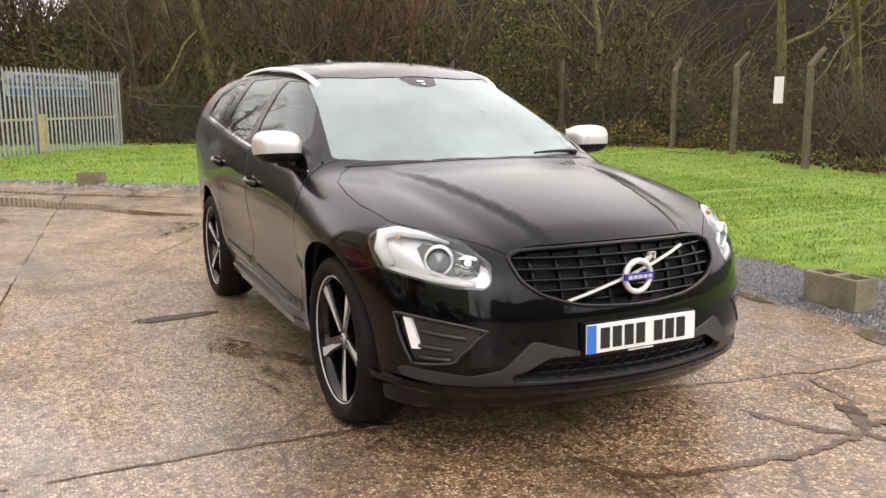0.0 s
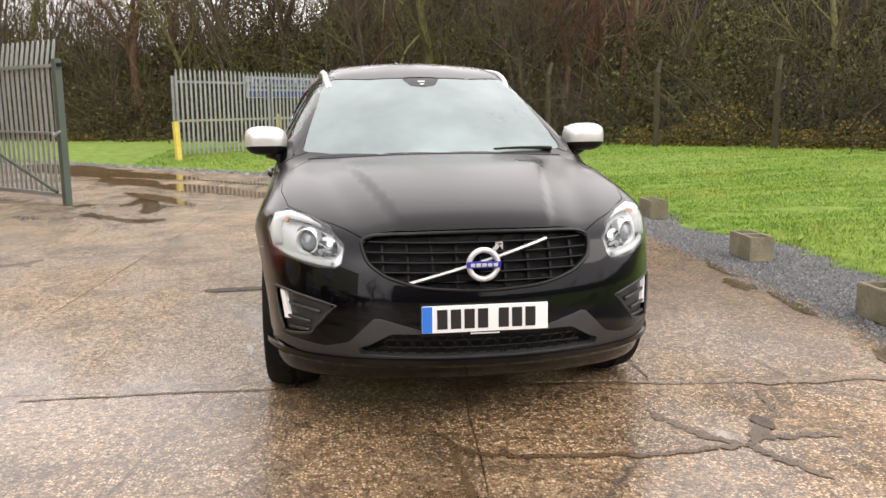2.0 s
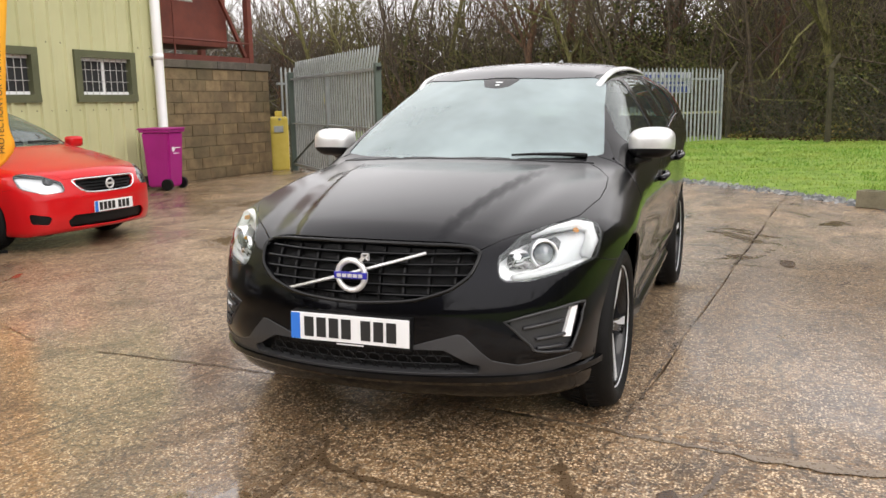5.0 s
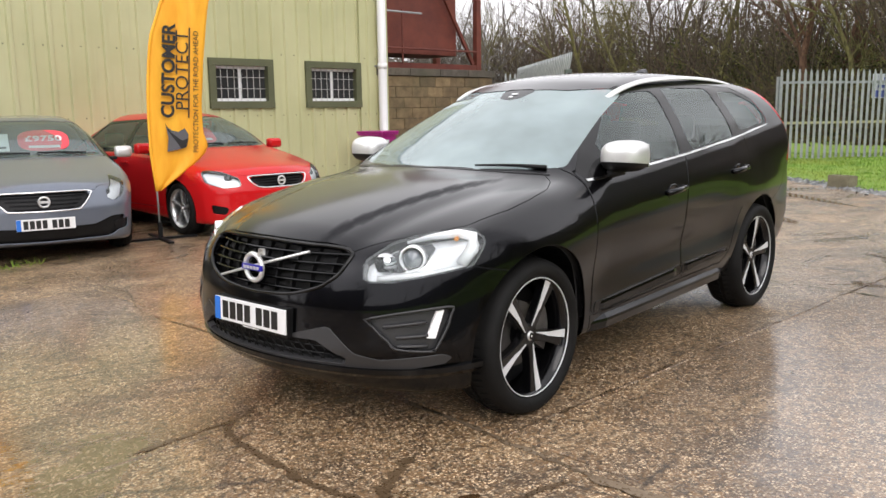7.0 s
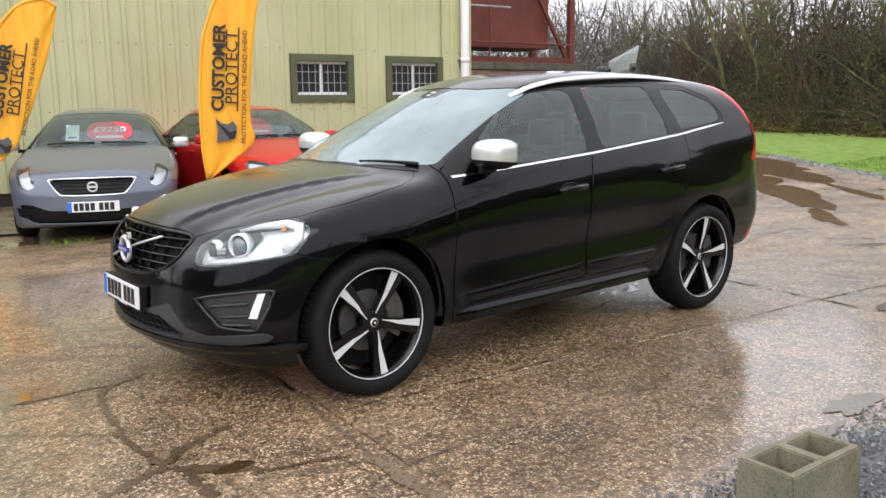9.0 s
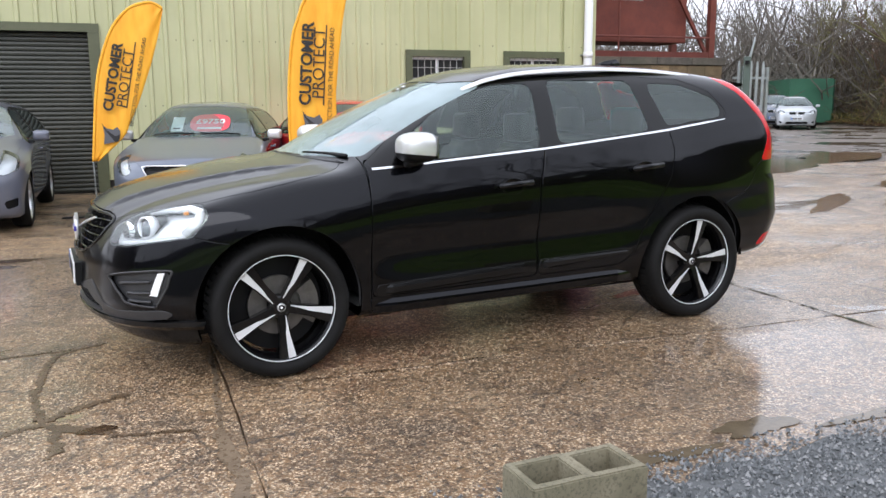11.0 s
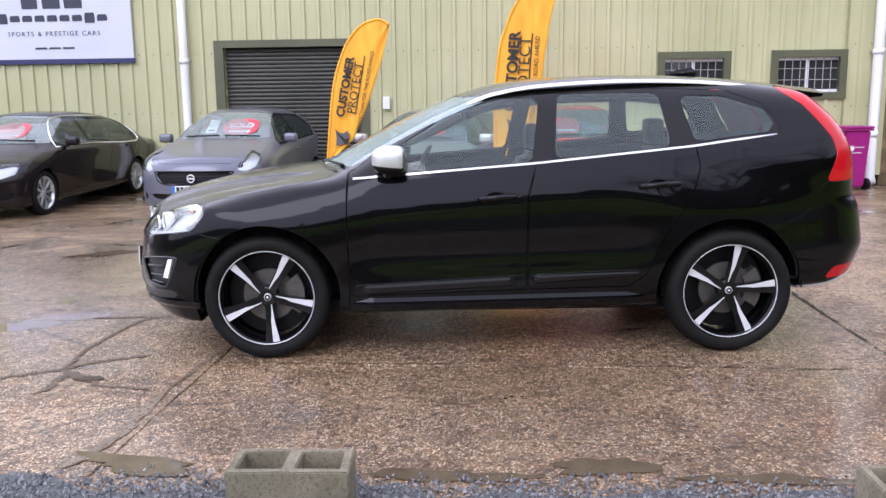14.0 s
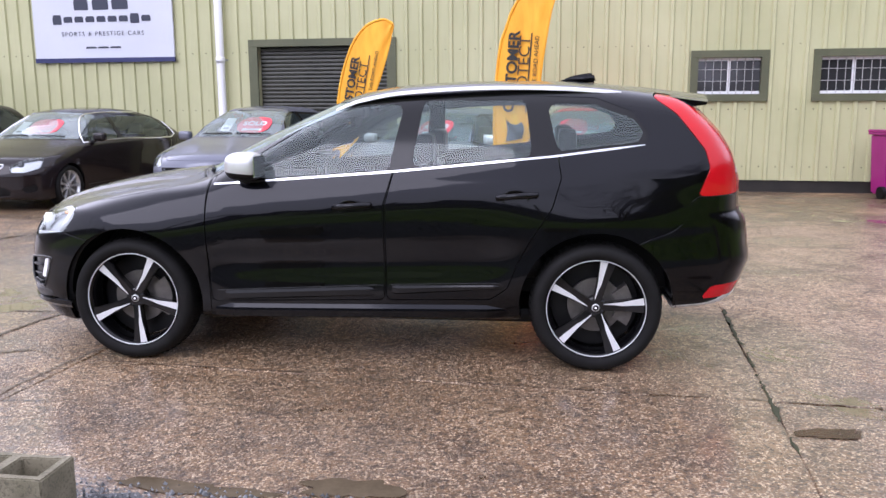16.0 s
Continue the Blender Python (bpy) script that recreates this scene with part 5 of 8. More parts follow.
def make_body(car, c, paint, step):
    """Cuts the form into panels, glass and lamps, and hangs them under the car. Returns the raw form."""
    form = surface(body_field(c), (-c["half"] - 0.1, -1.06, 0.08), (c["half"] + 0.1, 1.06, c["tall"] + 0.1), step)
    gap = c.get("gap", 0.0068)
    ra = c["arch"]

    def xyz(s):
        return s.v[:, 0], s.v[:, 1], s.v[:, 2]

    x, y, z = xyz(form)
    arch = np.minimum(np.hypot(x - c["axles"][0], z - c["arch_z"]) - ra, np.hypot(x - c["axles"][1], z - c["arch_z"]) - ra)
    rest = form.split(np.where(np.abs(y) > 0.5, arch, 1.0))[1]
    tub = rest

    def take(name, d_of, mat, label="", flange=0.012, inset=0.0, g=gap, keep_rest=True):
        nonlocal rest
        d = d_of(*xyz(rest))
        inner, outer = rest.split(d)
        if keep_rest:
            rest = outer
        if not inner.f:
            return None
        if g:
            inner = inner.split(d_of(*xyz(inner)) + g)[0]
        ob = part(name, inner.inset(inset).mesh(name, mat, flange) if inset else inner.mesh(name, mat, flange), None, car, label)
        return ob

    def on_side(sgn, f):
        return lambda x, y, z: np.where(y * sgn > 0.3, f(x, y, z), 1.0)

    made = {}
    s_of = lambda x, y: np.abs(y) + (c["s0"] - x) * 0.8
    # glass
    ws = mirrored(c["screen"])
    if "frit" in c:
        take("sensor_panel", lambda x, y, z: np.where(z > c["belt_low"], poly_sd(x, y, c["frit"], 0.03), 1.0), TRIM_BLACK, "black sensor panel behind the windscreen top", 0.0, 0.003, 0.0)
    made["screen"] = take("windscreen", lambda x, y, z: np.where(z > c["belt_low"], poly_sd(x, y, ws, 0.04), 1.0), c.get("screen_glass", SCREEN_GLASS), c.get("screen_label", "misted windscreen"), 0.0, 0.004, 0.0)
    if "back_glass" in c:
        bg = frontal(c["back_glass"])
        take("rear_window", lambda x, y, z: np.where(x < -1.0, poly_sd(y, z, bg, 0.05), 1.0), SIDE_GLASS, "", 0.0, 0.004, 0.0)
    for sgn in (1, -1):
        for k, p in enumerate(c["glasses"]):
            take("side_window", on_side(sgn, lambda x, y, z, p=p: poly_sd(x, z, p, 0.045)), SIDE_GLASS, "", 0.0, 0.006, 0.0)
        take("window_surround", on_side(sgn, lambda x, y, z: poly_sd(x, z, c["dlo"], 0.03)), TRIM_BLACK, "", 0.01, 0.002, 0.001)
        # lamps
        take_lamp = lambda x, y, z: np.where((y * sgn > 0.25) & (x > 1.0), poly_sd(s_of(x, y), z, c["lamp"], c.get("lamp_r", 0.035)), 1.0)
        d = take_lamp(*xyz(rest))
        lamp, rest2 = rest.split(d)
        rest = rest2
        if lamp.f:
            house = part("headlight", lamp.inset(0.045).mesh("headlight", c.get("lamp_mat", LAMP_BRIGHT)), None, car, "clear-lensed headlight")
            part("lens", lamp.mesh("lens", LENS_GLASS, 0.0), None, house)
            rim = lamp.split(-(take_lamp(*xyz(lamp)) + 0.02))[0]
            made["lamp", sgn] = house
            wall = part("lamp_edge", lamp.split(-(take_lamp(*xyz(lamp)) + 0.006))[0].inset(0.002).mesh("lamp_edge", LAMP_DARK, 0.045), None, house)
        if "tail_white" in c:
            take("reversing_lens", lambda x, y, z: np.where((y * sgn > 0.35) & (x < -1.2), poly_sd(x, z, c["tail_white"], 0.01), 1.0), CLEAR_LENS, "clear reversing lens", 0.015)
        if "tail_lamp" in c:
            take("tail_light", lambda x, y, z: np.where((y * sgn > 0.35) & (x < -1.2), poly_sd(x, z, c["tail_lamp"], 0.02), 1.0), RED_LENS, "tall red tail light", 0.015)
        for nm, key, mat, lab in c.get("side_front", ()):
            take(nm, lambda x, y, z, key=key: np.where((y * sgn > 0.3) & (x > 1.0), poly_sd(s_of(x, y), z, key, 0.02), 1.0), mat, lab, 0.02, 0.022, 0.0)
        for nm, key, mat, lab, ins in c.get("side_parts", ()):
            take(nm, lambda x, y, z, key=key: np.where(y * sgn > 0.3, poly_sd(x, z, key, 0.015), 1.0), mat, lab, 0.01, ins, 0.001)
    for nm, key, mat, lab, ins in c.get("front_parts", ()):
        p = frontal(key)
        take(nm, lambda x, y, z, p=p: np.where(x > 1.0, poly_sd(y, z, p, 0.02), 1.0), mat, lab, 0.03, ins, 0.0)
    for nm, key, mat, lab, ins in c.get("rear_parts", ()):
        p = frontal(key)
        take(nm, lambda x, y, z, p=p: np.where(x < -1.0, poly_sd(y, z, p, 0.02), 1.0), mat, lab, 0.012, ins, 0.001)
    # painted panels
    hood = mirrored(c["hood"])
    edge = c["hood_front"]
    take("bonnet", lambda x, y, z: np.where(x > 0.3, np.maximum(poly_sd(x, y, hood, 0.05), edge(np.abs(y)) - z), 1.0), paint)
    for sgn in (1, -1):
        for k, p in enumerate(c["doors"]):
            take("door", on_side(sgn, lambda x, y, z, p=p: poly_sd(x, z, p, 0.03)), paint)
    take("front_bumper", lambda x, y, z: np.where(x > c["axles"][0], z - c["bumper_line"](x), 1.0), paint)
    take("rear_bumper", lambda x, y, z: np.where(x < c["axles"][1], z - c["rear_line"](x), 1.0), paint)
    for sgn in (1, -1):
        take("front_wing", lambda x, y, z: np.where((y * sgn > 0.2) & (z < c["belt"](x) + 0.08), c["door_x"] - x, 1.0), paint)
    part("body_shell", rest.mesh("body_shell", paint, 0.0), None, car)
    # dark inner shell, so that no daylight shows through the gaps
    x, y, z = xyz(tub)
    if step < 0.03:
        part("inner_shell", tub.split(z - c["belt"](x) + 0.05)[0].inset(0.055).mesh("inner_shell", CABIN), None, car)
    for ax in c["axles"]:
        for sgn in (1, -1):
            bm = bmesh.new()
            n = 20
            a = [(ax + (ra + 0.015) * math.cos(t), c["arch_z"] + (ra + 0.015) * math.sin(t)) for t in np.linspace(0.0, math.pi, n)]
            v0 = [bm.verts.new((p, sgn * 0.48, q)) for p, q in a]
            v1 = [bm.verts.new((p, sgn * (c["wide"](np.array(ax)) - 0.05), q)) for p, q in a]
            for k in range(n - 1):
                bm.faces.new((v0[k], v0[k + 1], v1[k + 1], v1[k]))
            bm.faces.new(v0)
            part("arch_liner", bm, BLACK_PLASTIC, car)
    return form, made


# ---- the black sport utility car ----
lamp_poly = [(0.576, 0.722), (0.600, 0.815), (0.754, 0.882), (0.948, 0.913), (1.18, 0.930), (1.275, 0.880), (1.19, 0.772), (0.95, 0.745), (0.744, 0.722)]
pocket = [(0.60, 0.572), (0.774, 0.597), (1.05, 0.614), (1.068, 0.58), (0.985, 0.438), (0.95, 0.428), (0.766, 0.446), (0.72, 0.48)]
SUV = dict(
    half=2.36, tall=1.72, axles=(1.387, -1.387), arch=0.440, arch_z=0.375, s0=2.2, belt_low=1.0, door_x=0.893,
    belt=curve((2.4, 1.00), (1.6, 1.02), (0.85, 1.075), (-0.2, 1.155), (-0.72, 1.20), (-1.13, 1.24), (-1.6, 1.30), (-2.4, 1.38)),
    wide=curve((2.4, 0.86), (2.0, 0.915), (1.4, 0.930), (0.9, 0.935), (0.0, 0.935), (-0.9, 0.928), (-1.4, 0.906), (-1.9, 0.905), (-2.4, 0.86)),
    drop=curve((-1.0, 0.09), (-0.82, 0.045), (-0.70, 0.030), (-0.55, 0.026), (-0.36, 0.008), (-0.24, 0.0), (-0.19, 0.0015), (-0.14, 0.010), (-0.08, 0.0265), (-0.03, 0.042), (0.0, 0.056), (0.1, 0.105), (0.3, 0.235), (0.45, 0.36), (0.7, 0.60)),
    centre=curve((2.40, 0.74), (2.30, 0.83), (2.20, 0.885), (2.05, 0.945), (1.80, 1.01), (1.50, 1.065), (1.22, 1.10), (1.16, 1.115), (0.90, 1.245), (0.66, 1.365), (0.40, 1.485), (0.20, 1.565), (0.03, 1.615), (-0.25, 1.655), (-0.7, 1.675), (-1.1, 1.672),
                 (-1.6, 1.64), (-1.95, 1.59), (-2.02, 1.56), (-2.10, 1.50), (-2.20, 1.36), (-2.32, 1.10), (-2.5, 0.9)),
    nose=curve((0.15, 2.16), (0.25, 2.24), (0.34, 2.30), (0.45, 2.335), (0.60, 2.325), (0.72, 2.30), (0.86, 2.25), (1.0, 2.16), (1.8, 2.1)),
    tail=curve((0.2, 2.14), (0.35, 2.22), (0.48, 2.305), (0.58, 2.345), (0.64, 2.362), (0.72, 2.352), (0.86, 2.328), (0.90, 2.310), (0.94, 2.285), (1.05, 2.283), (1.2, 2.26), (1.35, 2.18), (1.48, 2.06), (1.6, 1.96), (1.75, 1.90)),
    under=curve((2.4, 0.25), (1.9, 0.21), (1.0, 0.27), (-1.0, 0.28), (-1.55, 0.31), (-1.8, 0.36), (-2.1, 0.395), (-2.4, 0.45)),
    bulge=lambda x, z: 0.022 * gauss(x, 1.39, 0.42) * gauss(z, 0.72, 0.17) + 0.022 * gauss(x, 1.36, 0.46) * smoothstep(-z, -1.02, -0.80) * smoothstep(z, 0.3, 0.6)
    + 0.054 * gauss(x, -1.36, 0.52) * smoothstep(-z, -1.13, -0.83) * smoothstep(z, 0.25, 0.6)
    + 0.004 * smoothstep(-x, 0.2, 1.4) * gauss(z - 1.0 - 0.08 * (-x), 0.0, 0.10) - 0.012 * gauss(z, 0.62, 0.10) * smoothstep(-np.abs(x), -1.1, -0.7),
    sweep=0.34, rear_sweep=0.10,
    crown=curve((2.4, 0.10), (1.5, 0.055), (0.9, 0.05), (0.2, 0.10), (-0.5, 0.11), (-1.6, 0.12), (-2.4, 0.14)),
    lift=lambda x, a: 0.016 * smoothstep(x, 1.0, 1.35) * smoothstep(-a, -(0.34 + 0.20 * (2.2 - x)), -(0.29 + 0.20 * (2.2 - x)))
    - 0.010 * smoothstep(x, 1.05, 1.4) * gauss(a, 0.47 + 0.16 * (2.2 - x), 0.07),
    bow=(0.165, 0.235), tail_bow=(0.09, 0.09), round=0.10,
    frit=[(0.23, 0.125), (0.36, 0.075), (0.385, 0.0), (0.36, -0.075), (0.23, -0.125)],
    screen=[(1.13, 0), (1.085, 0.33), (0.98, 0.58), (0.87, 0.735), (0.63, 0.695), (0.36, 0.645), (0.04, 0.60), (0.13, 0.45), (0.205, 0.32), (0.255, 0)],
    back_glass=[(0, 1.50), (0.55, 1.46), (0.70, 1.18), (0.62, 1.12), (0, 1.10)],
    glasses=[[(0.585, 1.106), (0.632, 1.232), (0.288, 1.444), (0.01, 1.528), (-0.258, 1.539), (-0.193, 1.160)],
             [(-0.370, 1.558), (-0.320, 1.174), (-1.015, 1.238), (-0.972, 1.557)],
             [(-1.090, 1.54), (-1.153, 1.266), (-1.60, 1.318), (-1.635, 1.375), (-1.58, 1.45), (-1.36, 1.533)]],
    dlo=[(0.885, 1.080), (0.62, 1.292), (0.315, 1.478), (0.02, 1.563), (-0.3, 1.577), (-1.04, 1.577), (-1.37, 1.564), (-1.57, 1.488), (-1.66, 1.36), (-1.64, 1.312), (-1.15, 1.247), (-0.23, 1.160)],
    lamp=lamp_poly, lamp_mat=LAMP_BRIGHT,
    tail_lamp=[(-1.68, 1.585), (-1.81, 1.475), (-1.96, 1.275), (-1.985, 1.18), (-1.92, 1.018), (-2.40, 1.035), (-2.40, 1.30), (-2.14, 1.42), (-1.95, 1.50), (-1.79, 1.585)],
    tail_white=[(-2.165, 1.245), (-2.165, 1.135), (-2.45, 1.12), (-2.45, 1.26)],
    side_front=[("fog_pocket", pocket, GREY_TRIM, "charcoal bumper inset")],
    side_parts=[("side_moulding", [(0.86, 0.442), (-0.155, 0.492), (-0.155, 0.424), (0.86, 0.378)], TRIM_BLACK, "", -0.004),
                ("side_moulding", [(-0.178, 0.493), (-0.855, 0.515), (-0.855, 0.482), (-0.178, 0.426)], TRIM_BLACK, "", -0.003),
                ("reflector", [(-1.97, 0.43), (-2.03, 0.51), (-2.45, 0.55), (-2.45, 0.47)], RED_LENS, "red bumper reflector", 0.0)],
    front_parts=[("lower_grille", [(0, 0.468), (0.38, 0.466), (0.52, 0.385), (0.50, 0.368), (0.30, 0.362), (0, 0.362)], BLACK_PLASTIC, "black honeycomb lower grille", 0.05),
                 ("skid_trim", [(0, 0.480), (0.25, 0.476), (0.44, 0.53), (0.55, 0.42), (0.68, 0.385), (0.84, 0.410), (0.85, 0.372), (0.5, 0.342), (0, 0.350)], GREY_TRIM, "matt charcoal bumper trim", -0.004),
                 ("valance", [(0, 0.345), (0.5, 0.337), (0.86, 0.366), (0.9, 0.10), (0, 0.10)], TRIM_BLACK, "gloss black lower valance", 0.004),
                 ("grille_recess", [(0, 0.866), (0.42, 0.852), (0.485, 0.83), (0.465, 0.755), (0.375, 0.69), (0.26, 0.657), (0, 0.640)], BLACK_PLASTIC, "", 0.055)],
    rear_parts=[("rear_diffuser", [(0, 0.50), (0.55, 0.50), (0.80, 0.46), (0.84, 0.36), (0, 0.30)], SATIN, "silver rear bumper insert", -0.004),
                ("tailgate", [(0, 1.66), (0.62, 1.56), (0.75, 1.1), (0.74, 0.80), (0, 0.76)], None, "", 0.0)],
    hood=[(2.7, 0), (2.7, 0.50), (2.15, 0.47), (1.95, 0.66), (1.74, 0.795), (1.5, 0.835), (1.33, 0.832), (1.15, 0.81), (1.02, 0.745), (0.965, 0.66), (1.07, 0.40), (1.145, 0)],
    hood_front=curve((0, 0.874), (0.3, 0.868), (0.44, 0.852), (0.52, 0.80), (0.9, 0.78)),
    doors=[[(0.888, 1.12), (0.90, 0.81), (0.888, 0.372), (-0.165, 0.398), (-0.165, 0.96), (-0.235, 1.20)],
           [(-0.235, 1.22), (-0.17, 0.96), (-0.17, 0.398), (-0.78, 0.408), (-0.88, 0.48), (-0.93, 0.61), (-1.0, 0.75), (-1.13, 0.95), (-1.18, 1.12), (-1.15, 1.30)]],
    bumper_line=curve((1.35, 0.70), (1.64, 0.74), (1.82, 0.782), (1.92, 0.86), (2.0, 1.2), (2.5, 1.2)),
    rear_line=curve((-1.35, 0.60), (-1.65, 0.77), (-1.84, 0.86), (-1.90, 1.0), (-1.95, 1.03), (-2.6, 1.03)),
)
PAINT = car_paint("black_car_paint", (0.0044, 0.0046, 0.0064), 0.36, 1.0, 0.10, 1.33)
SUV["rear_parts"][1] = (*SUV["rear_parts"][1][:2], PAINT, "", 0.0)
suv = thing("car", pose(0, -0.04, 0), "shiny black sport utility car parked on wet concrete", "car")
form, made = make_body(suv, SUV, PAINT, 0.025)
field = body_field(SUV)


def reach(p_of, a, b, n):
    """Bisects n rays at once for the place where they leave the form; p_of gives x, y, z at a distance."""
    a, b = np.full(n, float(a)), np.full(n, float(b))
    for _ in range(15):
        m = (a + b) / 2
        inside = field(*p_of(m)) < 0
        a, b = np.where(inside, m, a), np.where(inside, b, m)
    return (a + b) / 2


def on_front(y, z, off=0.0):
    """The point of the car's nose at y, z, moved out by off."""
    return Vector((float(reach(lambda m: (m, np.full(1, y), np.full(1, z)), 1.0, 2.6, 1)[0]) + off, y, z))


def on_flank(x, z, off=0.0, sgn=1):
    """The point of the car's side at x, z, moved out by off."""
    return Vector((x, sgn * (float(reach(lambda m: (np.full(1, x), m, np.full(1, z)), 0.0, 1.2, 1)[0]) + off), z))


def on_top(x, y, off=0.0):
    return Vector((x, y, float(reach(lambda m: (np.full(1, x), np.full(1, y), m), 0.5, 1.9, 1)[0]) + off))


def at_corner(s, z, off, sgn):
    """A point of the bumper's corner by its wrap-round distance, moved out by off."""
    ys = np.linspace(0.3, 0.95, 150)
    xs = reach(lambda m: (m, ys, np.full(150, z)), 1.0, 2.6, 150)
    k = int(np.argmin(np.abs(ys + (2.2 - xs) * 0.8 - s)))
    px, py = xs[k], ys[k]
    g = field(px + np.array([0.004, -0.004, 0, 0]), py + np.array([0, 0, 0.004, -0.004]), np.full(4, z))
    g = np.array([g[0] - g[1], g[2] - g[3]])
    g = g / np.linalg.norm(g)
    return Vector((px + g[0] * off, sgn * (py + g[1] * off), z))


for ax in (1.387, -1.387):
    for sgn in (1, -1):
        make_wheel(suv, (ax, sgn * 0.800, 0.372), sgn, 0.372, 0.283, 5, 48 if ax > 0 else 30, "blade", 0.25)

# grille: slats, uprights, frame
GR = curve((0.640, 0.0), (0.648, 0.17), (0.657, 0.26), (0.69, 0.375), (0.755, 0.463), (0.80, 0.478), (0.83, 0.483), (0.852, 0.425), (0.866, 0.05))
for k in range(5):
    z = 0.672 + 0.0385 * k
    w = float(GR(np.array(z))) - 0.004
    bm = bmesh.new()
    pts = [on_front(y, z, -0.020) for y in np.linspace(-w, w, 21)]
    rows = []
    for p in pts:
        rows.append([bm.verts.new(p + Vector(d)) for d in ((-0.025, 0, -0.003), (0.004, 0, -0.0055), (0.008, 0, 0.0), (0.004, 0, 0.0035), (-0.025, 0, 0.002))])
    for a, b in zip(rows, rows[1:]):
        for j in range(5):
            bm.faces.new((a[j], a[(j + 1) % 5], b[(j + 1) % 5], b[j]))
    part("grille_slat", bm, TRIM_BLACK, suv)
for y in np.arange(-0.40, 0.41, 0.1):
    zs = [z for z in np.linspace(0.645, 0.862, 60) if float(GR(np.array(z))) > abs(y) + 0.005]
    if len(zs) > 4:
        bm = bmesh.new()
        a, b = on_front(y, zs[0], -0.046), on_front(y, zs[-1], -0.046)
        c = on_front(y, (zs[0] + zs[-1]) / 2, -0.046)
        for p, q in ((a, c), (c, b)):
            vs = [bm.verts.new(p + Vector((dx, dy, 0))) for dx, dy in ((-0.012, -0.005), (0.012, -0.005), (0.012, 0.005), (-0.012, 0.005))]
            ws_ = [bm.verts.new(q + Vector((dx, dy, 0))) for dx, dy in ((-0.012, -0.005), (0.012, -0.005), (0.012, 0.005), (-0.012, 0.005))]
            for j in range(4):
                bm.faces.new((vs[j], vs[(j + 1) % 4], ws_[(j + 1) % 4], ws_[j]))
        part("grille_upright", bm, BLACK_PLASTIC, suv)
loop = frontal([(0, 0.866), (0.25, 0.862), (0.42, 0.852), (0.47, 0.838), (0.485, 0.82), (0.465, 0.755), (0.42, 0.715), (0.375, 0.69), (0.26, 0.657), (0.13, 0.645), (0, 0.640)])
loop = smooth_line(loop + [loop[0]], 4)[:-1]
part("grille_frame", tube(bmesh.new(), [on_front(a, b, 0.000) for a, b in loop], 0.009, 6, closed=True), TRIM_BLACK, suv, smooth=True)
# badge: ring with arrow, blue band and the diagonal bar
bx = on_front(0.0, 0.745, -0.004).x
d0, d1 = on_front(-0.31, 0.668, -0.004), on_front(0.285, 0.832, -0.002)
bar = bmesh.new()
pts = [on_front(d0.y + (d1.y - d0.y) * t, d0.z + (d1.z - d0.z) * t, -0.003) for t in np.linspace(0, 1, 9)]
tube(bar, pts, 0.0066, 6)
badge = part("badge", bar, SATIN, suv, "silver ring badge on a diagonal bar")
ring = bmesh.new()
tube(ring, [(bx + 0.018, 0.060 * math.cos(a), 0.745 + 0.060 * math.sin(a)) for a in (2 * math.pi * k / 32 for k in range(32))], 0.012, 8, closed=True)
part("badge_ring", ring, SATIN, badge, smooth=True)
arrow = bmesh.new()
prism(arrow, [(0.040, 0.790), (0.075, 0.832), (0.048, 0.832), (0.048, 0.820), (0.026, 0.800)], bx + 0.010, bx + 0.026, plane="yz")
prism(arrow, [(0.050, 0.835), (0.078, 0.835), (0.078, 0.806), (0.066, 0.818)], bx + 0.010, bx + 0.026, plane="yz")
part("badge_arrow", arrow, SATIN, badge)
part("badge_band", boxes((bx + 0.020, bx + 0.034, -0.070, 0.070, 0.733, 0.759), bevel=0.002), BADGE_BLUE, badge, "dark blue badge band")
for k in range(5):
    part("badge_mark", boxes((bx + 0.0341, bx + 0.036, -0.056 + 0.0235 * k, -0.038 + 0.0235 * k, 0.739, 0.753)), SATIN, badge)
# honeycomb of the lower grille
hexes = []
for r in range(3):
    for k in range(-9, 10):
        y, z = 0.058 * k + (0.029 if r % 2 else 0), 0.384 + 0.034 * r
        if abs(y) < 0.40 + 0.06 * (2 - r) / 2 and z < 0.46:
            hexes.append((y, z))
bm = bmesh.new()
for y, z in hexes:
    pts = [on_front(y + 0.027 * dy, z + 0.0165 * dz, -0.022) for dy, dz in ((-1, 0), (-0.6, 1), (0.6, 1), (1, 0), (0.6, -1), (-0.6, -1))]
    tube(bm, pts, 0.0035, 4, closed=True)
ob = part("honeycomb", bm, BLACK_PLASTIC, suv)
ob["kind"] = "stuff"
# lip along the foot of the front bumper
bm = bmesh.new()
rows = []
prof = ((0.356, 0.000), (0.350, 0.016), (0.326, 0.020), (0.306, 0.004), (0.300, -0.02))
for s in np.linspace(1.22, 0.42, 17):
    rows.append([at_corner(float(s), z, off, 1) for z, off in prof])
for y in np.linspace(0.34, -0.34, 9):
    rows.append([on_front(float(y), z, off) for z, off in prof])
for s in np.linspace(0.42, 1.22, 17):
    rows.append([at_corner(float(s), z, off, -1) for z, off in prof])
rows = [[bm.verts.new(p) for p in r] for r in rows]
for a, b in zip(rows, rows[1:]):
    for j in range(len(prof) - 1):
        bm.faces.new((a[j], a[j + 1], b[j + 1], b[j]))
bmesh.ops.recalc_face_normals(bm, faces=bm.faces[:])
part("bumper_lip", bm, TRIM_BLACK, suv, "gloss black bumper lip", smooth=False)
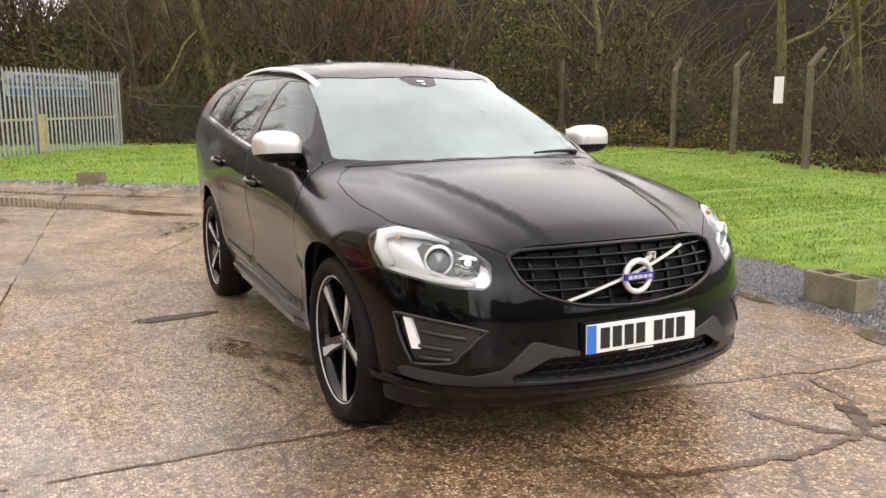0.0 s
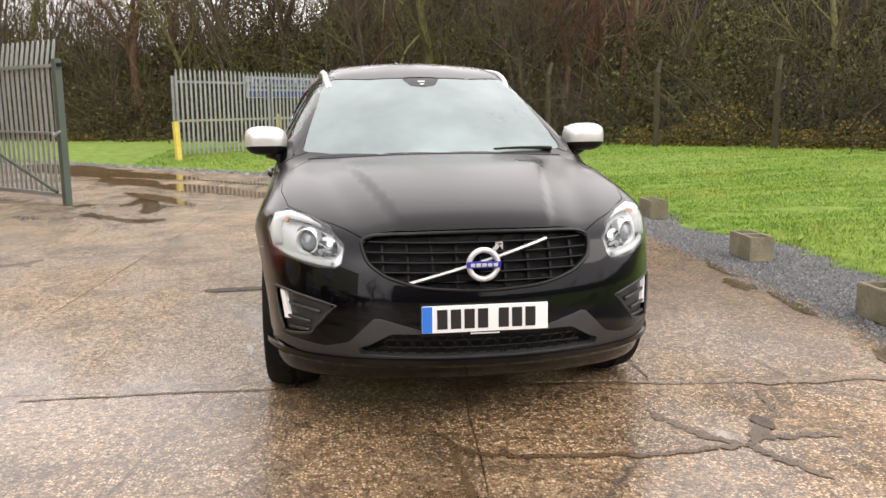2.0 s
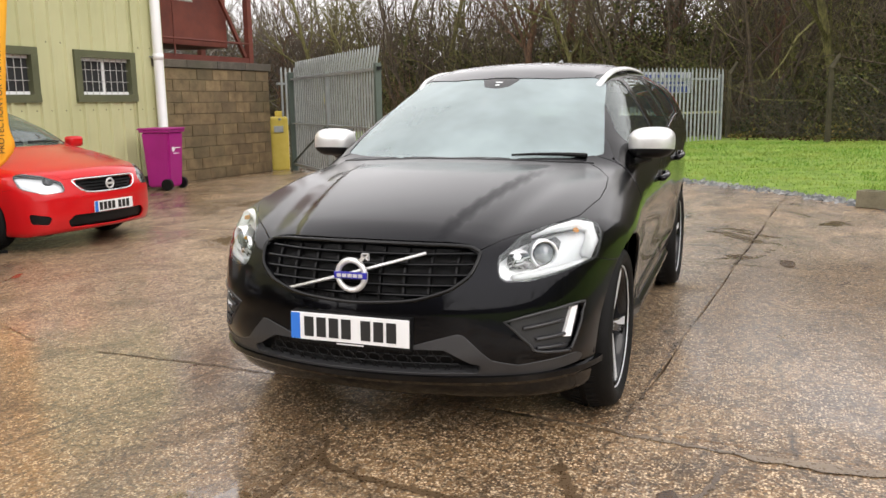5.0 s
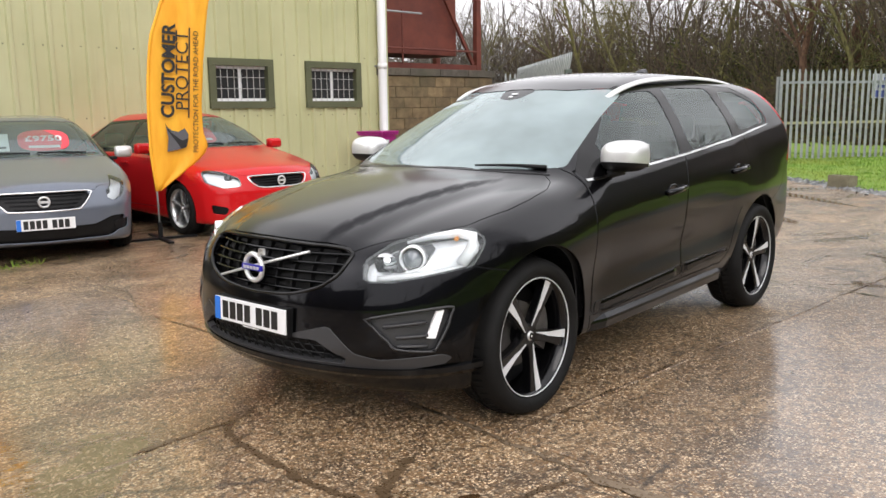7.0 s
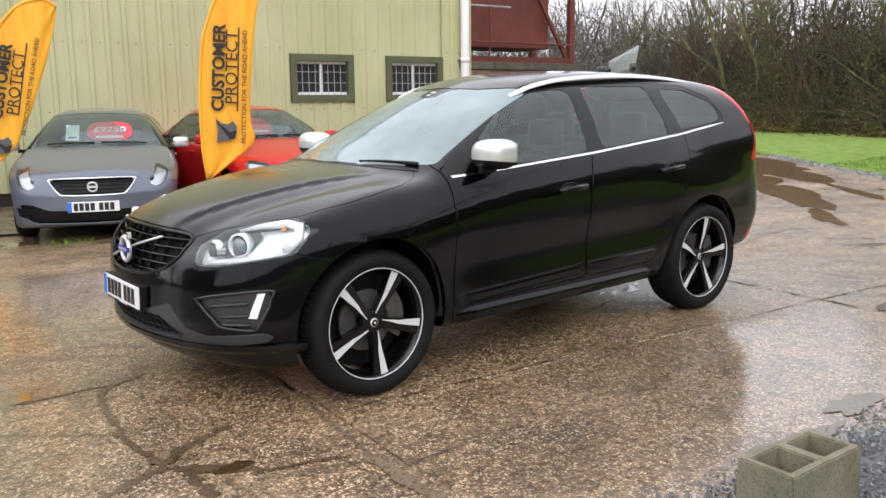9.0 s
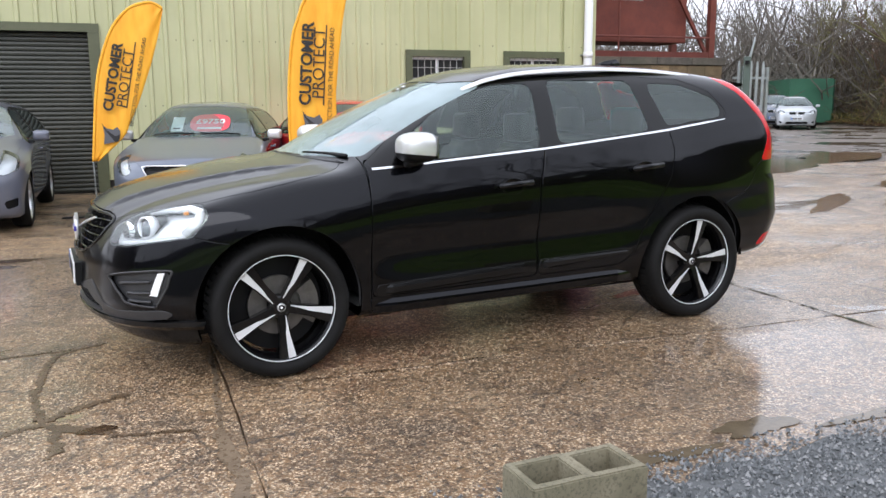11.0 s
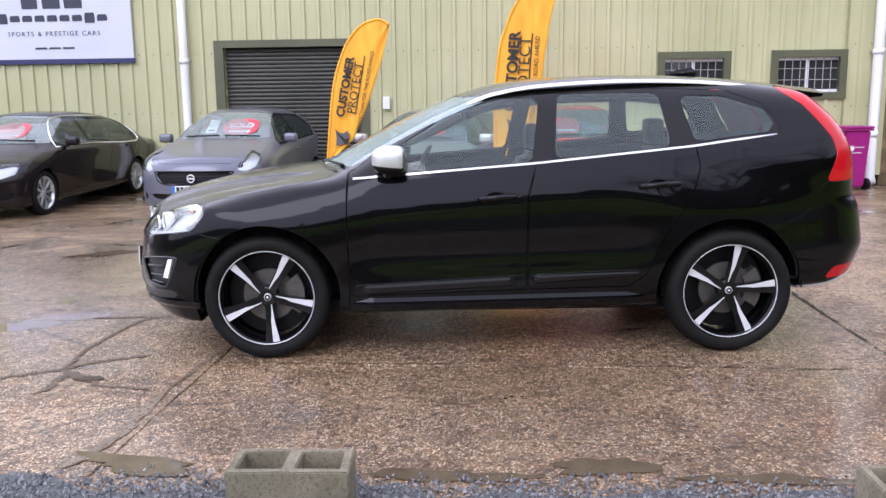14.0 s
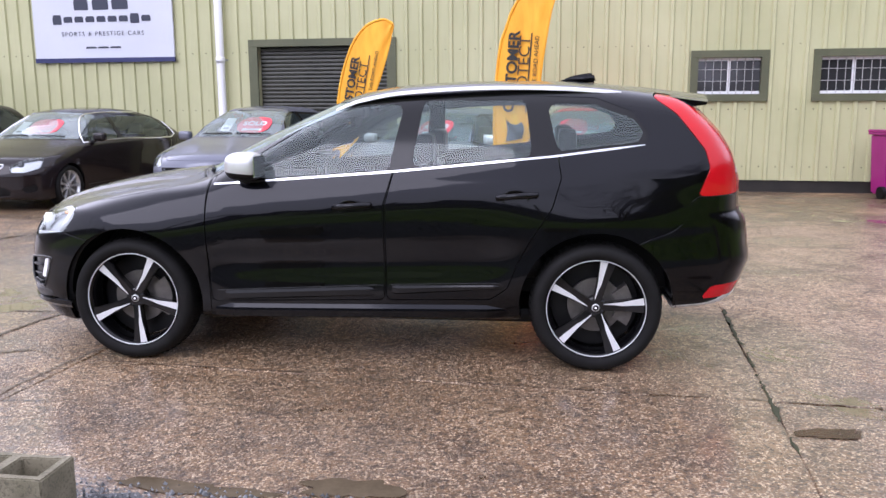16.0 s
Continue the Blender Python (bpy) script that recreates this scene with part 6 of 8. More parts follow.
# plate
pz = 0.533
pm = pose(on_front(0.0, pz, 0.014).x, 0.0, pz, -2, 0, 90)
make_plate(suv, pm)
px = on_front(0.0, pz, 0.0).x
part("plate_holder", boxes((px - 0.05, px + 0.009, -0.262, 0.262, 0.462, 0.592), bevel=0.004), BLACK_PLASTIC, suv)
part("holder_text", boxes((px + 0.0095, px + 0.011, -0.06, 0.06, 0.4655, 0.4715)), PLATE_WHITE, suv)
# day running lights and ribs in the bumper pockets; headlight insides
for sgn in (1, -1):
    at = lambda s, z, off, k=sgn: at_corner(float(s), float(z), off, k)
    bm = bmesh.new()
    q = [at(s, z, -0.006) for s, z in ((0.985, 0.598), (1.035, 0.600), (0.985, 0.482), (0.935, 0.486))]
    r = [at(s, z, -0.03) for s, z in ((0.985, 0.598), (1.035, 0.600), (0.985, 0.482), (0.935, 0.486))]
    v, w = [bm.verts.new(p) for p in q], [bm.verts.new(p) for p in r]
    bm.faces.new(v)
    for k in range(4):
        bm.faces.new((v[k], v[(k + 1) % 4], w[(k + 1) % 4], w[k]))
    bmesh.ops.recalc_face_normals(bm, faces=bm.faces[:])
    part("daytime_light", bm, WHITE_LENS, suv, "white vertical daytime light strip")
    for z0, z1 in ((0.540, 0.555), (0.492, 0.497), (0.455, 0.452)):
        pts = [at(s, z0 + (z1 - z0) * t, -0.010) for t, s in zip(np.linspace(0, 1, 6), np.linspace(0.70 if z0 > 0.5 else 0.77, 0.94, 6))]
        part("pocket_rib", tube(bmesh.new(), pts, 0.008, 6), GREY_TRIM, suv, smooth=True)
    pts = [at(s, z, 0.0) for s, z in smooth_line(pocket + [pocket[0]], 3)[:-1]]
    part("pocket_frame", tube(bmesh.new(), pts, 0.006, 5, closed=True), GREY_TRIM, suv, smooth=True)
    lamp = made["lamp", sgn]
    p = at(0.86, 0.815, -0.035)
    out = Vector((0.86, sgn * 0.5, 0.0)).normalized()
    turn = out.to_track_quat("Y", "Z").to_matrix().to_4x4()
    m = Matrix.Translation(p) @ turn
    part("projector_ring", lathe(bmesh.new(), [(-0.03, 0.056), (0.020, 0.056), (0.024, 0.052), (0.010, 0.046), (-0.03, 0.046)], m, 28, close=True), LAMP_SILVER, lamp, smooth=True)
    part("projector", lathe(bmesh.new(), [(-0.03, 0.044), (0.0, 0.043), (0.014, 0.036), (0.024, 0.022), (0.028, 0.0)], m, 24), material("projector_glass", (0.16, 0.18, 0.20), 0.05, 0.2, Coat_Weight=1.0) if sgn > 0 else bpy.data.materials["projector_glass"], lamp, smooth=True)
    p = at(0.71, 0.795, -0.035)
    m = Matrix.Translation(p) @ turn
    part("reflector_bowl", lathe(bmesh.new(), [(0.012, 0.048), (0.0, 0.044), (-0.02, 0.025), (-0.026, 0.0)], m, 20), CHROME, lamp, smooth=True)
    bm = bmesh.new()
    prism(bm, [(0.65, 0.760), (0.67, 0.806), (0.80, 0.850), (0.96, 0.868), (0.985, 0.85), (0.94, 0.785), (0.80, 0.758)], -0.002, 0.0)
    for v in bm.verts:
        dep = v.co.y
        v.co = at(v.co.x, v.co.z, -0.041 + (0.002 if dep >= 0 else 0))
    bmesh.ops.recalc_face_normals(bm, faces=bm.faces[:])
    part("bezel", bm, LAMP_DARK, lamp, "dark lamp bezel")
    pts = [at(s, z, -0.028) for s, z in zip(np.linspace(0.66, 1.15, 9), np.linspace(0.733, 0.765, 9))]
    part("light_guide", tube(bmesh.new(), pts, 0.015, 6), WHITE_LENS, lamp, smooth=True)
    pts = [at(s, z, -0.030) for s, z in ((1.14, 0.78), (1.20, 0.84), (1.20, 0.89), (1.10, 0.905), (0.95, 0.893), (0.82, 0.875))]
    part("light_guide", tube(bmesh.new(), pts, [0.026, 0.030, 0.028, 0.020, 0.013, 0.009], 6), WHITE_LENS, lamp, smooth=True)
    p = at(1.10, 0.885, -0.03)
    part("indicator_bulb", lathe(bmesh.new(), [(-0.01, 0.011), (0.01, 0.009), (0.014, 0.0)], Matrix.Translation(p) @ turn, 12), AMBER, lamp)

    # door mirror
    def mirror_form(x, y, z):
        u, v, w = (x - 0.630) / 0.110, (y - 0.945) / 0.120, (z - 1.185 + 0.10 * (y - 0.945) * -0.3) / 0.082
        back = (x - 0.630) * -1 - 0.076
        return smax((np.abs(u) ** 2.6 + np.abs(v) ** 3.0 + np.abs(w) ** 3.0) ** (1 / 2.7) * 0.09 - 0.09, back * 0.9, 0.02)

    ms = surface(mirror_form, (0.46, 0.78, 1.04), (0.80, 1.12, 1.33), 0.014)
    if sgn < 0:
        ms = Skin(ms.v * [1, -1, 1], ms.n * [1, -1, 1], [f[::-1] for f in ms.f])
    cap, low = ms.split(1.148 + 0.10 * (ms.v[:, 0] - 0.625) - ms.v[:, 2])
    mir = part("mirror_body", low.mesh("mirror_body", BLACK_PLASTIC), None, suv, "door mirror with satin silver cap")
    part("mirror_cap", cap.mesh("mirror_cap", SATIN, 0.004), None, mir, "satin silver cap")
    arm = bmesh.new()
    tube(arm, [(0.66, sgn * 0.83, 1.070), (0.65, sgn * 0.88, 1.100), (0.63, sgn * 0.93, 1.125)], [0.035, 0.030, 0.04], 8)
    part("mirror_arm", arm, BLACK_PLASTIC, mir, smooth=True)
    part("mirror_glass", boxes((0.548, 0.552, min(sgn * 0.85, sgn * 1.04), max(sgn * 0.85, sgn * 1.04), 1.125, 1.245), bevel=0.001), material("mirror_silver", (0.8, 0.8, 0.8), 0.02, 1.0) if sgn > 0 else bpy.data.materials["mirror_silver"], mir)

    # door handles
    for xa, za, xb, zb in ((-0.09, 0.965, 0.12, 0.950), (-1.04, 1.030, -0.82, 1.012)):
        a, b = on_flank(xa, za, 0.022, sgn), on_flank(xb, zb, 0.020, sgn)
        mid = (a + b) / 2 + Vector((0, sgn * 0.018, 0.004))
        h = tube(bmesh.new(), [on_flank(xa, za, -0.005, sgn), a, mid, b, on_flank(xb, zb, -0.005, sgn)], [0.015, 0.019, 0.016, 0.019, 0.015], 8)
        han = part("door_handle", h, PAINT, suv, smooth=True)
        c = on_flank((xa + xb) / 2 + 0.01, (za + zb) / 2 - 0.012, -0.001, sgn)
        cup = bmesh.new()
        lathe(cup, [(0.0, 0.066), (0.0045, 0.061), (-0.001, 0.050), (-0.006, 0.0)], Matrix.Translation(c) @ pose(0, 0, 0, 0, 0, 0 if sgn > 0 else 180) @ Matrix.Diagonal((1.25, 1, 0.75, 1)), 24)
        part("handle_recess", cup, PAINT, han, smooth=True)
    # bright line under the windows
    bm = bmesh.new()
    xs = np.linspace(0.86, -1.635, 60)
    rows = []
    for k, x in enumerate(xs):
        z = float(np.interp(x, [-1.64, -1.15, -0.23, 0.87], [1.305, 1.241, 1.153, 1.072]))
        taper = min(1.0, (60 - k) / 6 + 0.15)
        p, q = on_flank(x, z + 0.0055 * taper, 0.005, sgn), on_flank(x, z - 0.0055 * taper, 0.005, sgn)
        rows.append((bm.verts.new(p), bm.verts.new(q), bm.verts.new(q - Vector((0, sgn * 0.012, 0))), bm.verts.new(p - Vector((0, sgn * 0.012, 0)))))
    for a, b in zip(rows, rows[1:]):
        for j in range(4):
            bm.faces.new((a[j], a[(j + 1) % 4], b[(j + 1) % 4], b[j]))
    bmesh.ops.recalc_face_normals(bm, faces=bm.faces[:])
    part("belt_trim", bm, CHROME, suv, "thin chrome line under the windows")
    # roof rail
    pts = smooth_line([(0.175, 0.566, 1.515), (0.10, 0.576, 1.546), (0.0, 0.584, 1.577), (-0.25, 0.592, 1.618), (-0.7, 0.602, 1.643), (-1.15, 0.606, 1.638), (-1.45, 0.604, 1.616), (-1.62, 0.600, 1.592)], 6)
    bm = bmesh.new()
    rows = []
    n = len(pts)
    for k, p in enumerate(pts):
        t = min(1.0, 0.7 + k / 4, 0.35 + (n - 1 - k) / 5)
        foot = on_top(p[0], p[1] * sgn, -0.01).z
        top, t = p[2] - 0.009, 0.78 * t
        lowz = max(foot, top - 0.024)
        prof = [(-0.024 * t, lowz), (-0.020 * t, top - 0.008), (-0.008 * t, top), (0.010 * t, top - 0.004), (0.024 * t, top - 0.018), (0.026 * t, lowz)]
        rows.append([bm.verts.new((p[0], sgn * (p[1] + dy), z)) for dy, z in prof])
    for a, b in zip(rows, rows[1:]):
        for j in range(6):
            bm.faces.new((a[j], a[(j + 1) % 6], b[(j + 1) % 6], b[j]))
    bm.faces.new(rows[0])
    bm.faces.new(rows[-1])
    bmesh.ops.recalc_face_normals(bm, faces=bm.faces[:])
    part("roof_rail", bm, SATIN, suv, "satin silver roof rail", smooth=True)
    # sill trim
    pts = [on_flank(x, 0.315 + 0.01 * (0.9 - x), 0.0, sgn) for x in np.linspace(0.92, -0.93, 12)]
    bm = bmesh.new()
    rows = [[bm.verts.new(p + Vector((0, sgn * dy, dz))) for dy, dz in ((-0.03, 0.058), (0.010, 0.046), (0.026, 0.024), (0.028, 0.010), (0.018, -0.03), (-0.05, -0.055))] for p in pts]
    for row in (rows[0], rows[-1]):
        for v in row[1:5]:
            v.co.y -= sgn * 0.035
    for a, b in zip(rows, rows[1:]):
        for j in range(5):
            bm.faces.new((a[j], a[j + 1], b[j + 1], b[j]))
    bm.faces.new(rows[0])
    bm.faces.new(rows[-1])
    bmesh.ops.recalc_face_normals(bm, faces=bm.faces[:])
    part("sill_trim", bm, PAINT, suv)
    # bevelled strips along the foot of the doors
    for xa, za, xb, zb in ((0.865, 0.408, -0.150, 0.455), (-0.176, 0.458, -0.862, 0.492)):
        bm = bmesh.new()
        rows = []
        for k, t in enumerate(np.linspace(0, 1, 12)):
            p = on_flank(xa + (xb - xa) * t, za + (zb - za) * t, 0.0, sgn)
            e = 1.0 if xa > 0 else 1.0 - 0.6 * t
            f = 0.0 if k in (0, 11) else 1.0
            rows.append([bm.verts.new(p + Vector((0, sgn * (dy * f - 0.004 * (1 - f)), dz * e))) for dy, dz in ((-0.004, 0.036), (0.007, 0.028), (0.011, 0.012), (0.009, -0.018), (-0.004, -0.036))])
        for a, b in zip(rows, rows[1:]):
            for j in range(4):
                bm.faces.new((a[j], a[j + 1], b[j + 1], b[j]))
        bm.faces.new(rows[0])
        bm.faces.new(rows[-1])
        bmesh.ops.recalc_face_normals(bm, faces=bm.faces[:])
        part("door_strip", bm, TRIM_BLACK, suv)
    # wipers
for ya, yb, xa, xb in ((0.66, 0.30, 0.935, 1.075),):
    pts = [on_top(float(x), float(y), 0.010) for x, y in zip(np.linspace(xa, xb, 7), np.linspace(ya, yb, 7))]
    wip = part("wiper", tube(bmesh.new(), pts, [0.012, 0.011, 0.009, 0.008, 0.007, 0.006, 0.005], 6), BLACK_PLASTIC, suv, smooth=True)
# scuttle, spoiler, aerial, tailpipes, screen sensor
part("scuttle", tube(bmesh.new(), [on_top(1.140 - 0.36 * y * y, y, -0.010) for y in np.linspace(-0.70, 0.70, 15)], 0.013, 6), BLACK_PLASTIC, suv, smooth=True)
sp = bmesh.new()
rows = []
for y in np.linspace(-0.62, 0.62, 15):
    x0, x1 = -1.88 + 0.08 * y * y, -2.07 + 0.16 * y * y
    z0 = on_top(x0, y, 0.004).z
    z1 = z0 - 0.020
    rows.append([sp.verts.new((x0 + 0.05, y, on_top(x0 + 0.05, y, 0.0).z)), sp.verts.new((x1, y, z1)), sp.verts.new((x1 + 0.01, y, z1 - 0.018)), sp.verts.new((x0, y, z0 - 0.05))])
for a, b in zip(rows, rows[1:]):
    for j in range(4):
        sp.faces.new((a[j], a[(j + 1) % 4], b[(j + 1) % 4], b[j]))
sp.faces.new(rows[0])
sp.faces.new(rows[-1])
bmesh.ops.recalc_face_normals(sp, faces=sp.faces[:])
part("roof_spoiler", sp, PAINT, suv, smooth=False)
ar = bmesh.new()
prism(ar, [(-1.17, 1.665), (-1.26, 1.705), (-1.36, 1.722), (-1.40, 1.722), (-1.42, 1.66)], -0.018, 0.018)
bmesh.ops.bevel(ar, geom=ar.edges[:], offset=0.012, segments=2, affect="EDGES")
part("shark_fin_aerial", ar, PAINT, suv, smooth=True)
part("sensor_housing", boxes((0.10, 0.30, -0.10, 0.10, 1.44, 1.52), bevel=0.03), BLACK_PLASTIC, suv)
for dx, w in ((0.305, 0.022), (0.345, 0.013)):
    p = on_top(dx, 0.0, 0.0)
    part("screen_sensor", boxes((-0.009, 0.009, -w, w, -0.002, 0.002), bevel=0.0015), LAMP_BRIGHT, suv, "pale sensor lens behind the windscreen").matrix_local = pose(p.x, p.y, p.z, 0, 25, 0)
# cabin
part("dashboard", boxes((0.62, 1.0, -0.70, 0.70, 0.78, 1.04), bevel=0.06), CABIN, suv, smooth=True)
for y in (0.37, -0.37):
    seat(suv, 0.02, y, 0.45)
seat(suv, -0.86, 0.0, 0.48, 1.25)
wheel_ring = tube(bmesh.new(), [Vector((0.50, -0.37, 1.02)) + Vector((-0.28 * math.sin(a) * 0.35, 0.185 * math.cos(a), 0.185 * math.sin(a) * 0.93)) for a in (2 * math.pi * k / 28 for k in range(28))], 0.015, 8, closed=True)
st = part("steering_wheel", wheel_ring, LEATHER, suv, smooth=True)
part("steering_boss", boxes((0.47, 0.56, -0.45, -0.29, 0.97, 1.07), bevel=0.02), LEATHER, st)
part("parcel_shelf", boxes((-2.0, -1.25, -0.62, 0.62, 1.02, 1.05)), CABIN, suv)
part("rear_view_mirror", boxes((0.16, 0.19, -0.12, 0.12, 1.38, 1.45), bevel=0.012), BLACK_PLASTIC, suv)
part("underbody", boxes((-1.8, 2.02, -0.62, 0.62, 0.20, 0.30), bevel=0.04), BLACK_PLASTIC, suv)


# ---- the other parked cars ----
def car_spec(L, W, H, wb, fo, nh, cowl, belt0, belt1, tail_kind, arch=0.345, tyre=0.315, grille=None, lamp=None, intake=None):
    """Curves and outlines of a car from its main sizes: length, width, height, wheelbase, front overhang, heights of nose and scuttle."""
    f, r = wb / 2 + fo, L - wb / 2 - fo
    w = W / 2
    xc = f - 1.12
    if tail_kind == "hatch":
        back = [(-r + 0.50, H - 0.10), (-r + 0.26, H - 0.26), (-r + 0.08, H - 0.55), (-r - 0.1, 0.7)]
        tail = curve((0.2, r - 0.12), (0.5, r), (0.7, r - 0.02), (0.95, r - 0.10), (1.2, r - 0.24), (1.5, r - 0.5))
    else:
        back = [(-r + 1.25, H - 0.12), (-r + 0.75, H - 0.32), (-r + 0.50, H - 0.42), (-r + 0.05, H - 0.47), (-r - 0.1, 0.8)]
        tail = curve((0.2, r - 0.12), (0.5, r), (0.8, r - 0.03), (0.97, r - 0.02), (1.1, r - 0.2), (1.5, r - 0.5))
    centre = curve((f + 0.05, nh - 0.12), (f - 0.03, nh - 0.02), (f - 0.15, nh + 0.05), (f - 0.5, nh + 0.14), (xc + 0.05, cowl), (xc - 0.02, cowl + 0.015), (xc - 0.38, cowl + 0.22),
                   (xc - 0.75, H - 0.08), (xc - 1.0, H - 0.025), (xc - 1.5, H), (xc - 2.0, H - 0.02), *back)
    belt = curve((f, belt0 - 0.06), (xc, belt0), (-r, belt1))
    xe = -r + (0.52 if tail_kind == "hatch" else 1.05)
    g = [[(xc - 0.32, belt0 + 0.04), (xc - 0.36, belt0 + 0.12), (xc - 0.72, H - 0.17), (xc - 1.05, H - 0.115), (xc - 1.18, H - 0.11), (xc - 1.15, belt0 + 0.05)],
         [(xc - 1.26, H - 0.11), (xc - 1.24, belt0 + 0.055), (xe + 0.18, belt1 - 0.04), (xe + 0.08, belt1 + 0.10), (xe + 0.35, H - 0.15)]]
    lamp = lamp or [(0.48, nh - 0.15), (0.52, nh - 0.05), (0.75, nh + 0.02), (1.0, nh + 0.05), (1.10, nh + 0.03), (1.02, nh - 0.10), (0.75, nh - 0.16)]
    grille = grille or [(0, nh - 0.03), (0.36, nh - 0.035), (0.40, nh - 0.07), (0.30, nh - 0.16), (0, nh - 0.17)]
    return dict(
        half=max(f, r) + 0.02, tall=H, axles=(wb / 2, -wb / 2), arch=arch, arch_z=tyre + 0.005, s0=f - 0.12, belt_low=cowl - 0.06, door_x=xc - 0.22, gap=0.006,
        belt=belt, wide=curve((f, w - 0.10), (f - 0.4, w - 0.03), (wb / 2, w), (0, w - 0.01), (-wb / 2, w), (-r + 0.3, w - 0.03), (-r, w - 0.10)),
        drop=curve((-0.85, 0.09), (-0.7, 0.04), (-0.5, 0.025), (-0.3, 0.01), (-0.15, 0.0), (-0.06, 0.01), (0.0, 0.05), (0.1, 0.11), (0.3, 0.25), (0.45, 0.40), (0.7, 0.70)),
        centre=centre, nose=curve((0.12, f - 0.10), (0.22, f - 0.03), (0.35, f), (0.5, f), (nh - 0.08, f - 0.04), (nh + 0.05, f - 0.10), (1.4, f - 0.25)), tail=tail,
        under=curve((f, 0.20), (f - 0.5, 0.15), (0, 0.19), (-r, 0.26)),
        bulge=lambda x, z: 0.02 * gauss(x, wb / 2, 0.4) * gauss(z, 0.62, 0.2) + 0.02 * gauss(x, -wb / 2, 0.4) * gauss(z, 0.62, 0.2),
        sweep=0.34, rear_sweep=0.14, crown=curve((f, 0.10), (f - 0.6, 0.06), (xc, 0.05), (xc - 0.8, 0.10), (-r, 0.14)), lift=lambda x, a: 0.0 * a,
        bow=(0.15, 0.24), tail_bow=(0.09, 0.12), round=0.10,
        screen=[(xc - 0.01, 0), (xc - 0.05, 0.33), (xc - 0.16, 0.58), (xc - 0.26, w - 0.20), (xc - 0.50, w - 0.25), (xc - 0.95, w - 0.35), (xc - 0.86, 0.40), (xc - 0.80, 0)],
        glasses=g, dlo=[(xc - 0.22, belt0 + 0.005), (xc - 0.62, H - 0.20), (xc - 1.05, H - 0.085), (xe + 0.32, H - 0.12), (xe + 0.02, belt1 + 0.10), (xe + 0.12, belt1 - 0.065), (xc - 1.2, belt0 + 0.025)],
        lamp=lamp, lamp_r=0.03, lamp_mat=LAMP_BRIGHT, screen_glass=PLAIN_SCREEN, screen_label="windscreen",
        front_parts=[("grille_recess", grille, BLACK_PLASTIC, "", 0.03), ("lower_intake", intake or [(0, 0.36), (0.45, 0.36), (0.52, 0.30), (0.48, 0.23), (0, 0.22)], BLACK_PLASTIC, "", 0.03)],
        side_front=[("fog_pocket", [(0.66, 0.36), (0.95, 0.40), (0.93, 0.29), (0.72, 0.27)], BLACK_PLASTIC, "")],
        hood=[(f + 0.3, 0), (f + 0.3, 0.48), (f - 0.2, 0.50), (f - 0.35, w - 0.20), (f - 0.6, w - 0.10), (xc + 0.15, w - 0.09), (xc - 0.05, w - 0.15), (xc - 0.12, w - 0.25), (xc + 0.01, 0.3), (xc + 0.03, 0)],
        hood_front=curve((0, nh - 0.02), (0.4, nh - 0.025), (0.9, nh - 0.06)),
        doors=[[(xc - 0.22, belt0 + 0.06), (xc - 0.20, 0.30), (xc - 1.20, 0.30), (xc - 1.22, belt0 + 0.10)], [(xc - 1.225, belt0 + 0.10), (xc - 1.205, 0.30), (-wb / 2 + 0.45, 0.30), (-wb / 2 + 0.30, 0.62), (-wb / 2 + 0.05, 0.75), (-wb / 2 - 0.02, belt1)]],
        bumper_line=curve((wb / 2, nh - 0.16), (f - 0.45, nh - 0.10), (f - 0.3, nh - 0.03), (f - 0.22, 1.2), (f + 0.1, 1.2)),
        rear_line=curve((-wb / 2, 0.55), (-r + 0.3, 0.62), (-r - 0.2, 0.62)), f=f, r=r, w=w, xc=xc, H=H, nh=nh, cowl=cowl, belt0=belt0, belt1=belt1, tyre=tyre,
    )


PINK_CARD = material("red_price_card", (0.75, 0.05, 0.07), 0.4)
PAPER = material("white_paper", (0.75, 0.77, 0.78), 0.6)


def oval(w, h, d):
    """A flat card with well rounded ends."""
    bm = bmesh.new()
    q = lambda v, p: math.copysign(abs(v) ** p, v)
    prism(bm, [(w / 2 * q(math.cos(t), 0.7), h / 2 * q(math.sin(t), 0.7)) for t in (2 * math.pi * k / 28 for k in range(28))], -d / 2, d / 2)
    bmesh.ops.transform(bm, matrix=pose(0, 0, 0, -90, 0, 0), verts=bm.verts[:])
    bmesh.ops.recalc_face_normals(bm, faces=bm.faces[:])
    return bm


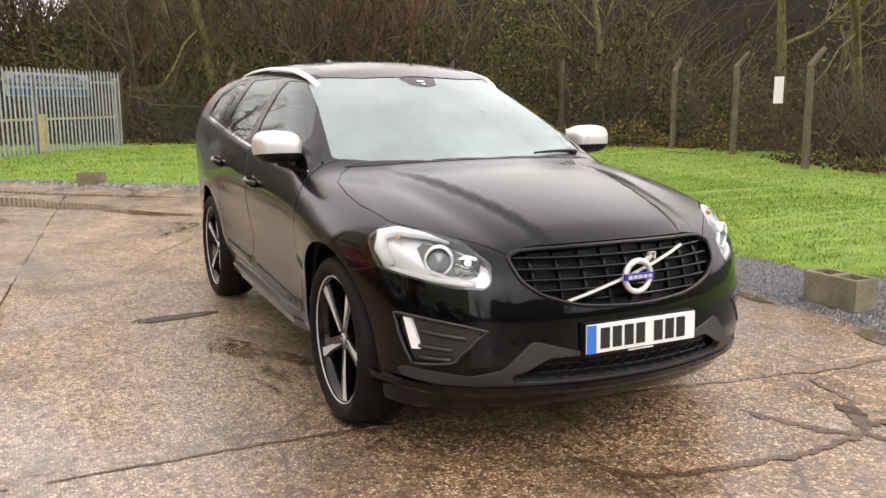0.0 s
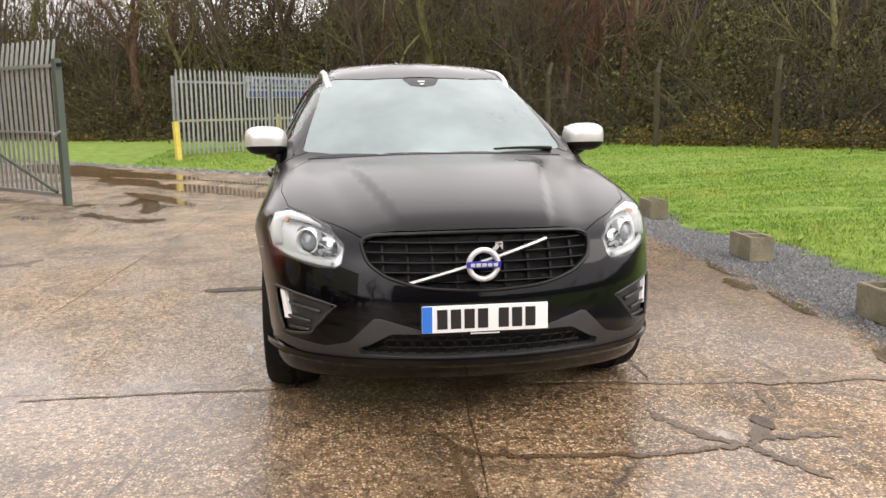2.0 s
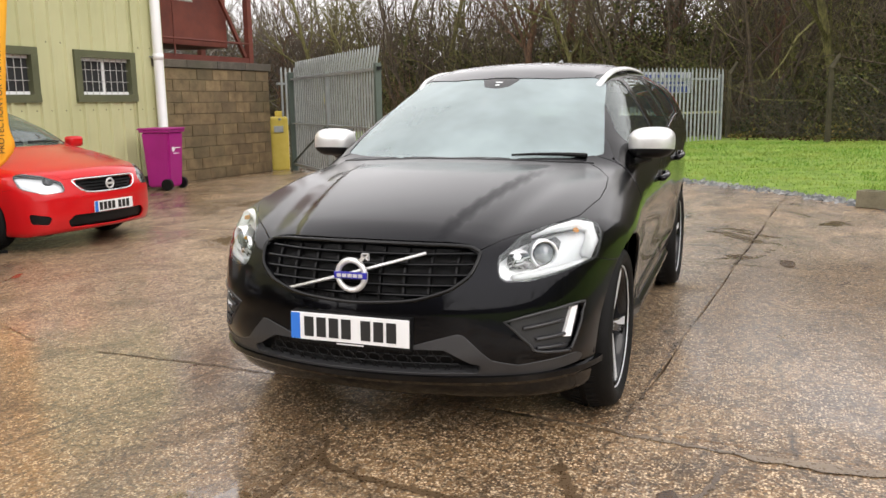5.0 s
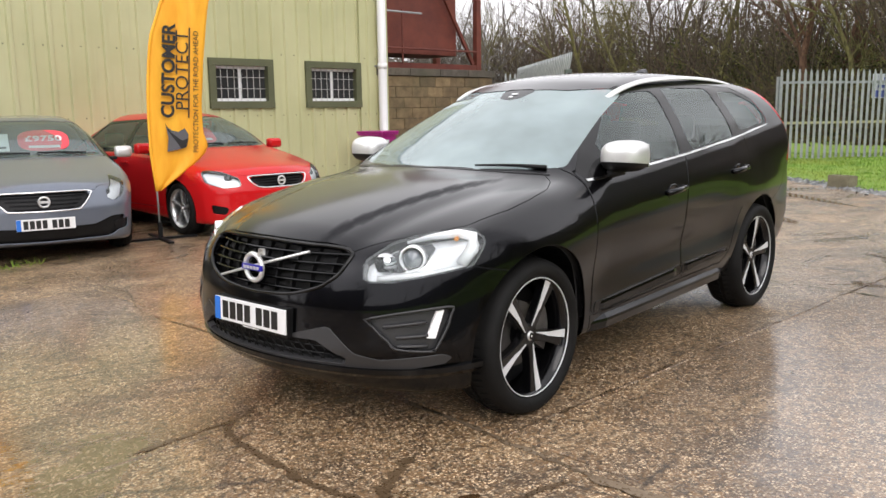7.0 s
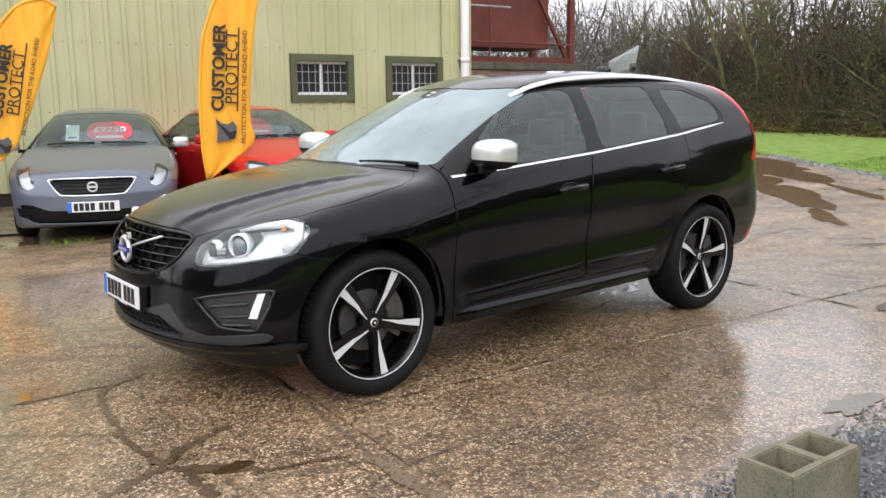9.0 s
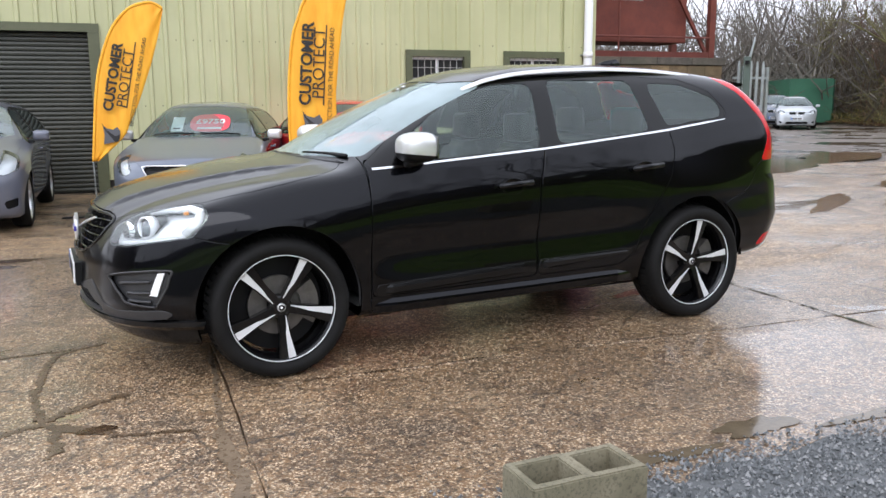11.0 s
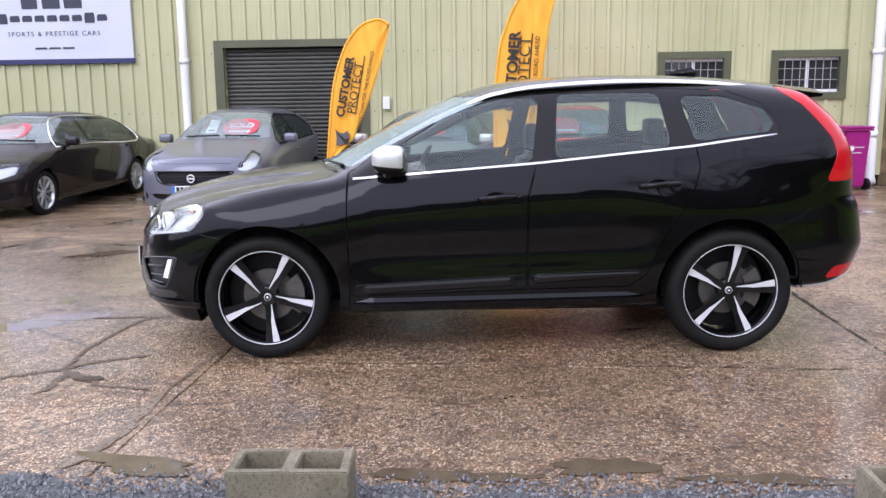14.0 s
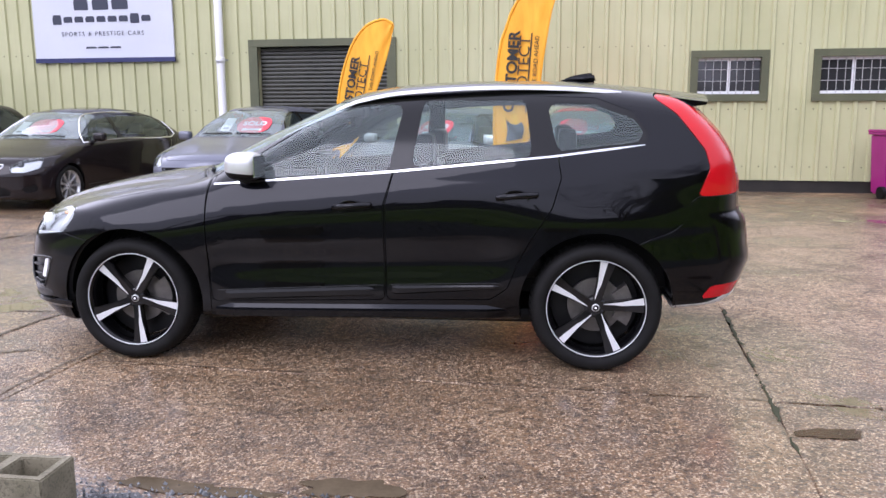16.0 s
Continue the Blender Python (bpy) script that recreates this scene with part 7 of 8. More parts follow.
def other_car(label, spec, paint, plate, heading, plate_z, card=None, spokes=7, step=0.04, mirror_mat=None, chrome=False):
    """A parked car, placed by its front plate and heading."""
    a = math.radians(heading)
    f = spec["f"]
    car = thing("car", pose(plate[0] - (f + 0.01) * math.cos(a), plate[1] - (f + 0.01) * math.sin(a), 0, 0, 0, heading), label, "car", "cars for sale by the unit")
    fld = body_field(spec)
    spec["side_parts"] = [("tail_light", [(-spec["r"] - 0.1, 0.95), (-spec["r"] + 0.28, 0.92), (-spec["r"] + 0.20, 0.75), (-spec["r"] - 0.1, 0.72)], RED_LENS, "red tail light", 0.0)]
    _, made_ = make_body(car, spec, paint, step)
    for ax in spec["axles"]:
        for sgn in (1, -1):
            make_wheel(car, (ax, sgn * (spec["w"] - 0.125), spec["tyre"]), sgn, spec["tyre"], spec["tyre"] * 0.735, spokes, 20, "silver", 0.205)
    x_front = lambda y, z: next(x for x in np.arange(f + 0.1, f - 0.8, -0.004) if fld(np.array([x]), np.array([y]), np.array([z]))[0] < 0)
    x_plate = x_front(0.0, plate_z)
    make_plate(car, pose(x_plate + 0.012, 0, plate_z, 0, 0, 90))
    for sgn in (1, -1):
        lamp = made_.get(("lamp", sgn))
        if lamp is not None:
            y, z = 0.60, spec["nh"] - 0.05
            x = x_front(y, z)
            part("projector", lathe(bmesh.new(), [(-0.05, 0.05), (-0.02, 0.045), (-0.005, 0.025), (0.0, 0.0)], pose(x - 0.02, sgn * y, z, 0, 0, -90 + 25 * sgn), 14), LAMP_DARK, lamp, smooth=True)
        xm, zm = spec["xc"] - 0.42, spec["belt0"] + 0.09
        m = part("mirror", boxes((xm - 0.06, xm + 0.07, min(sgn * (spec["w"] - 0.02), sgn * (spec["w"] + 0.17)), max(sgn * (spec["w"] - 0.02), sgn * (spec["w"] + 0.17)), zm - 0.065, zm + 0.065), bevel=0.04), mirror_mat or paint, car, "door mirror", smooth=True)
        part("mirror_arm", boxes((xm - 0.02, xm + 0.05, min(sgn * (spec["w"] - 0.10), sgn * spec["w"]), max(sgn * (spec["w"] - 0.10), sgn * spec["w"]), zm - 0.09, zm - 0.05), bevel=0.01), BLACK_PLASTIC, m)
        for k, xh in enumerate((spec["xc"] - 1.08, -spec["axles"][0] + 0.28)):
            zh = (spec["belt0"] if k == 0 else spec["belt1"] - 0.02) - 0.10
            part("door_handle", boxes((xh - 0.10, xh + 0.10, min(sgn * (spec["w"] - 0.03), sgn * (spec["w"] + 0.025)), max(sgn * (spec["w"] - 0.03), sgn * (spec["w"] + 0.025)), zh - 0.015, zh + 0.015), bevel=0.008), paint, car)
    if chrome:
        for sgn in (1, -1):
            line = [p for p in smooth_line(spec["dlo"] + [spec["dlo"][0]], 3)[:-1]]
            pts = [(float(px), sgn * next(y for y in np.arange(1.1, 0.2, -0.004) if fld(np.array([px]), np.array([y]), np.array([pz]))[0] < 0), float(pz)) for px, pz in line]
            part("window_trim", tube(bmesh.new(), pts, 0.017, 5, closed=True), CHROME, car, "chrome line round the windows", smooth=True)
    # grille bars
    gp = spec["front_parts"][0][1]
    z0, z1 = min(p[1] for p in gp), max(p[1] for p in gp)
    for k in range(4):
        z = z0 + (z1 - z0) * (k + 0.7) / 4.6
        wv = max(p[0] for p in gp) * (0.55 + 0.42 * (z - z0) / (z1 - z0))
        pts = [(x_front(float(y), z) - 0.012, float(y), z) for y in np.linspace(-wv, wv, 9)]
        part("grille_slat", tube(bmesh.new(), pts, 0.006, 5), TRIM_BLACK, car)
    lp = smooth_line(frontal(gp) + [gp[0]], 3)[:-1]
    part("grille_frame", tube(bmesh.new(), [(x_front(float(p), float(q)) + 0.002, float(p), float(q)) for p, q in lp], 0.010, 5, closed=True), spec.get("frame_mat", CHROME), car, smooth=True)
    zb = (z0 + z1) / 2 if z1 - z0 > 0.1 else z1 + 0.02
    xb = x_front(0.0, zb)
    ring_ = tube(bmesh.new(), [(xb + 0.01, 0.048 * math.cos(t), zb + 0.048 * math.sin(t)) for t in (2 * math.pi * k / 20 for k in range(20))], 0.010, 6, closed=True)
    bd = part("badge", ring_, SATIN, car, smooth=True)
    part("badge_bar", boxes((xb + 0.005, xb + 0.016, -0.045, 0.045, zb - 0.012, zb + 0.012)), SATIN, bd)
    # cabin
    part("dashboard", boxes((spec["xc"] - 0.75, spec["xc"] - 0.35, -spec["w"] + 0.25, spec["w"] - 0.25, spec["cowl"] - 0.28, spec["cowl"] - 0.06), bevel=0.05), CABIN, car)
    for y in (0.36, -0.36):
        seat(car, spec["xc"] - 1.35, y, 0.25)
    seat(car, spec["xc"] - 2.15, 0.0, 0.27, 1.2)
    part("underbody", boxes((-spec["r"] + 0.35, f - 0.4, -spec["w"] + 0.3, spec["w"] - 0.3, 0.14, 0.24)), BLACK_PLASTIC, car)
    # wipers
    for ya, yb in ((0.55, 0.05), (-0.02, -0.55)):
        pts = []
        for y in np.linspace(ya, yb, 6):
            x = spec["xc"] - 0.10 - 0.34 * y * y
            z = next(z for z in np.arange(1.3, 0.6, -0.004) if fld(np.array([x]), np.array([y]), np.array([z]))[0] < 0)
            pts.append((x, float(y), z + 0.014))
        part("wiper", tube(bmesh.new(), pts, 0.009, 5), BLACK_PLASTIC, car)
    if card:
        text, y, wcard = card
        for k, (yy, ww, hh, mat, words) in enumerate(((y, wcard * 1.3, 0.42, PINK_CARD, text), (y - 0.42, 0.15, 0.34, PAPER, ""))):
            x = spec["xc"] - 0.36
            z = next(z for z in np.arange(1.5, 0.6, -0.004) if fld(np.array([x]), np.array([yy]), np.array([z]))[0] < 0)
            slope = math.degrees(math.atan2(0.22, 0.36))
            m = pose(x - 0.012, yy, z - 0.022, 90 - (90 - slope) + 0, 0, 90)
            c = part("price_card" if k == 0 else "notice", (boxes((-ww / 2, ww / 2, -hh / 2, hh / 2, -0.002, 0.002)) if k else oval(ww, hh, 0.004)), mat, car, "red price card on the windscreen" if k == 0 else "white paper notice")
            c.matrix_local = m
            if words:
                letters(words, 0.15, PAPER, c, pose(0, 0.03, 0.003), bold=0.003)
            part("text_bar", boxes((-ww * 0.3, ww * 0.3, -hh * 0.36, -hh * 0.25, 0.0021, 0.004)), PAPER if k == 0 else PLATE_INK, c)
    return car


RED_PAINT = car_paint("red_car_paint", (0.52, 0.010, 0.012), 0.3, 0.0, 0.05)
GREY_PAINT = car_paint("grey_car_paint", (0.120, 0.135, 0.165), 0.3, 0.4, 0.4)
BLUE_GREY = car_paint("blue_grey_car_paint", (0.120, 0.126, 0.155), 0.3, 0.3, 0.3)
BROWN_PAINT = car_paint("dark_brown_car_paint", (0.010, 0.0068, 0.0072), 0.3, 0.0, 0.1)
other_car("bright red hatchback saloon for sale beside the unit", car_spec(4.57, 1.77, 1.46, 2.578, 0.92, 0.74, 1.00, 0.93, 1.00, "saloon"), RED_PAINT, (-1.70, -4.87), 87, 0.42, ("", -0.2, 0.30), 5)
other_car("grey hatchback with a red price card in its windscreen", car_spec(4.37, 1.80, 1.44, 2.647, 0.90, 0.72, 0.98, 0.92, 1.03, "hatch", grille=[(0, 0.700), (0.40, 0.695), (0.43, 0.66), (0.34, 0.545), (0.28, 0.525), (0, 0.52)], lamp=[(0.60, 0.60), (0.64, 0.68), (0.85, 0.77), (1.06, 0.83), (1.06, 0.76), (0.88, 0.62), (0.70, 0.575)], intake=[(0, 0.36), (0.45, 0.365), (0.62, 0.43), (0.76, 0.43), (0.74, 0.30), (0.60, 0.22), (0, 0.21)]), GREY_PAINT, (1.02, -5.08), 70, 0.40, ("£9750", 0.14, 0.40), 5, mirror_mat=SATIN)
other_car("blue-grey small hatchback marked sold", {**car_spec(4.02, 1.74, 1.48, 2.51, 0.83, 0.78, 1.03, 0.95, 1.08, "hatch", grille=[(0, 0.66), (0.50, 0.655), (0.52, 0.63), (0.42, 0.50), (0, 0.48)], lamp=[(0.58, 0.665), (0.62, 0.735), (0.83, 0.83), (1.10, 0.92), (1.15, 0.86), (1.0, 0.70), (0.74, 0.645)], intake=[(0, 0.36), (0.58, 0.37), (0.62, 0.34), (0.5, 0.29), (0, 0.28)]), "screen_glass": PALE_SCREEN, "frame_mat": TRIM_BLACK}, BLUE_GREY, (3.52, -5.25), 84, 0.42, ("SOLD", 0.22, 0.40), 5)
other_car("dark brown executive saloon parked by the unit", {**car_spec(4.96, 1.88, 1.46, 2.909, 0.88, 0.72, 0.99, 0.93, 0.99, "saloon"), "screen_glass": PALE_SCREEN}, BROWN_PAINT, (6.85, -5.45), 84, 0.42, ("", 0.1, 0.42), 9, chrome=True)
other_car("dark grey crossover parked beyond the gate", car_spec(4.48, 1.85, 1.64, 2.67, 0.92, 0.92, 1.14, 1.06, 1.18, "hatch", 0.39, 0.355), GREY_PAINT, (-31.2, -26.2), 42, 0.5, None, 5, 0.07)
other_car("silver estate car parked beyond the gate", car_spec(4.80, 1.86, 1.55, 2.82, 0.95, 0.85, 1.08, 1.0, 1.08, "hatch", 0.37, 0.34), car_paint("silver_car_paint", (0.40, 0.42, 0.44), 0.3, 0.4, 0.3), (-30.3, -24.0), 45, 0.5, None, 5, 0.07)
other_car("dark parked estate car at the end of the row", car_spec(4.70, 1.86, 1.60, 2.75, 0.92, 0.88, 1.10, 1.03, 1.12, "hatch", 0.37, 0.34), BROWN_PAINT, (9.9, -5.6), 84, 0.5, ("", 0.1, 0.4), 5, 0.06)


# ---- the wood ----
def branch_mesh(paths, sides=4):
    """Tapered tubes joined: paths of (points, radii) as arrays."""
    V, F, n0 = [], [], 0
    for pts, rad in paths:
        pts = np.asarray(pts, float)
        d = np.gradient(pts, axis=0)
        d /= np.maximum(np.linalg.norm(d, axis=1), 1e-9)[:, None]
        ref = np.where(np.abs(d[:, 2:3]) > 0.9, [[1.0, 0, 0]], [[0, 0, 1.0]])
        u = np.cross(d, ref)
        u /= np.maximum(np.linalg.norm(u, axis=1), 1e-9)[:, None]
        w = np.cross(d, u)
        k = sides if rad[0] > 0.03 else 3
        a = 2 * np.pi * np.arange(k) / k
        ring = pts[:, None] + (u[:, None] * np.cos(a)[None, :, None] + w[:, None] * np.sin(a)[None, :, None]) * np.asarray(rad)[:, None, None]
        V.append(ring.reshape(-1, 3))
        for i in range(len(pts) - 1):
            for j in range(k):
                F.append((n0 + i * k + j, n0 + i * k + (j + 1) % k, n0 + (i + 1) * k + (j + 1) % k, n0 + (i + 1) * k + j))
        n0 += len(pts) * k
    return np.vstack(V), F


def grow(r, start, aim, length, radius, level, out, bend=0.25):
    """One limb and, from it, thinner ones."""
    n = (6, 4, 3, 2)[level]
    p, d = np.array(start, float), np.array(aim, float)
    pts, rad = [p.copy()], [radius]
    for i in range(n):
        d = d + r.randn(3) * bend * 0.5 + np.array([0, 0, 0.06])
        d /= np.linalg.norm(d)
        p = p + d * length / n
        pts.append(p.copy())
        rad.append(radius * (1 - 0.72 * (i + 1) / n))
    out[min(level, 1)].append((pts, rad))
    if level >= 3:
        return
    count = (9, 7, 5)[level]
    for i in range(count):
        t = r.uniform(0.28 if level == 0 else 0.15, 1.0)
        k = min(int(t * n), n - 1)
        q = pts[k] + (pts[k + 1] - pts[k]) * (t * n - k)
        a, e = r.uniform(0, 6.28), r.uniform(0.35, 1.1)
        base = (pts[k + 1] - pts[k]) / np.linalg.norm(pts[k + 1] - pts[k])
        side = np.cross(base, [math.cos(a), math.sin(a), 0.3])
        side /= np.linalg.norm(side)
        nd = base * math.cos(e) + side * math.sin(e)
        grow(r, q, nd, length * r.uniform(0.40, 0.62) * (1 - 0.35 * t * (level == 0)), rad[k] * 0.55, level + 1, out, 0.35)


def leaf_quads(c, size, r):
    """Small bent leaves at centres c: vertices and faces."""
    n = len(c)
    a = r.randn(n, 3)
    a /= np.linalg.norm(a, axis=1)[:, None]
    b = np.cross(a, r.randn(n, 3))
    b /= np.linalg.norm(b, axis=1)[:, None]
    s = size * r.uniform(0.6, 1.4, n)[:, None]
    nn = np.cross(a, b)
    v = np.stack([c - a * s, c + b * s * 0.62 + nn * s * 0.2, c + a * s, c - b * s * 0.62 + nn * s * 0.2], 1).reshape(-1, 3)
    f = (np.arange(n)[:, None] * 4 + [0, 1, 2, 3]).tolist()
    return v, f


TREES = []
for i in range(7):
    r = np.random.RandomState(20 + i)
    out = ([], [])
    h = r.uniform(7.0, 9.6)
    stems = 1 if i % 3 else 3
    for s in range(stems):
        a = 6.28 * s / stems + r.rand()
        grow(r, (0.25 * math.cos(a) * (stems > 1), 0.25 * math.sin(a) * (stems > 1), -0.2), (0.18 * math.cos(a), 0.18 * math.sin(a), 1), h * (1 if stems == 1 else 0.8), 0.16 if stems == 1 else 0.09, 0, out)
    tv, tf_ = branch_mesh(out[0], 7)
    cv, cf = branch_mesh(out[1], 4)
    mat = (BARK_A, BARK_B, BARK_C)[i % 3]
    TREES.append((raw_mesh("trunk", tv, tf_, mat, True), raw_mesh("crown", cv, cf, mat), i))

# where the wood's edge runs, seen from above
# past x = -5 it is out of view, added for reflections in the car
WOOD = smooth_line([(-47, -48), (-40, -30), (-33, -18), (-27.5, -9), (-24.8, -3.2), (-21.6, 3.0), (-18.9, 7.4), (-15.6, 11.6), (-12.4, 14.4), (-8.6, 13.6), (-5, 12.8), (1, 12.7), (8, 12.4), (15, 12), (22, 6), (26, -4), (25, -16)], 12)
seg = np.r_[0, np.cumsum(np.linalg.norm(np.diff(WOOD, axis=0), axis=1))]


def along(s, depth):
    """A place by the distance along the wood's edge and the depth behind it."""
    x, y = np.interp(s, seg, WOOD[:, 0]), np.interp(s, seg, WOOD[:, 1])
    e = 0.5
    dx, dy = np.interp(s + e, seg, WOOD[:, 0]) - np.interp(s - e, seg, WOOD[:, 0]), np.interp(s + e, seg, WOOD[:, 1]) - np.interp(s - e, seg, WOOD[:, 1])
    n = np.hypot(dx, dy)
    return x - dy / n * depth, y + dx / n * depth


def base_height(x, y):
    return float(np.clip(turf_height(x, y), 0, 0.4)) if x < 8 and y > edge_y(TURF_EDGE, x) else 0.0


rt = np.random.RandomState(77)
total = seg[-1]
count = 0
s = 0.0
while s < total:
    for depth in (rt.uniform(0.8, 2.5), rt.uniform(3, 6), rt.uniform(6.5, 11)):
        x, y = along(s + rt.uniform(-0.8, 0.8), depth)
        if x > -5 and y > 5 and depth > 2.6:
            continue
        trunk, crown, i = TREES[rt.randint(7)]
        tree = thing("tree", pose(x, y, base_height(x, y), rt.uniform(-5, 5), rt.uniform(-5, 5), rt.uniform(0, 360)), ("bare brown winter tree in the wood", "bare mossy winter tree in the wood", "bare russet winter tree in the wood")[i % 3], "tree", "trees of the wood")
        k = rt.uniform(0.75, 1.15)
        # these unseen trees stay low, so that the car mirrors open sky
        if x > -5 and y > 5:
            k *= 0.35
        tree.scale = (k, k, k * rt.uniform(0.9, 1.1))
        part("trunk", trunk, None, tree)
        part("crown", crown, None, tree)
        count += 1
    s += rt.uniform(1.9, 3.0) if 20 < s < 62 else rt.uniform(3.4, 5.0)
# far trees beyond the gate, against the sky; distance haze is put into their bark colour
FAR_TREES = []
for trunk, crown, i in TREES:
    trunk, crown = trunk.copy(), crown.copy()
    trunk.materials[0] = crown.materials[0] = BARK_F
    FAR_TREES.append((trunk, crown, i))
for k in range(26):
    a = math.radians(rt.uniform(205, 262))
    d = rt.uniform(55, 85)
    trunk, crown, i = FAR_TREES[rt.randint(7)]
    tree = thing("tree", pose(5 + d * math.cos(a), 2 + d * math.sin(a), 0, 0, 0, rt.uniform(0, 360)), "distant bare winter tree against the sky", "tree", "distant trees")
    tree.scale = [rt.uniform(0.9, 1.35)] * 3
    part("trunk", trunk, None, tree)
    part("crown", crown, None, tree)

# undergrowth: arching stems, ivy and bramble in clumps
CL = []
for i in range(5):
    r = np.random.RandomState(50 + i)
    paths = []
    for k in range(52):
        a, rr = r.uniform(0, 6.28), 1.25 * r.rand() ** 0.6
        p = np.array([rr * math.cos(a), rr * math.sin(a), 0.0])
        d = np.array([0.35 * math.cos(a) + 0.3 * r.randn(), 0.35 * math.sin(a) + 0.3 * r.randn(), 1.0])
        L = r.uniform(1.0, 3.8)
        pts, rad = [p.copy()], [r.uniform(0.009, 0.027)]
        for q in range(4):
            d = d + r.randn(3) * 0.50 + np.array([0, 0, -0.10 if q > 1 else 0.05])
            p = p + d / np.linalg.norm(d) * L / 4
            pts.append(p.copy())
            rad.append(rad[0] * (1 - 0.2 * (q + 1)))
        paths.append((pts, rad))
        for q in range(1):
            k0 = r.randint(1, 4)
            d2 = r.randn(3)
            d2[2] = abs(d2[2])
            d2 /= np.linalg.norm(d2)
            l2 = r.uniform(0.3, 0.9)
            paths.append(([pts[k0], pts[k0] + d2 * l2 * 0.5, pts[k0] + d2 * l2 + r.randn(3) * 0.08], [rad[k0] * 0.6, rad[k0] * 0.45, 0.002]))
    CL.append(branch_mesh(paths, 3))


def clumps(name, places, mat, label, scale=(0.8, 1.25)):
    V, F, n0 = [], [], 0
    for x, y, z, which in places:
        v, f = CL[which % 5]
        a, k = rt.uniform(0, 6.28), rt.uniform(*scale)
        R = np.array([[math.cos(a), -math.sin(a), 0], [math.sin(a), math.cos(a), 0], [0, 0, rt.uniform(0.75, 1.15)]])
        if x > -5 and y > 5:
            k *= 0.5
        V.append(v @ R.T * k + [x, y, z])
        F.append(np.array([q if len(q) == 4 else q for q in f]) + n0)
        n0 += len(v)
    me = raw_mesh(name, np.vstack(V), np.vstack(F), mat)
    return tagged(new(name, me), label, "undergrowth", kind="stuff")


spots_a, spots_b, spots_c = [], [], []
s = 0.0
while s < total:
    for depth in (rt.uniform(0.5, 1.4), rt.uniform(1.6, 2.8), rt.uniform(3.0, 5.5)):
        x, y = along(s + rt.uniform(-0.5, 0.5), depth)
        if x > -5 and y > 5 and rt.rand() < 0.5:
            continue
        (spots_a, spots_b, spots_c)[(0, 0, 0, 2, 2, 1)[rt.randint(6)]].append((x, y, base_height(x, y) - 0.05, rt.randint(5)))
    s += 0.95 if 28 < s < 85 else 2.4
tall_a, tall_b = [], []
for k in range(85):
    x, y = along(rt.uniform(44, 70), rt.uniform(4.5, 11.5))
    (tall_a if k % 2 else tall_b).append((x, y, 0.0, rt.randint(5)))
for k in range(190):
    x, y = along(rt.uniform(6, 56), rt.uniform(5, 14))
    (tall_a if k % 2 else tall_b).append((x, y, 0.0, rt.randint(5)))
far = []
for k in range(110):
    a, d = math.radians(rt.uniform(210, 262)), rt.uniform(56, 80)
    far.append((5 + d * math.cos(a), 2 + d * math.sin(a), 0.0, rt.randint(5)))
clumps("thicket", far, BARK_F, "distant saplings beyond the gate", (2.8, 4.2))
clumps("thicket", tall_a, BARK_A, "tall brown saplings deep in the wood", (1.6, 2.6))
clumps("thicket", tall_b, BARK_B, "tall mossy saplings deep in the wood", (1.7, 2.6))
clumps("thicket", spots_a, BARK_D, "dense tangle of bare brown stems at the wood's edge")
clumps("thicket", spots_b, BARK_C, "dense tangle of russet stems at the wood's edge")
clumps("thicket", spots_c, BARK_E, "dense tangle of mossy stems at the wood's edge")


def leaf_cover(name, n, s_lo, s_hi, depth, zmax, size, mat, label, bias=1.6):
    s = rt.uniform(s_lo, s_hi, n)
    # patches along the edge
    keep = (np.sin(s * 0.9) + np.sin(s * 2.3 + 1) + np.sin(s * 0.37 + 2) + rt.randn(n) * 0.8) > -0.4
    s = s[keep]
    d = rt.uniform(*depth, len(s))
    e = 0.5
    x, y = np.interp(s, seg, WOOD[:, 0]), np.interp(s, seg, WOOD[:, 1])
    dx, dy = np.interp(s + e, seg, WOOD[:, 0]) - np.interp(s - e, seg, WOOD[:, 0]), np.interp(s + e, seg, WOOD[:, 1]) - np.interp(s - e, seg, WOOD[:, 1])
    q = np.hypot(dx, dy)
    x, y = x - dy / q * d, y + dx / q * d
    top = zmax * (0.55 + 0.45 * np.sin(s * 1.3) * np.sin(s * 0.53 + 1))
    z = 0.15 + np.abs(top) * rt.rand(len(s)) ** bias + 0.25 * np.clip(d / 3, 0, 1)
    v, f = leaf_quads(np.c_[x, y, z], size, rt)
    tagged(new(name, raw_mesh(name, v, f, mat)), label, "foliage", kind="stuff")


leaf_cover("ivy", 60000, 30, 74, (-0.5, 1.8), 3.8, 0.050, IVY, "dark green ivy leaves over the undergrowth")
leaf_cover("ivy", 40000, 30, 74, (1.2, 4.5), 6.5, 0.07, IVY, "dark ivy leaves high in the wood", 0.9)
leaf_cover("bramble", 26000, 20, 92, (-1.2, 0.6), 1.0, 0.042, BRAMBLE, "yellow-green bramble leaves at the foot of the wood")
leaf_cover("leaf_litter", 26000, 20, 92, (-1.5, 1.5), 0.12, 0.05, LITTER, "wet brown leaf litter under the trees")
at_s = lambda x, y: float(seg[np.argmin(np.hypot(WOOD[:, 0] - x, WOOD[:, 1] - y))])
leaf_cover("bramble", 8500, at_s(-18.2, 8.6), at_s(-8.6, 13.6), (-1.4, 0.2), 1.3, 0.045, RUSSET, "yellow and russet bramble leaves at the foot of the wood", 1.4)
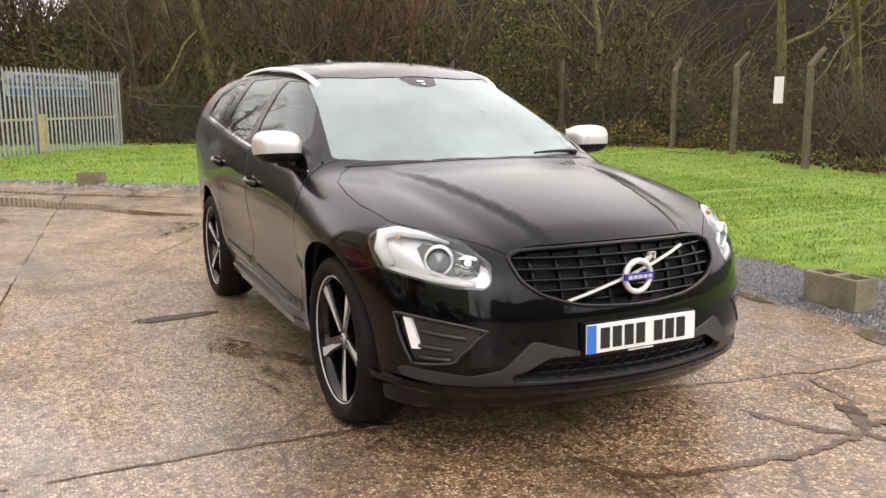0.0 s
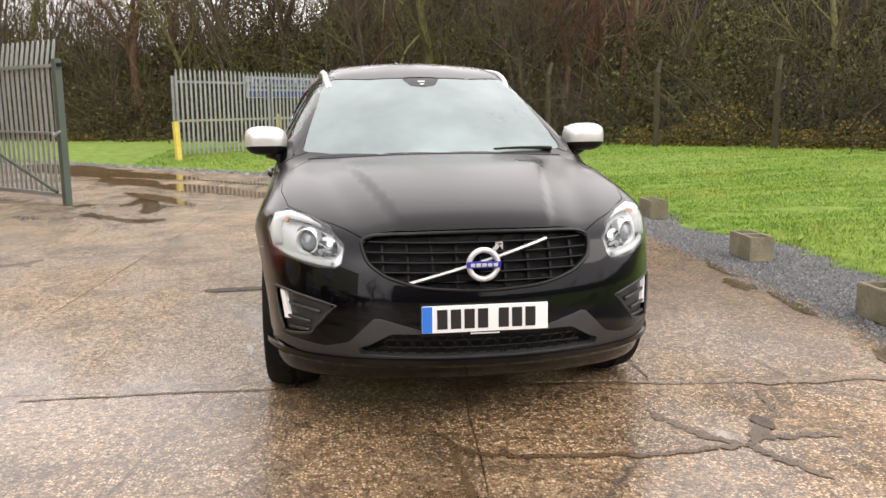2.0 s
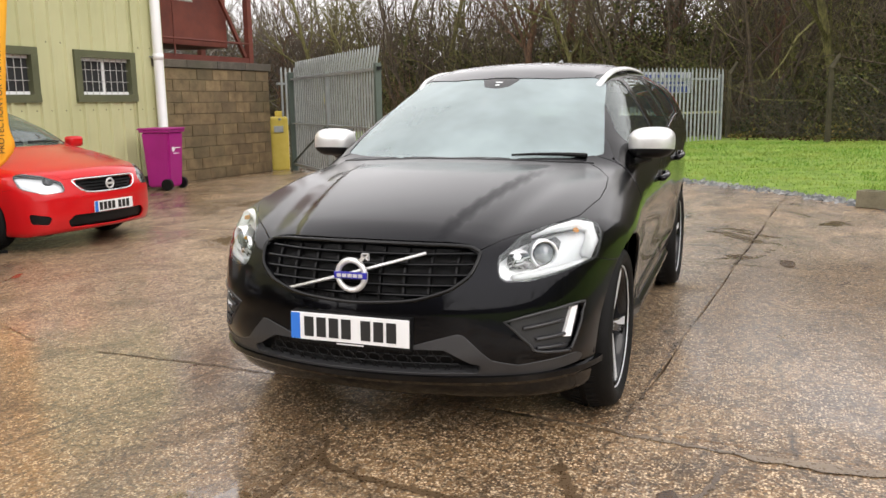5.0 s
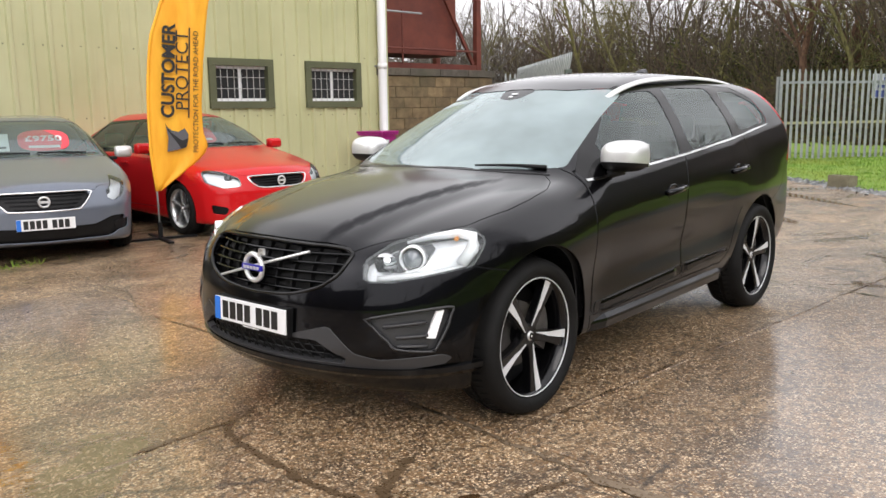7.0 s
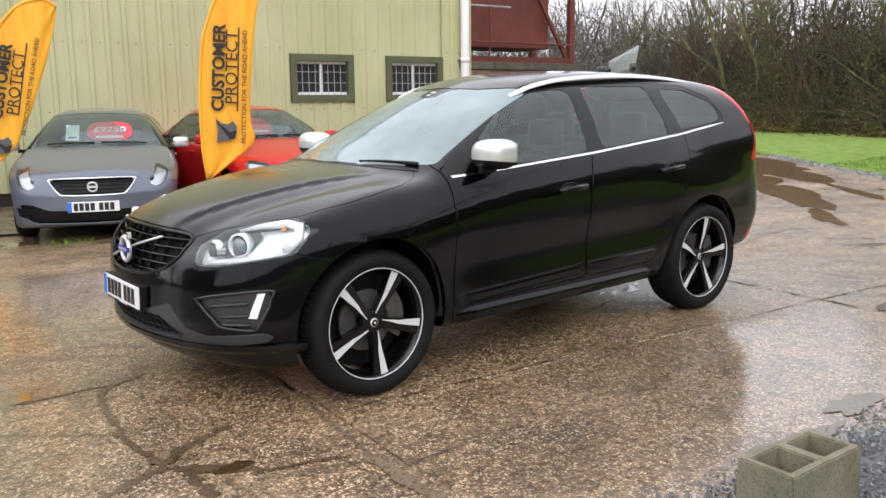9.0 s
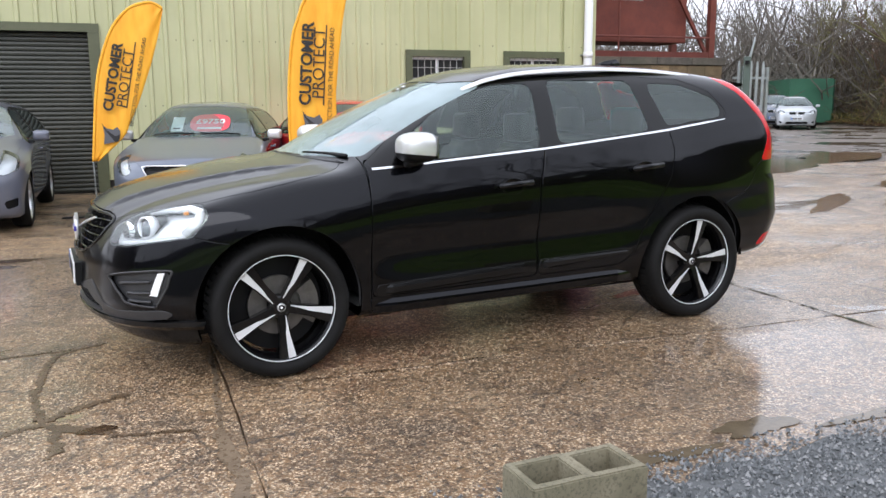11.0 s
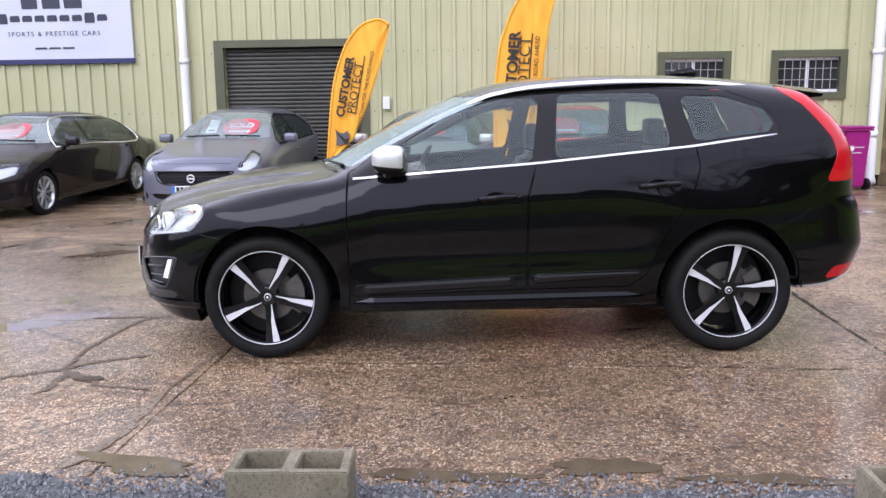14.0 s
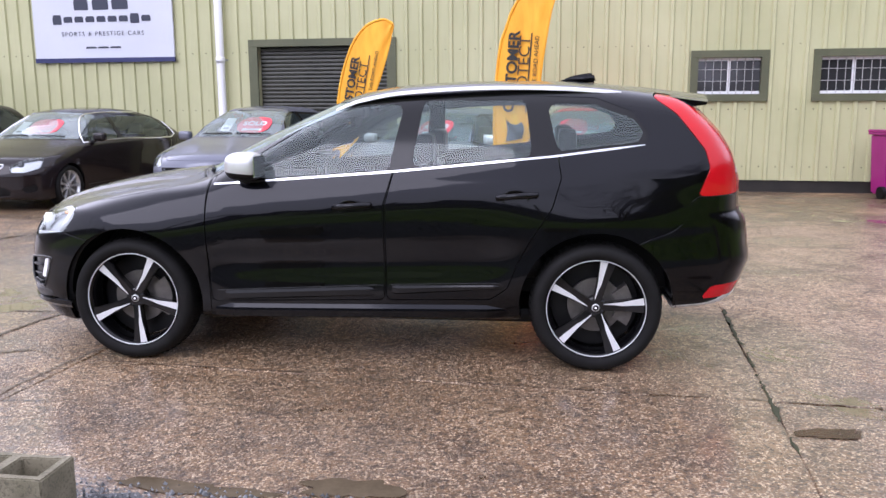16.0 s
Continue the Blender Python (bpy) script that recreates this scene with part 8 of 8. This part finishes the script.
# a dark sheet closes the wood behind, its colour standing for the shaded depth
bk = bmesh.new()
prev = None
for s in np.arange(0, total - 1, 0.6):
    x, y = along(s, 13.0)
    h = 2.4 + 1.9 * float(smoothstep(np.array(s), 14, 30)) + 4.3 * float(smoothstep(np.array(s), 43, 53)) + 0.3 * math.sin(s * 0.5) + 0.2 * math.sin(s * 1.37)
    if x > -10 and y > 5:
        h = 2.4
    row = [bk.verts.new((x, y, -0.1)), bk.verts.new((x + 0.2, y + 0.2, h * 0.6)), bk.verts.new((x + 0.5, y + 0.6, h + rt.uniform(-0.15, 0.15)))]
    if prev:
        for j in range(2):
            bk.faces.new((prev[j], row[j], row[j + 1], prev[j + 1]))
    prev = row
solo("backdrop", bk, mat_varied("wood_depth_shade", (0.012, 0.010, 0.007), (0.038, 0.030, 0.020), 0.95, 1.2, 9, 0.5), "dark sheet painted as the dim depth of the wood", "wood", "structure")


# ---- loose things in the yard ----
def concrete_block(m):
    """A hollow concrete block with two cells, lying flat side down."""
    bm = bmesh.new()
    L, W, H = 0.44, 0.215, 0.215
    outer = [(-L / 2, -W / 2), (L / 2, -W / 2), (L / 2, W / 2), (-L / 2, W / 2)]
    cells = [[(-0.185, -0.070), (-0.025, -0.070), (-0.025, 0.070), (-0.185, 0.070)], [(0.025, -0.070), (0.185, -0.070), (0.185, 0.070), (0.025, 0.070)]]
    xs, ys = [-L / 2, -0.185, -0.025, 0.025, 0.185, L / 2], [-W / 2, -0.070, 0.070, W / 2]
    rr = random.Random(3)
    grid = {(i, j, k): bm.verts.new((x + rr.gauss(0, 0.0015), y + rr.gauss(0, 0.0015), z + rr.gauss(0, 0.001))) for i, x in enumerate(xs) for j, y in enumerate(ys) for k, z in enumerate((0.0, H))}
    hole = {(1, 1), (3, 1)}
    for i in range(5):
        for j in range(3):
            if (i, j) in hole:
                q = [(i, j), (i + 1, j), (i + 1, j + 1), (i, j + 1)]
                for a, b in zip(q, q[1:] + q[:1]):
                    bm.faces.new((grid[(*a, 0)], grid[(*a, 1)], grid[(*b, 1)], grid[(*b, 0)]))
                continue
            bm.faces.new([grid[(a, b, 1)] for a, b in ((i, j), (i + 1, j), (i + 1, j + 1), (i, j + 1))])
            bm.faces.new([grid[(a, b, 0)] for a, b in ((i, j), (i, j + 1), (i + 1, j + 1), (i + 1, j))])
    ring_ = [(i, 0) for i in range(6)] + [(5, j) for j in range(1, 4)] + [(i, 3) for i in range(4, -1, -1)] + [(0, j) for j in range(2, 0, -1)]
    for a, b in zip(ring_, ring_[1:] + ring_[:1]):
        bm.faces.new((grid[(*a, 0)], grid[(*b, 0)], grid[(*b, 1)], grid[(*a, 1)]))
    bmesh.ops.recalc_face_normals(bm, faces=bm.faces[:])
    bmesh.ops.bevel(bm, geom=[e for e in bm.edges if e.calc_face_angle(0) > 1.0], offset=0.005, segments=2, affect="EDGES")
    return solo("concrete_block", bm, BREEZE, "weathered hollow concrete block lying on the gravel edge", "block", m=m, group="blocks along the yard edge")


first = concrete_block(pose(0.93, 2.85, 0.012, 0, 0, -2))
for x, y, z, a in ((-1.29, 3.10, 0.012, -4), (-4.05, 3.32, 0.012, -3), (-6.62, 2.84, 0.006, 55), (-11.05, -1.22, 0.0, 68)):
    copy_thing(first, pose(x, y, z, 0, 0, a))

# wheelie bin
wb_ = thing("wheelie_bin", yard(-5.87, -8.78, 0, 14), "magenta plastic trade wheelie bin by the wall", "bin")
bm = bmesh.new()
lo = [bm.verts.new(p) for p in ((-0.205, -0.22, 0.05), (0.205, -0.22, 0.05), (0.205, 0.20, 0.05), (-0.205, 0.20, 0.05))]
hi = [bm.verts.new(p) for p in ((-0.245, -0.27, 1.0), (0.245, -0.27, 1.0), (0.245, 0.25, 1.0), (-0.245, 0.25, 1.0))]
bm.faces.new(lo[::-1])
bm.faces.new(hi)
for k in range(4):
    bm.faces.new((lo[k], lo[(k + 1) % 4], hi[(k + 1) % 4], hi[k]))
bmesh.ops.bevel(bm, geom=bm.edges[:], offset=0.03, segments=2, affect="EDGES")
part("tub", bm, MAGENTA, wb_)
part("rim", boxes((-0.265, 0.265, -0.29, 0.27, 0.985, 1.02), bevel=0.008), MAGENTA, wb_)
bm = boxes((-0.27, 0.27, -0.31, 0.285, 1.022, 1.065), bevel=0.02)
part("lid", bm, MAGENTA, wb_, "slightly domed magenta lid")
part("lid_handle", boxes((-0.22, 0.22, -0.36, -0.312, 1.03, 1.055), bevel=0.008), MAGENTA, wb_)
for sgn in (1, -1):
    part("bin_wheel", lathe(bmesh.new(), [(-0.03, 0.10), (0.03, 0.10), (0.03, 0.0)], pose(sgn * 0.245, 0.17, 0.10, 0, 0, 90), 18), BLACK_PLASTIC, wb_)
part("emblem", lathe(bmesh.new(), [(0.0, 0.045), (0.004, 0.045), (0.004, 0.0)], pose(0.10, 0.238, 0.70), 16), WHITE_PLASTIC, wb_, "round white emblem")
part("text_bar", boxes((-0.12, 0.05, 0.236, 0.242, 0.71, 0.725)), WHITE_PLASTIC, wb_)
part("text_bar", boxes((-0.08, 0.11, 0.229, 0.237, 0.62, 0.632)), WHITE_PLASTIC, wb_)

# feather flags
ORANGE = Nodes(material("orange_flag_cloth", (0.85, 0.36, 0.01), 0.7))
# upright noise streaks put the shading of folds into the cloth colour
fold_shade = ORANGE.noise(ORANGE.scale(ORANGE.pos, (5, 5, 1.2)), 2.0, 3)
ORANGE = ORANGE.out(ORANGE.ramp(fold_shade, (0.3, (0.83, 0.35, 0.010)), (0.7, (0.92, 0.48, 0.03))), 0.65)
FLAG_INK = material("flag_black_ink", (0.012, 0.012, 0.012), 0.6)
FLAG_GREY = material("flag_grey_ink", (0.10, 0.10, 0.11), 0.6)


def feather_flag(m, low, tall, lead, free, marks, label):
    """A feather flag in the local xz plane. lead and free: the pole's and the free edge's (x, z), as shares of the cloth's height tall;
    low: its foot above the ground; marks: middle x, middle z and slant of each line of print."""
    flag = thing("feather_flag", m, label, "flag", "feather flags by the cars")
    pole = smooth_line(lead, 6) * tall + [0, low]
    edge = smooth_line(free, 6) * tall + [0, low]
    part("pole", tube(bmesh.new(), [(0.0, 0.0, 0.02)] + [(x - 0.006, 0.0, z) for x, z in pole], 0.010, 6), GALV, flag, smooth=True)
    part("pole_sleeve", tube(bmesh.new(), [(x - 0.004, 0.0, z) for x, z in pole], 0.017, 8), ORANGE, flag, "orange sleeve round the pole", smooth=True)
    part("base", boxes((-0.42, 0.42, -0.03, 0.03, 0.0, 0.025), (-0.03, 0.03, -0.42, -0.031, 0.0, 0.025), (-0.03, 0.03, 0.031, 0.42, 0.0, 0.025), (-0.022, 0.022, -0.022, 0.022, 0.025, 0.20)), BLACK_PLASTIC, flag)
    bm = bmesh.new()
    n, across = 48, 12
    arc = lambda line, t: np.array([np.interp(t, np.linspace(0, 1, len(line)), line[:, k]) for k in (0, 1)])
    rows = []
    for i in range(n + 1):
        t = i / n
        a, b = arc(pole, t), arc(edge, t)
        row = []
        for j in range(across + 1):
            u = j / across
            p = a + (b - a) * u
            y = 0.026 * math.sin(3.0 * u + 5 * t) * u + 0.012 * math.sin(13 * u + 4 * t) * u + 0.006 * math.sin(34 * t + 9 * u) * (1 - u) * t
            row.append(bm.verts.new((p[0], y, p[1])))
        rows.append(row)
    for a, b in zip(rows, rows[1:]):
        for j in range(across):
            bm.faces.new((a[j], a[j + 1], b[j + 1], b[j]))
    ob = part("cloth", bm, ORANGE, flag, "orange cloth with black lettering", smooth=True)
    sol = ob.modifiers.new("thickness", "SOLIDIFY")
    sol.thickness = 0.003
    k = tall / 2.4
    for side in (1, -1):
        off = 0.040 * side
        face = lambda x, z, slant: pose(x * tall, off, low + z * tall, 90, 0, 0 if side < 0 else 180) @ pose(0, 0, 0, 0, 0, 90 - slant if side < 0 else 90 + slant)
        for (text, size, bold), (x, z, slant) in zip((("CUSTOMER", 0.200, 0.006), ("PROTECT", 0.205, 0.0), ("PROTECTION FOR THE ROAD AHEAD", 0.080, 0.0)), marks):
            letters(text, size * k, FLAG_INK, flag, face(x, z, slant), bold=bold, thick=0.001)
        rule, emb = marks[3], marks[4]
        bm = bmesh.new()
        dx, dz = 0.21 * math.sin(math.radians(rule[2])), 0.21 * math.cos(math.radians(rule[2]))
        prism(bm, [((rule[0] + e * dx + w) * tall, low + (rule[1] + e * dz) * tall) for e, w in ((-1, -0.0035), (-1, 0.0035), (1, 0.0035), (1, -0.0035))], off - 0.001, off + 0.001)
        part("rule", bm, FLAG_INK, flag)
        cx, cz = emb[0] * tall, low + emb[1] * tall
        for shape, mat in (([(-0.12, 0.12), (-0.10, -0.02), (-0.12, -0.17), (-0.01, -0.15), (0.09, -0.13), (0.13, 0.02), (0.09, 0.09), (0.02, 0.05), (-0.06, 0.07)], FLAG_GREY),
                           ([(-0.13, 0.15), (-0.07, 0.05), (0.05, -0.05), (0.13, -0.02), (0.10, -0.12), (0.04, -0.14), (-0.02, -0.05), (-0.10, 0.06)], FLAG_INK)):
            bm = bmesh.new()
            lift = 0.002 * side if mat is FLAG_INK else 0.0
            prism(bm, [(cx + a * k, cz + b * k) for a, b in shape], off + lift - 0.001, off + lift + 0.001)
            part("emblem", bm, mat, flag, "dark abstract emblem")
    return flag


feather_flag(pose(-0.54, -5.70, 0, 0, 0, 165), 0.56, 2.42,
             [(0, 0), (-0.015, 0.163), (-0.016, 0.343), (-0.008, 0.506), (0.016, 0.70), (0.05, 0.80), (0.075, 0.87), (0.12, 0.94), (0.18, 0.985), (0.25, 1.0), (0.335, 0.985)],
             [(0.02, 0.0), (0.24, 0.171), (0.236, 0.28), (0.235, 0.40), (0.245, 0.50), (0.255, 0.60), (0.27, 0.70), (0.285, 0.80), (0.30, 0.88), (0.318, 0.94), (0.337, 0.98)],
             [(0.086, 0.56, 4.5), (0.150, 0.56, 3.5), (0.208, 0.46, 3.5), (0.180, 0.55, 4.0), (0.105, 0.255, 0)], "orange feather flag printed customer protect beside the red car")
feather_flag(pose(1.85, -6.35, 0, 0, 0, 172), 0.71, 1.95,
             [(0, 0), (0.012, 0.12), (0.023, 0.23), (0.045, 0.43), (0.08, 0.61), (0.136, 0.77), (0.193, 0.875), (0.284, 0.966), (0.386, 1.0), (0.44, 0.99), (0.477, 0.965)],
             [(0.03, 0.0), (0.19, 0.15), (0.235, 0.24), (0.284, 0.34), (0.32, 0.43), (0.353, 0.52), (0.386, 0.61), (0.42, 0.72), (0.445, 0.81), (0.465, 0.90), (0.479, 0.96)],
             [(0.155, 0.534, 12), (0.227, 0.523, 11), (0.300, 0.50, 12), (0.262, 0.545, 11), (0.12, 0.18, 0)], "orange feather flag printed customer protect between parked cars")

# ---- beyond the gate ----
cont = thing("shipping_container", pose(-40.5, -34.0, 0, 0, 0, 55), "dark green steel container with white lettering bars", "container")
CONT_GREEN = mat_varied("container_green", (0.018, 0.085, 0.045), (0.03, 0.12, 0.065), 0.5, 1.0, 30)
bm = bmesh.new()
xs = np.arange(-6.0, 6.01, 0.15)
lo, hi = [], []
for i, x in enumerate(xs):
    d = 1.22 - (0.04 if i % 4 in (1, 2) else 0.0)
    lo.append(bm.verts.new((x, d, 0.15)))
    hi.append(bm.verts.new((x, d, 2.5)))
for a in range(len(xs) - 1):
    bm.faces.new((lo[a + 1], lo[a], hi[a], hi[a + 1]))
box(bm, -6.0, 6.0, -1.2, 1.15, 0.12, 2.55)
part("body", bm, CONT_GREEN, cont)
for z, h in ((2.0, 0.45), (1.45, 0.2)):
    for k in range(7):
        part("text_bar", boxes((-1.2 - 0.62 * k, -0.72 - 0.62 * k, 1.225, 1.235, z - h / 2, z + h / 2)), WHITE_PLASTIC, cont)


# ---- a weed in a joint by the grey hatchback ----
rw = random.Random(5)
bm = bmesh.new()
for k in range(40):
    a, l, d = rw.uniform(0, 6.28), rw.uniform(0.02, 0.075), rw.uniform(0.02, 0.07)
    bx_, by_ = 1.24 + rw.gauss(0, 0.13), -5.26 + rw.gauss(0, 0.05)
    q = [(bx_ - 0.004, by_, 0.0), (bx_ + 0.004, by_, 0.0), (bx_ + 0.6 * d * math.cos(a) + 0.004, by_ + 0.6 * d * math.sin(a), 0.7 * l), (bx_ + d * math.cos(a), by_ + d * math.sin(a), l)]
    bm.faces.new([bm.verts.new(v) for v in q])
tagged(new("weed_tuft", mesh_of("weed_tuft", bm, BLADE)), "small green weed growing from a wet slab joint", "weed", kind="stuff")


# ---- cracks and dirt-filled joints ----
CRACK_DIRT = mat_varied("wet_crack_dirt", (0.060, 0.038, 0.020), (0.125, 0.082, 0.046), 0.30, 5, 60, 0.4)
MOSS = mat_varied("joint_moss", (0.018, 0.020, 0.008), (0.050, 0.055, 0.018), 0.8, 6, 80, 0.6)
PATCH = mat_varied("pale_mortar_patch", (0.105, 0.074, 0.046), (0.21, 0.155, 0.10), 0.3, 4, 40, 0.6)


def ribbon(name, pts, width, mat, label, wander=0.02, seed=0, rough=0.55, z=0.0032, gaps=0.0):
    """A ragged strip along a line on the concrete."""
    rr = random.Random(seed)
    line = smooth_line(pts, max(9, int(30 * math.dist(pts[0], pts[-1]) / len(pts))))
    bm = bmesh.new()
    rows = []
    w0 = 0.0
    for i, (x, y) in enumerate(line):
        a, b = line[max(i - 1, 0)], line[min(i + 1, len(line) - 1)]
        d = np.array(b) - np.array(a)
        n = np.array([-d[1], d[0]]) / max(np.linalg.norm(d), 1e-6)
        w0 = 0.8 * w0 + rr.gauss(0, wander * 0.5)
        e = min(1.0, i / 3, (len(line) - 1 - i) / 3)
        l, r = (width * (1 + rr.gauss(0, rough)) * max(e, 0.08) * 0.5 for _ in range(2))
        c = np.array([x, y]) + n * w0
        rows.append((bm.verts.new((*(c - n * abs(l)), z)), bm.verts.new((*(c + n * abs(r)), z))))
    shut = 0
    for p, q in zip(rows, rows[1:]):
        shut = shut - 1 if shut > 0 else (rr.randint(1, 4) if rr.random() < gaps else 0)
        if not shut:
            bm.faces.new((p[0], q[0], q[1], p[1]))
    bmesh.ops.recalc_face_normals(bm, faces=bm.faces[:])
    for f in bm.faces:
        if f.normal.z < 0:
            f.normal_flip()
    return solo(name, bm, mat, label, "crack", "structure")


CRACKS = [([(2.10, 0.75), (2.31, 0.83), (2.45, 0.90), (2.57, 1.03), (2.73, 1.09), (2.91, 1.16)], 0.050), ([(2.57, 1.03), (2.40, 1.15), (2.25, 1.27)], 0.045), ([(2.54, 1.03), (2.35, 1.21), (2.17, 1.32), (1.90, 1.39)], 0.030),
          ([(2.51, 1.10), (2.50, 1.25), (2.51, 1.45)], 0.060), ([(2.18, -0.26), (2.35, -0.19), (2.63, -0.19), (2.90, -0.18)], 0.030), ([(2.30, -0.21), (2.48, -0.05), (2.54, 0.22), (2.59, 0.53), (2.56, 0.84), (2.57, 1.02)], 0.034),
          ([(1.49, -2.6), (1.2, -3.4), (1.3, -4.4)], 0.008), ([(3.0, -2.2), (2.5, -2.9), (2.6, -3.8), (1.9, -4.6)], 0.008), ([(-3.2, -1.2), (-4.4, -0.6), (-5.6, -0.9), (-7.4, -0.2)], 0.010), ([(-5.0, -3.2), (-5.8, -2.4), (-7.6, -2.6)], 0.008)]
for k, (pts, w) in enumerate(CRACKS):
    ribbon("crack", pts, w, CRACK_DIRT, "dark wet crack across the concrete", 0.010, k, 0.38, 0.0026 + 0.00025 * k)
for k, (pts, w) in enumerate([([(1.50, -2.4), (1.53, -1.0), (1.62, 0.0), (1.71, 0.63)], 0.014), ([(1.71, 0.93), (0.5, 1.03), (-0.9, 1.16), (-2.3, 1.28)], 0.014), ([(-2.3, 1.28), (-3.5, 1.4), (-6.2, 1.62)], 0.014)]):
    ribbon("joint_dirt", pts, w, CRACK_DIRT, "dirt-filled joint between concrete slabs", 0.005, 40 + k, 0.9, gaps=0.15)
ribbon("mortar_patch", [(1.66, 0.2), (1.72, 0.63), (1.79, 1.13), (1.84, 1.68), (1.88, 2.23)], 0.026, PATCH, "smooth grey filler in a slab joint", 0.008, 71, 0.5)
ribbon("mortar_patch", [(1.83, 1.35), (1.85, 1.68), (1.88, 2.1), (1.98, 2.4)], 0.055, PATCH, "smooth grey filler in a slab joint", 0.012, 72, 0.35, 0.0042)
ribbon("joint_moss", [(-2.447, -0.75), (-2.39, -0.1), (-2.325, 0.6), (-2.267, 1.25), (-2.2, 2.0)], 0.018, MOSS, "green moss growing in a slab joint", 0.008, 60, 0.9, 0.0044, 0.12)


# ---- puddles in small hollows ----
PUDDLE = mat_varied("puddle_water", (0.030, 0.016, 0.007), (0.085, 0.048, 0.022), 0.22, 7, 60, 0.4)
WATER = mat_varied("clear_puddle", (0.140, 0.082, 0.044), (0.220, 0.140, 0.080), 0.05, 3, 12, 0.02)
SILT = mat_varied("silty_water", (0.080, 0.061, 0.036), (0.140, 0.108, 0.068), 0.06, 6, 50, 0.03)
PUDDLE.node_tree.nodes["Principled BSDF"].inputs["Specular IOR Level"].default_value = 0.25


def puddle(x, y, rx, ry, turn, seed, arms=0.22, mat=PUDDLE, label="dark wet hollow in the concrete"):
    """A shallow sheet of water with a ragged rim."""
    rr = random.Random(seed)
    n = 56
    w = [(rr.uniform(0.3, 1.0) * arms / k**0.85, rr.uniform(0, 6.28)) for k in range(1, 12)]
    ca, sa = math.cos(math.radians(turn)), math.sin(math.radians(turn))
    bm = bmesh.new()
    rim = []
    for k in range(n):
        a = 2 * math.pi * k / n
        r = max(0.18, 1 + sum(m * math.sin((j + 2) * a + p) for j, (m, p) in enumerate(w)))
        u, v = rx * r * math.cos(a), ry * r * math.sin(a)
        rim.append(bm.verts.new((x + ca * u - sa * v, y + sa * u + ca * v, 0.0052)))
    mid = bm.verts.new((x, y, 0.0056))
    for k in range(n):
        bm.faces.new((mid, rim[k], rim[(k + 1) % n]))
    return solo("puddle", bm, mat, label, "puddle", "structure")


for k, (x, y, rx, ry, turn) in enumerate(((2.33, 1.20, 0.07, 0.045, 10), (-0.82, -1.33, 0.075, 0.24, 5), (-2.42, 1.70, 0.16, 0.06, 15), (3.75, -2.90, 0.40, 0.12, 25), (2.9, -3.5, 0.35, 0.10, -5))):
    puddle(x, y, rx, ry, turn, 300 + k)
for k, (x, y, rx, ry, turn) in enumerate(((-13.4, -5.6, 2.6, 0.9, 42), (-12.2, -8.2, 1.9, 0.7, 30), (-15.6, -9.6, 2.2, 0.9, 40), (-8.7, -2.5, 2.2, 0.32, 40), (-9.5, -1.7, 1.6, 0.15, 46), (-7.5, -3.1, 1.3, 0.17, 30), (-10.6, -4.2, 1.3, 0.35, 35), (-6.6, -0.9, 0.8, 0.14, 40))):
    puddle(x, y, rx, ry, turn, 360 + k, 0.26, WATER, "shallow brown rain puddle on the yard")
for k, (x, y, rx, ry, turn) in enumerate(((1.66, 2.36, 0.30, 0.075, -14), (-0.30, 2.47, 0.17, 0.10, 5), (0.35, 2.53, 0.36, 0.05, -4), (-0.95, 2.62, 0.30, 0.05, -5))):
    puddle(x, y, rx, ry, turn, 330 + k, 0.3, SILT, "silty grey-green water between the slabs and the gravel")


# ---- concrete slabs of the yard, one by one ----
pav = thing("pavement", None, "wet stained concrete slabs of the yard", "pavement", kind="structure")
rs = random.Random(8)
JOINTS_S = [-26.2, -22.3, -18.3, -14.3, -10.3, -6.35, -2.37, 1.61, 5.6, 9.6, 13.6]
for i, (s0, s1) in enumerate(zip(JOINTS_S, JOINTS_S[1:])):
    r = 4.7 if s0 < 1.0 else 3.75
    while r > -9.4:
        r1 = max(r - 3.62, -9.42)
        g = 0.0025
        bm = bmesh.new()
        n = 9
        top, loop = rs.uniform(-0.0015, 0.0010), []
        for (xa, ya), (xb, yb) in (((s0 + g, r1 + g), (s1 - g, r1 + g)), ((s1 - g, r1 + g), (s1 - g, r - g)), ((s1 - g, r - g), (s0 + g, r - g)), ((s0 + g, r - g), (s0 + g, r1 + g))):
            for k in range(n):
                t = k / n
                loop.append((xa + (xb - xa) * t + rs.gauss(0, 0.006), ya + (yb - ya) * t + rs.gauss(0, 0.006)))
        cx, cy = (s0 + s1) / 2, (r + r1) / 2
        inner = [bm.verts.new((x - math.copysign(0.005, x - cx), y - math.copysign(0.005, y - cy), top)) for x, y in loop]
        rim = [bm.verts.new((x, y, top - 0.005)) for x, y in loop]
        foot = [bm.verts.new((x, y, -0.06)) for x, y in loop]
        bm.faces.new(inner)
        for a, b in ((rim, inner), (foot, rim)):
            for k in range(len(loop)):
                bm.faces.new((a[k], a[(k + 1) % len(loop)], b[(k + 1) % len(loop)], b[k]))
        ob = part("slab", bm, CONCRETE, pav)
        ob.matrix_local = YARD
        r = r1
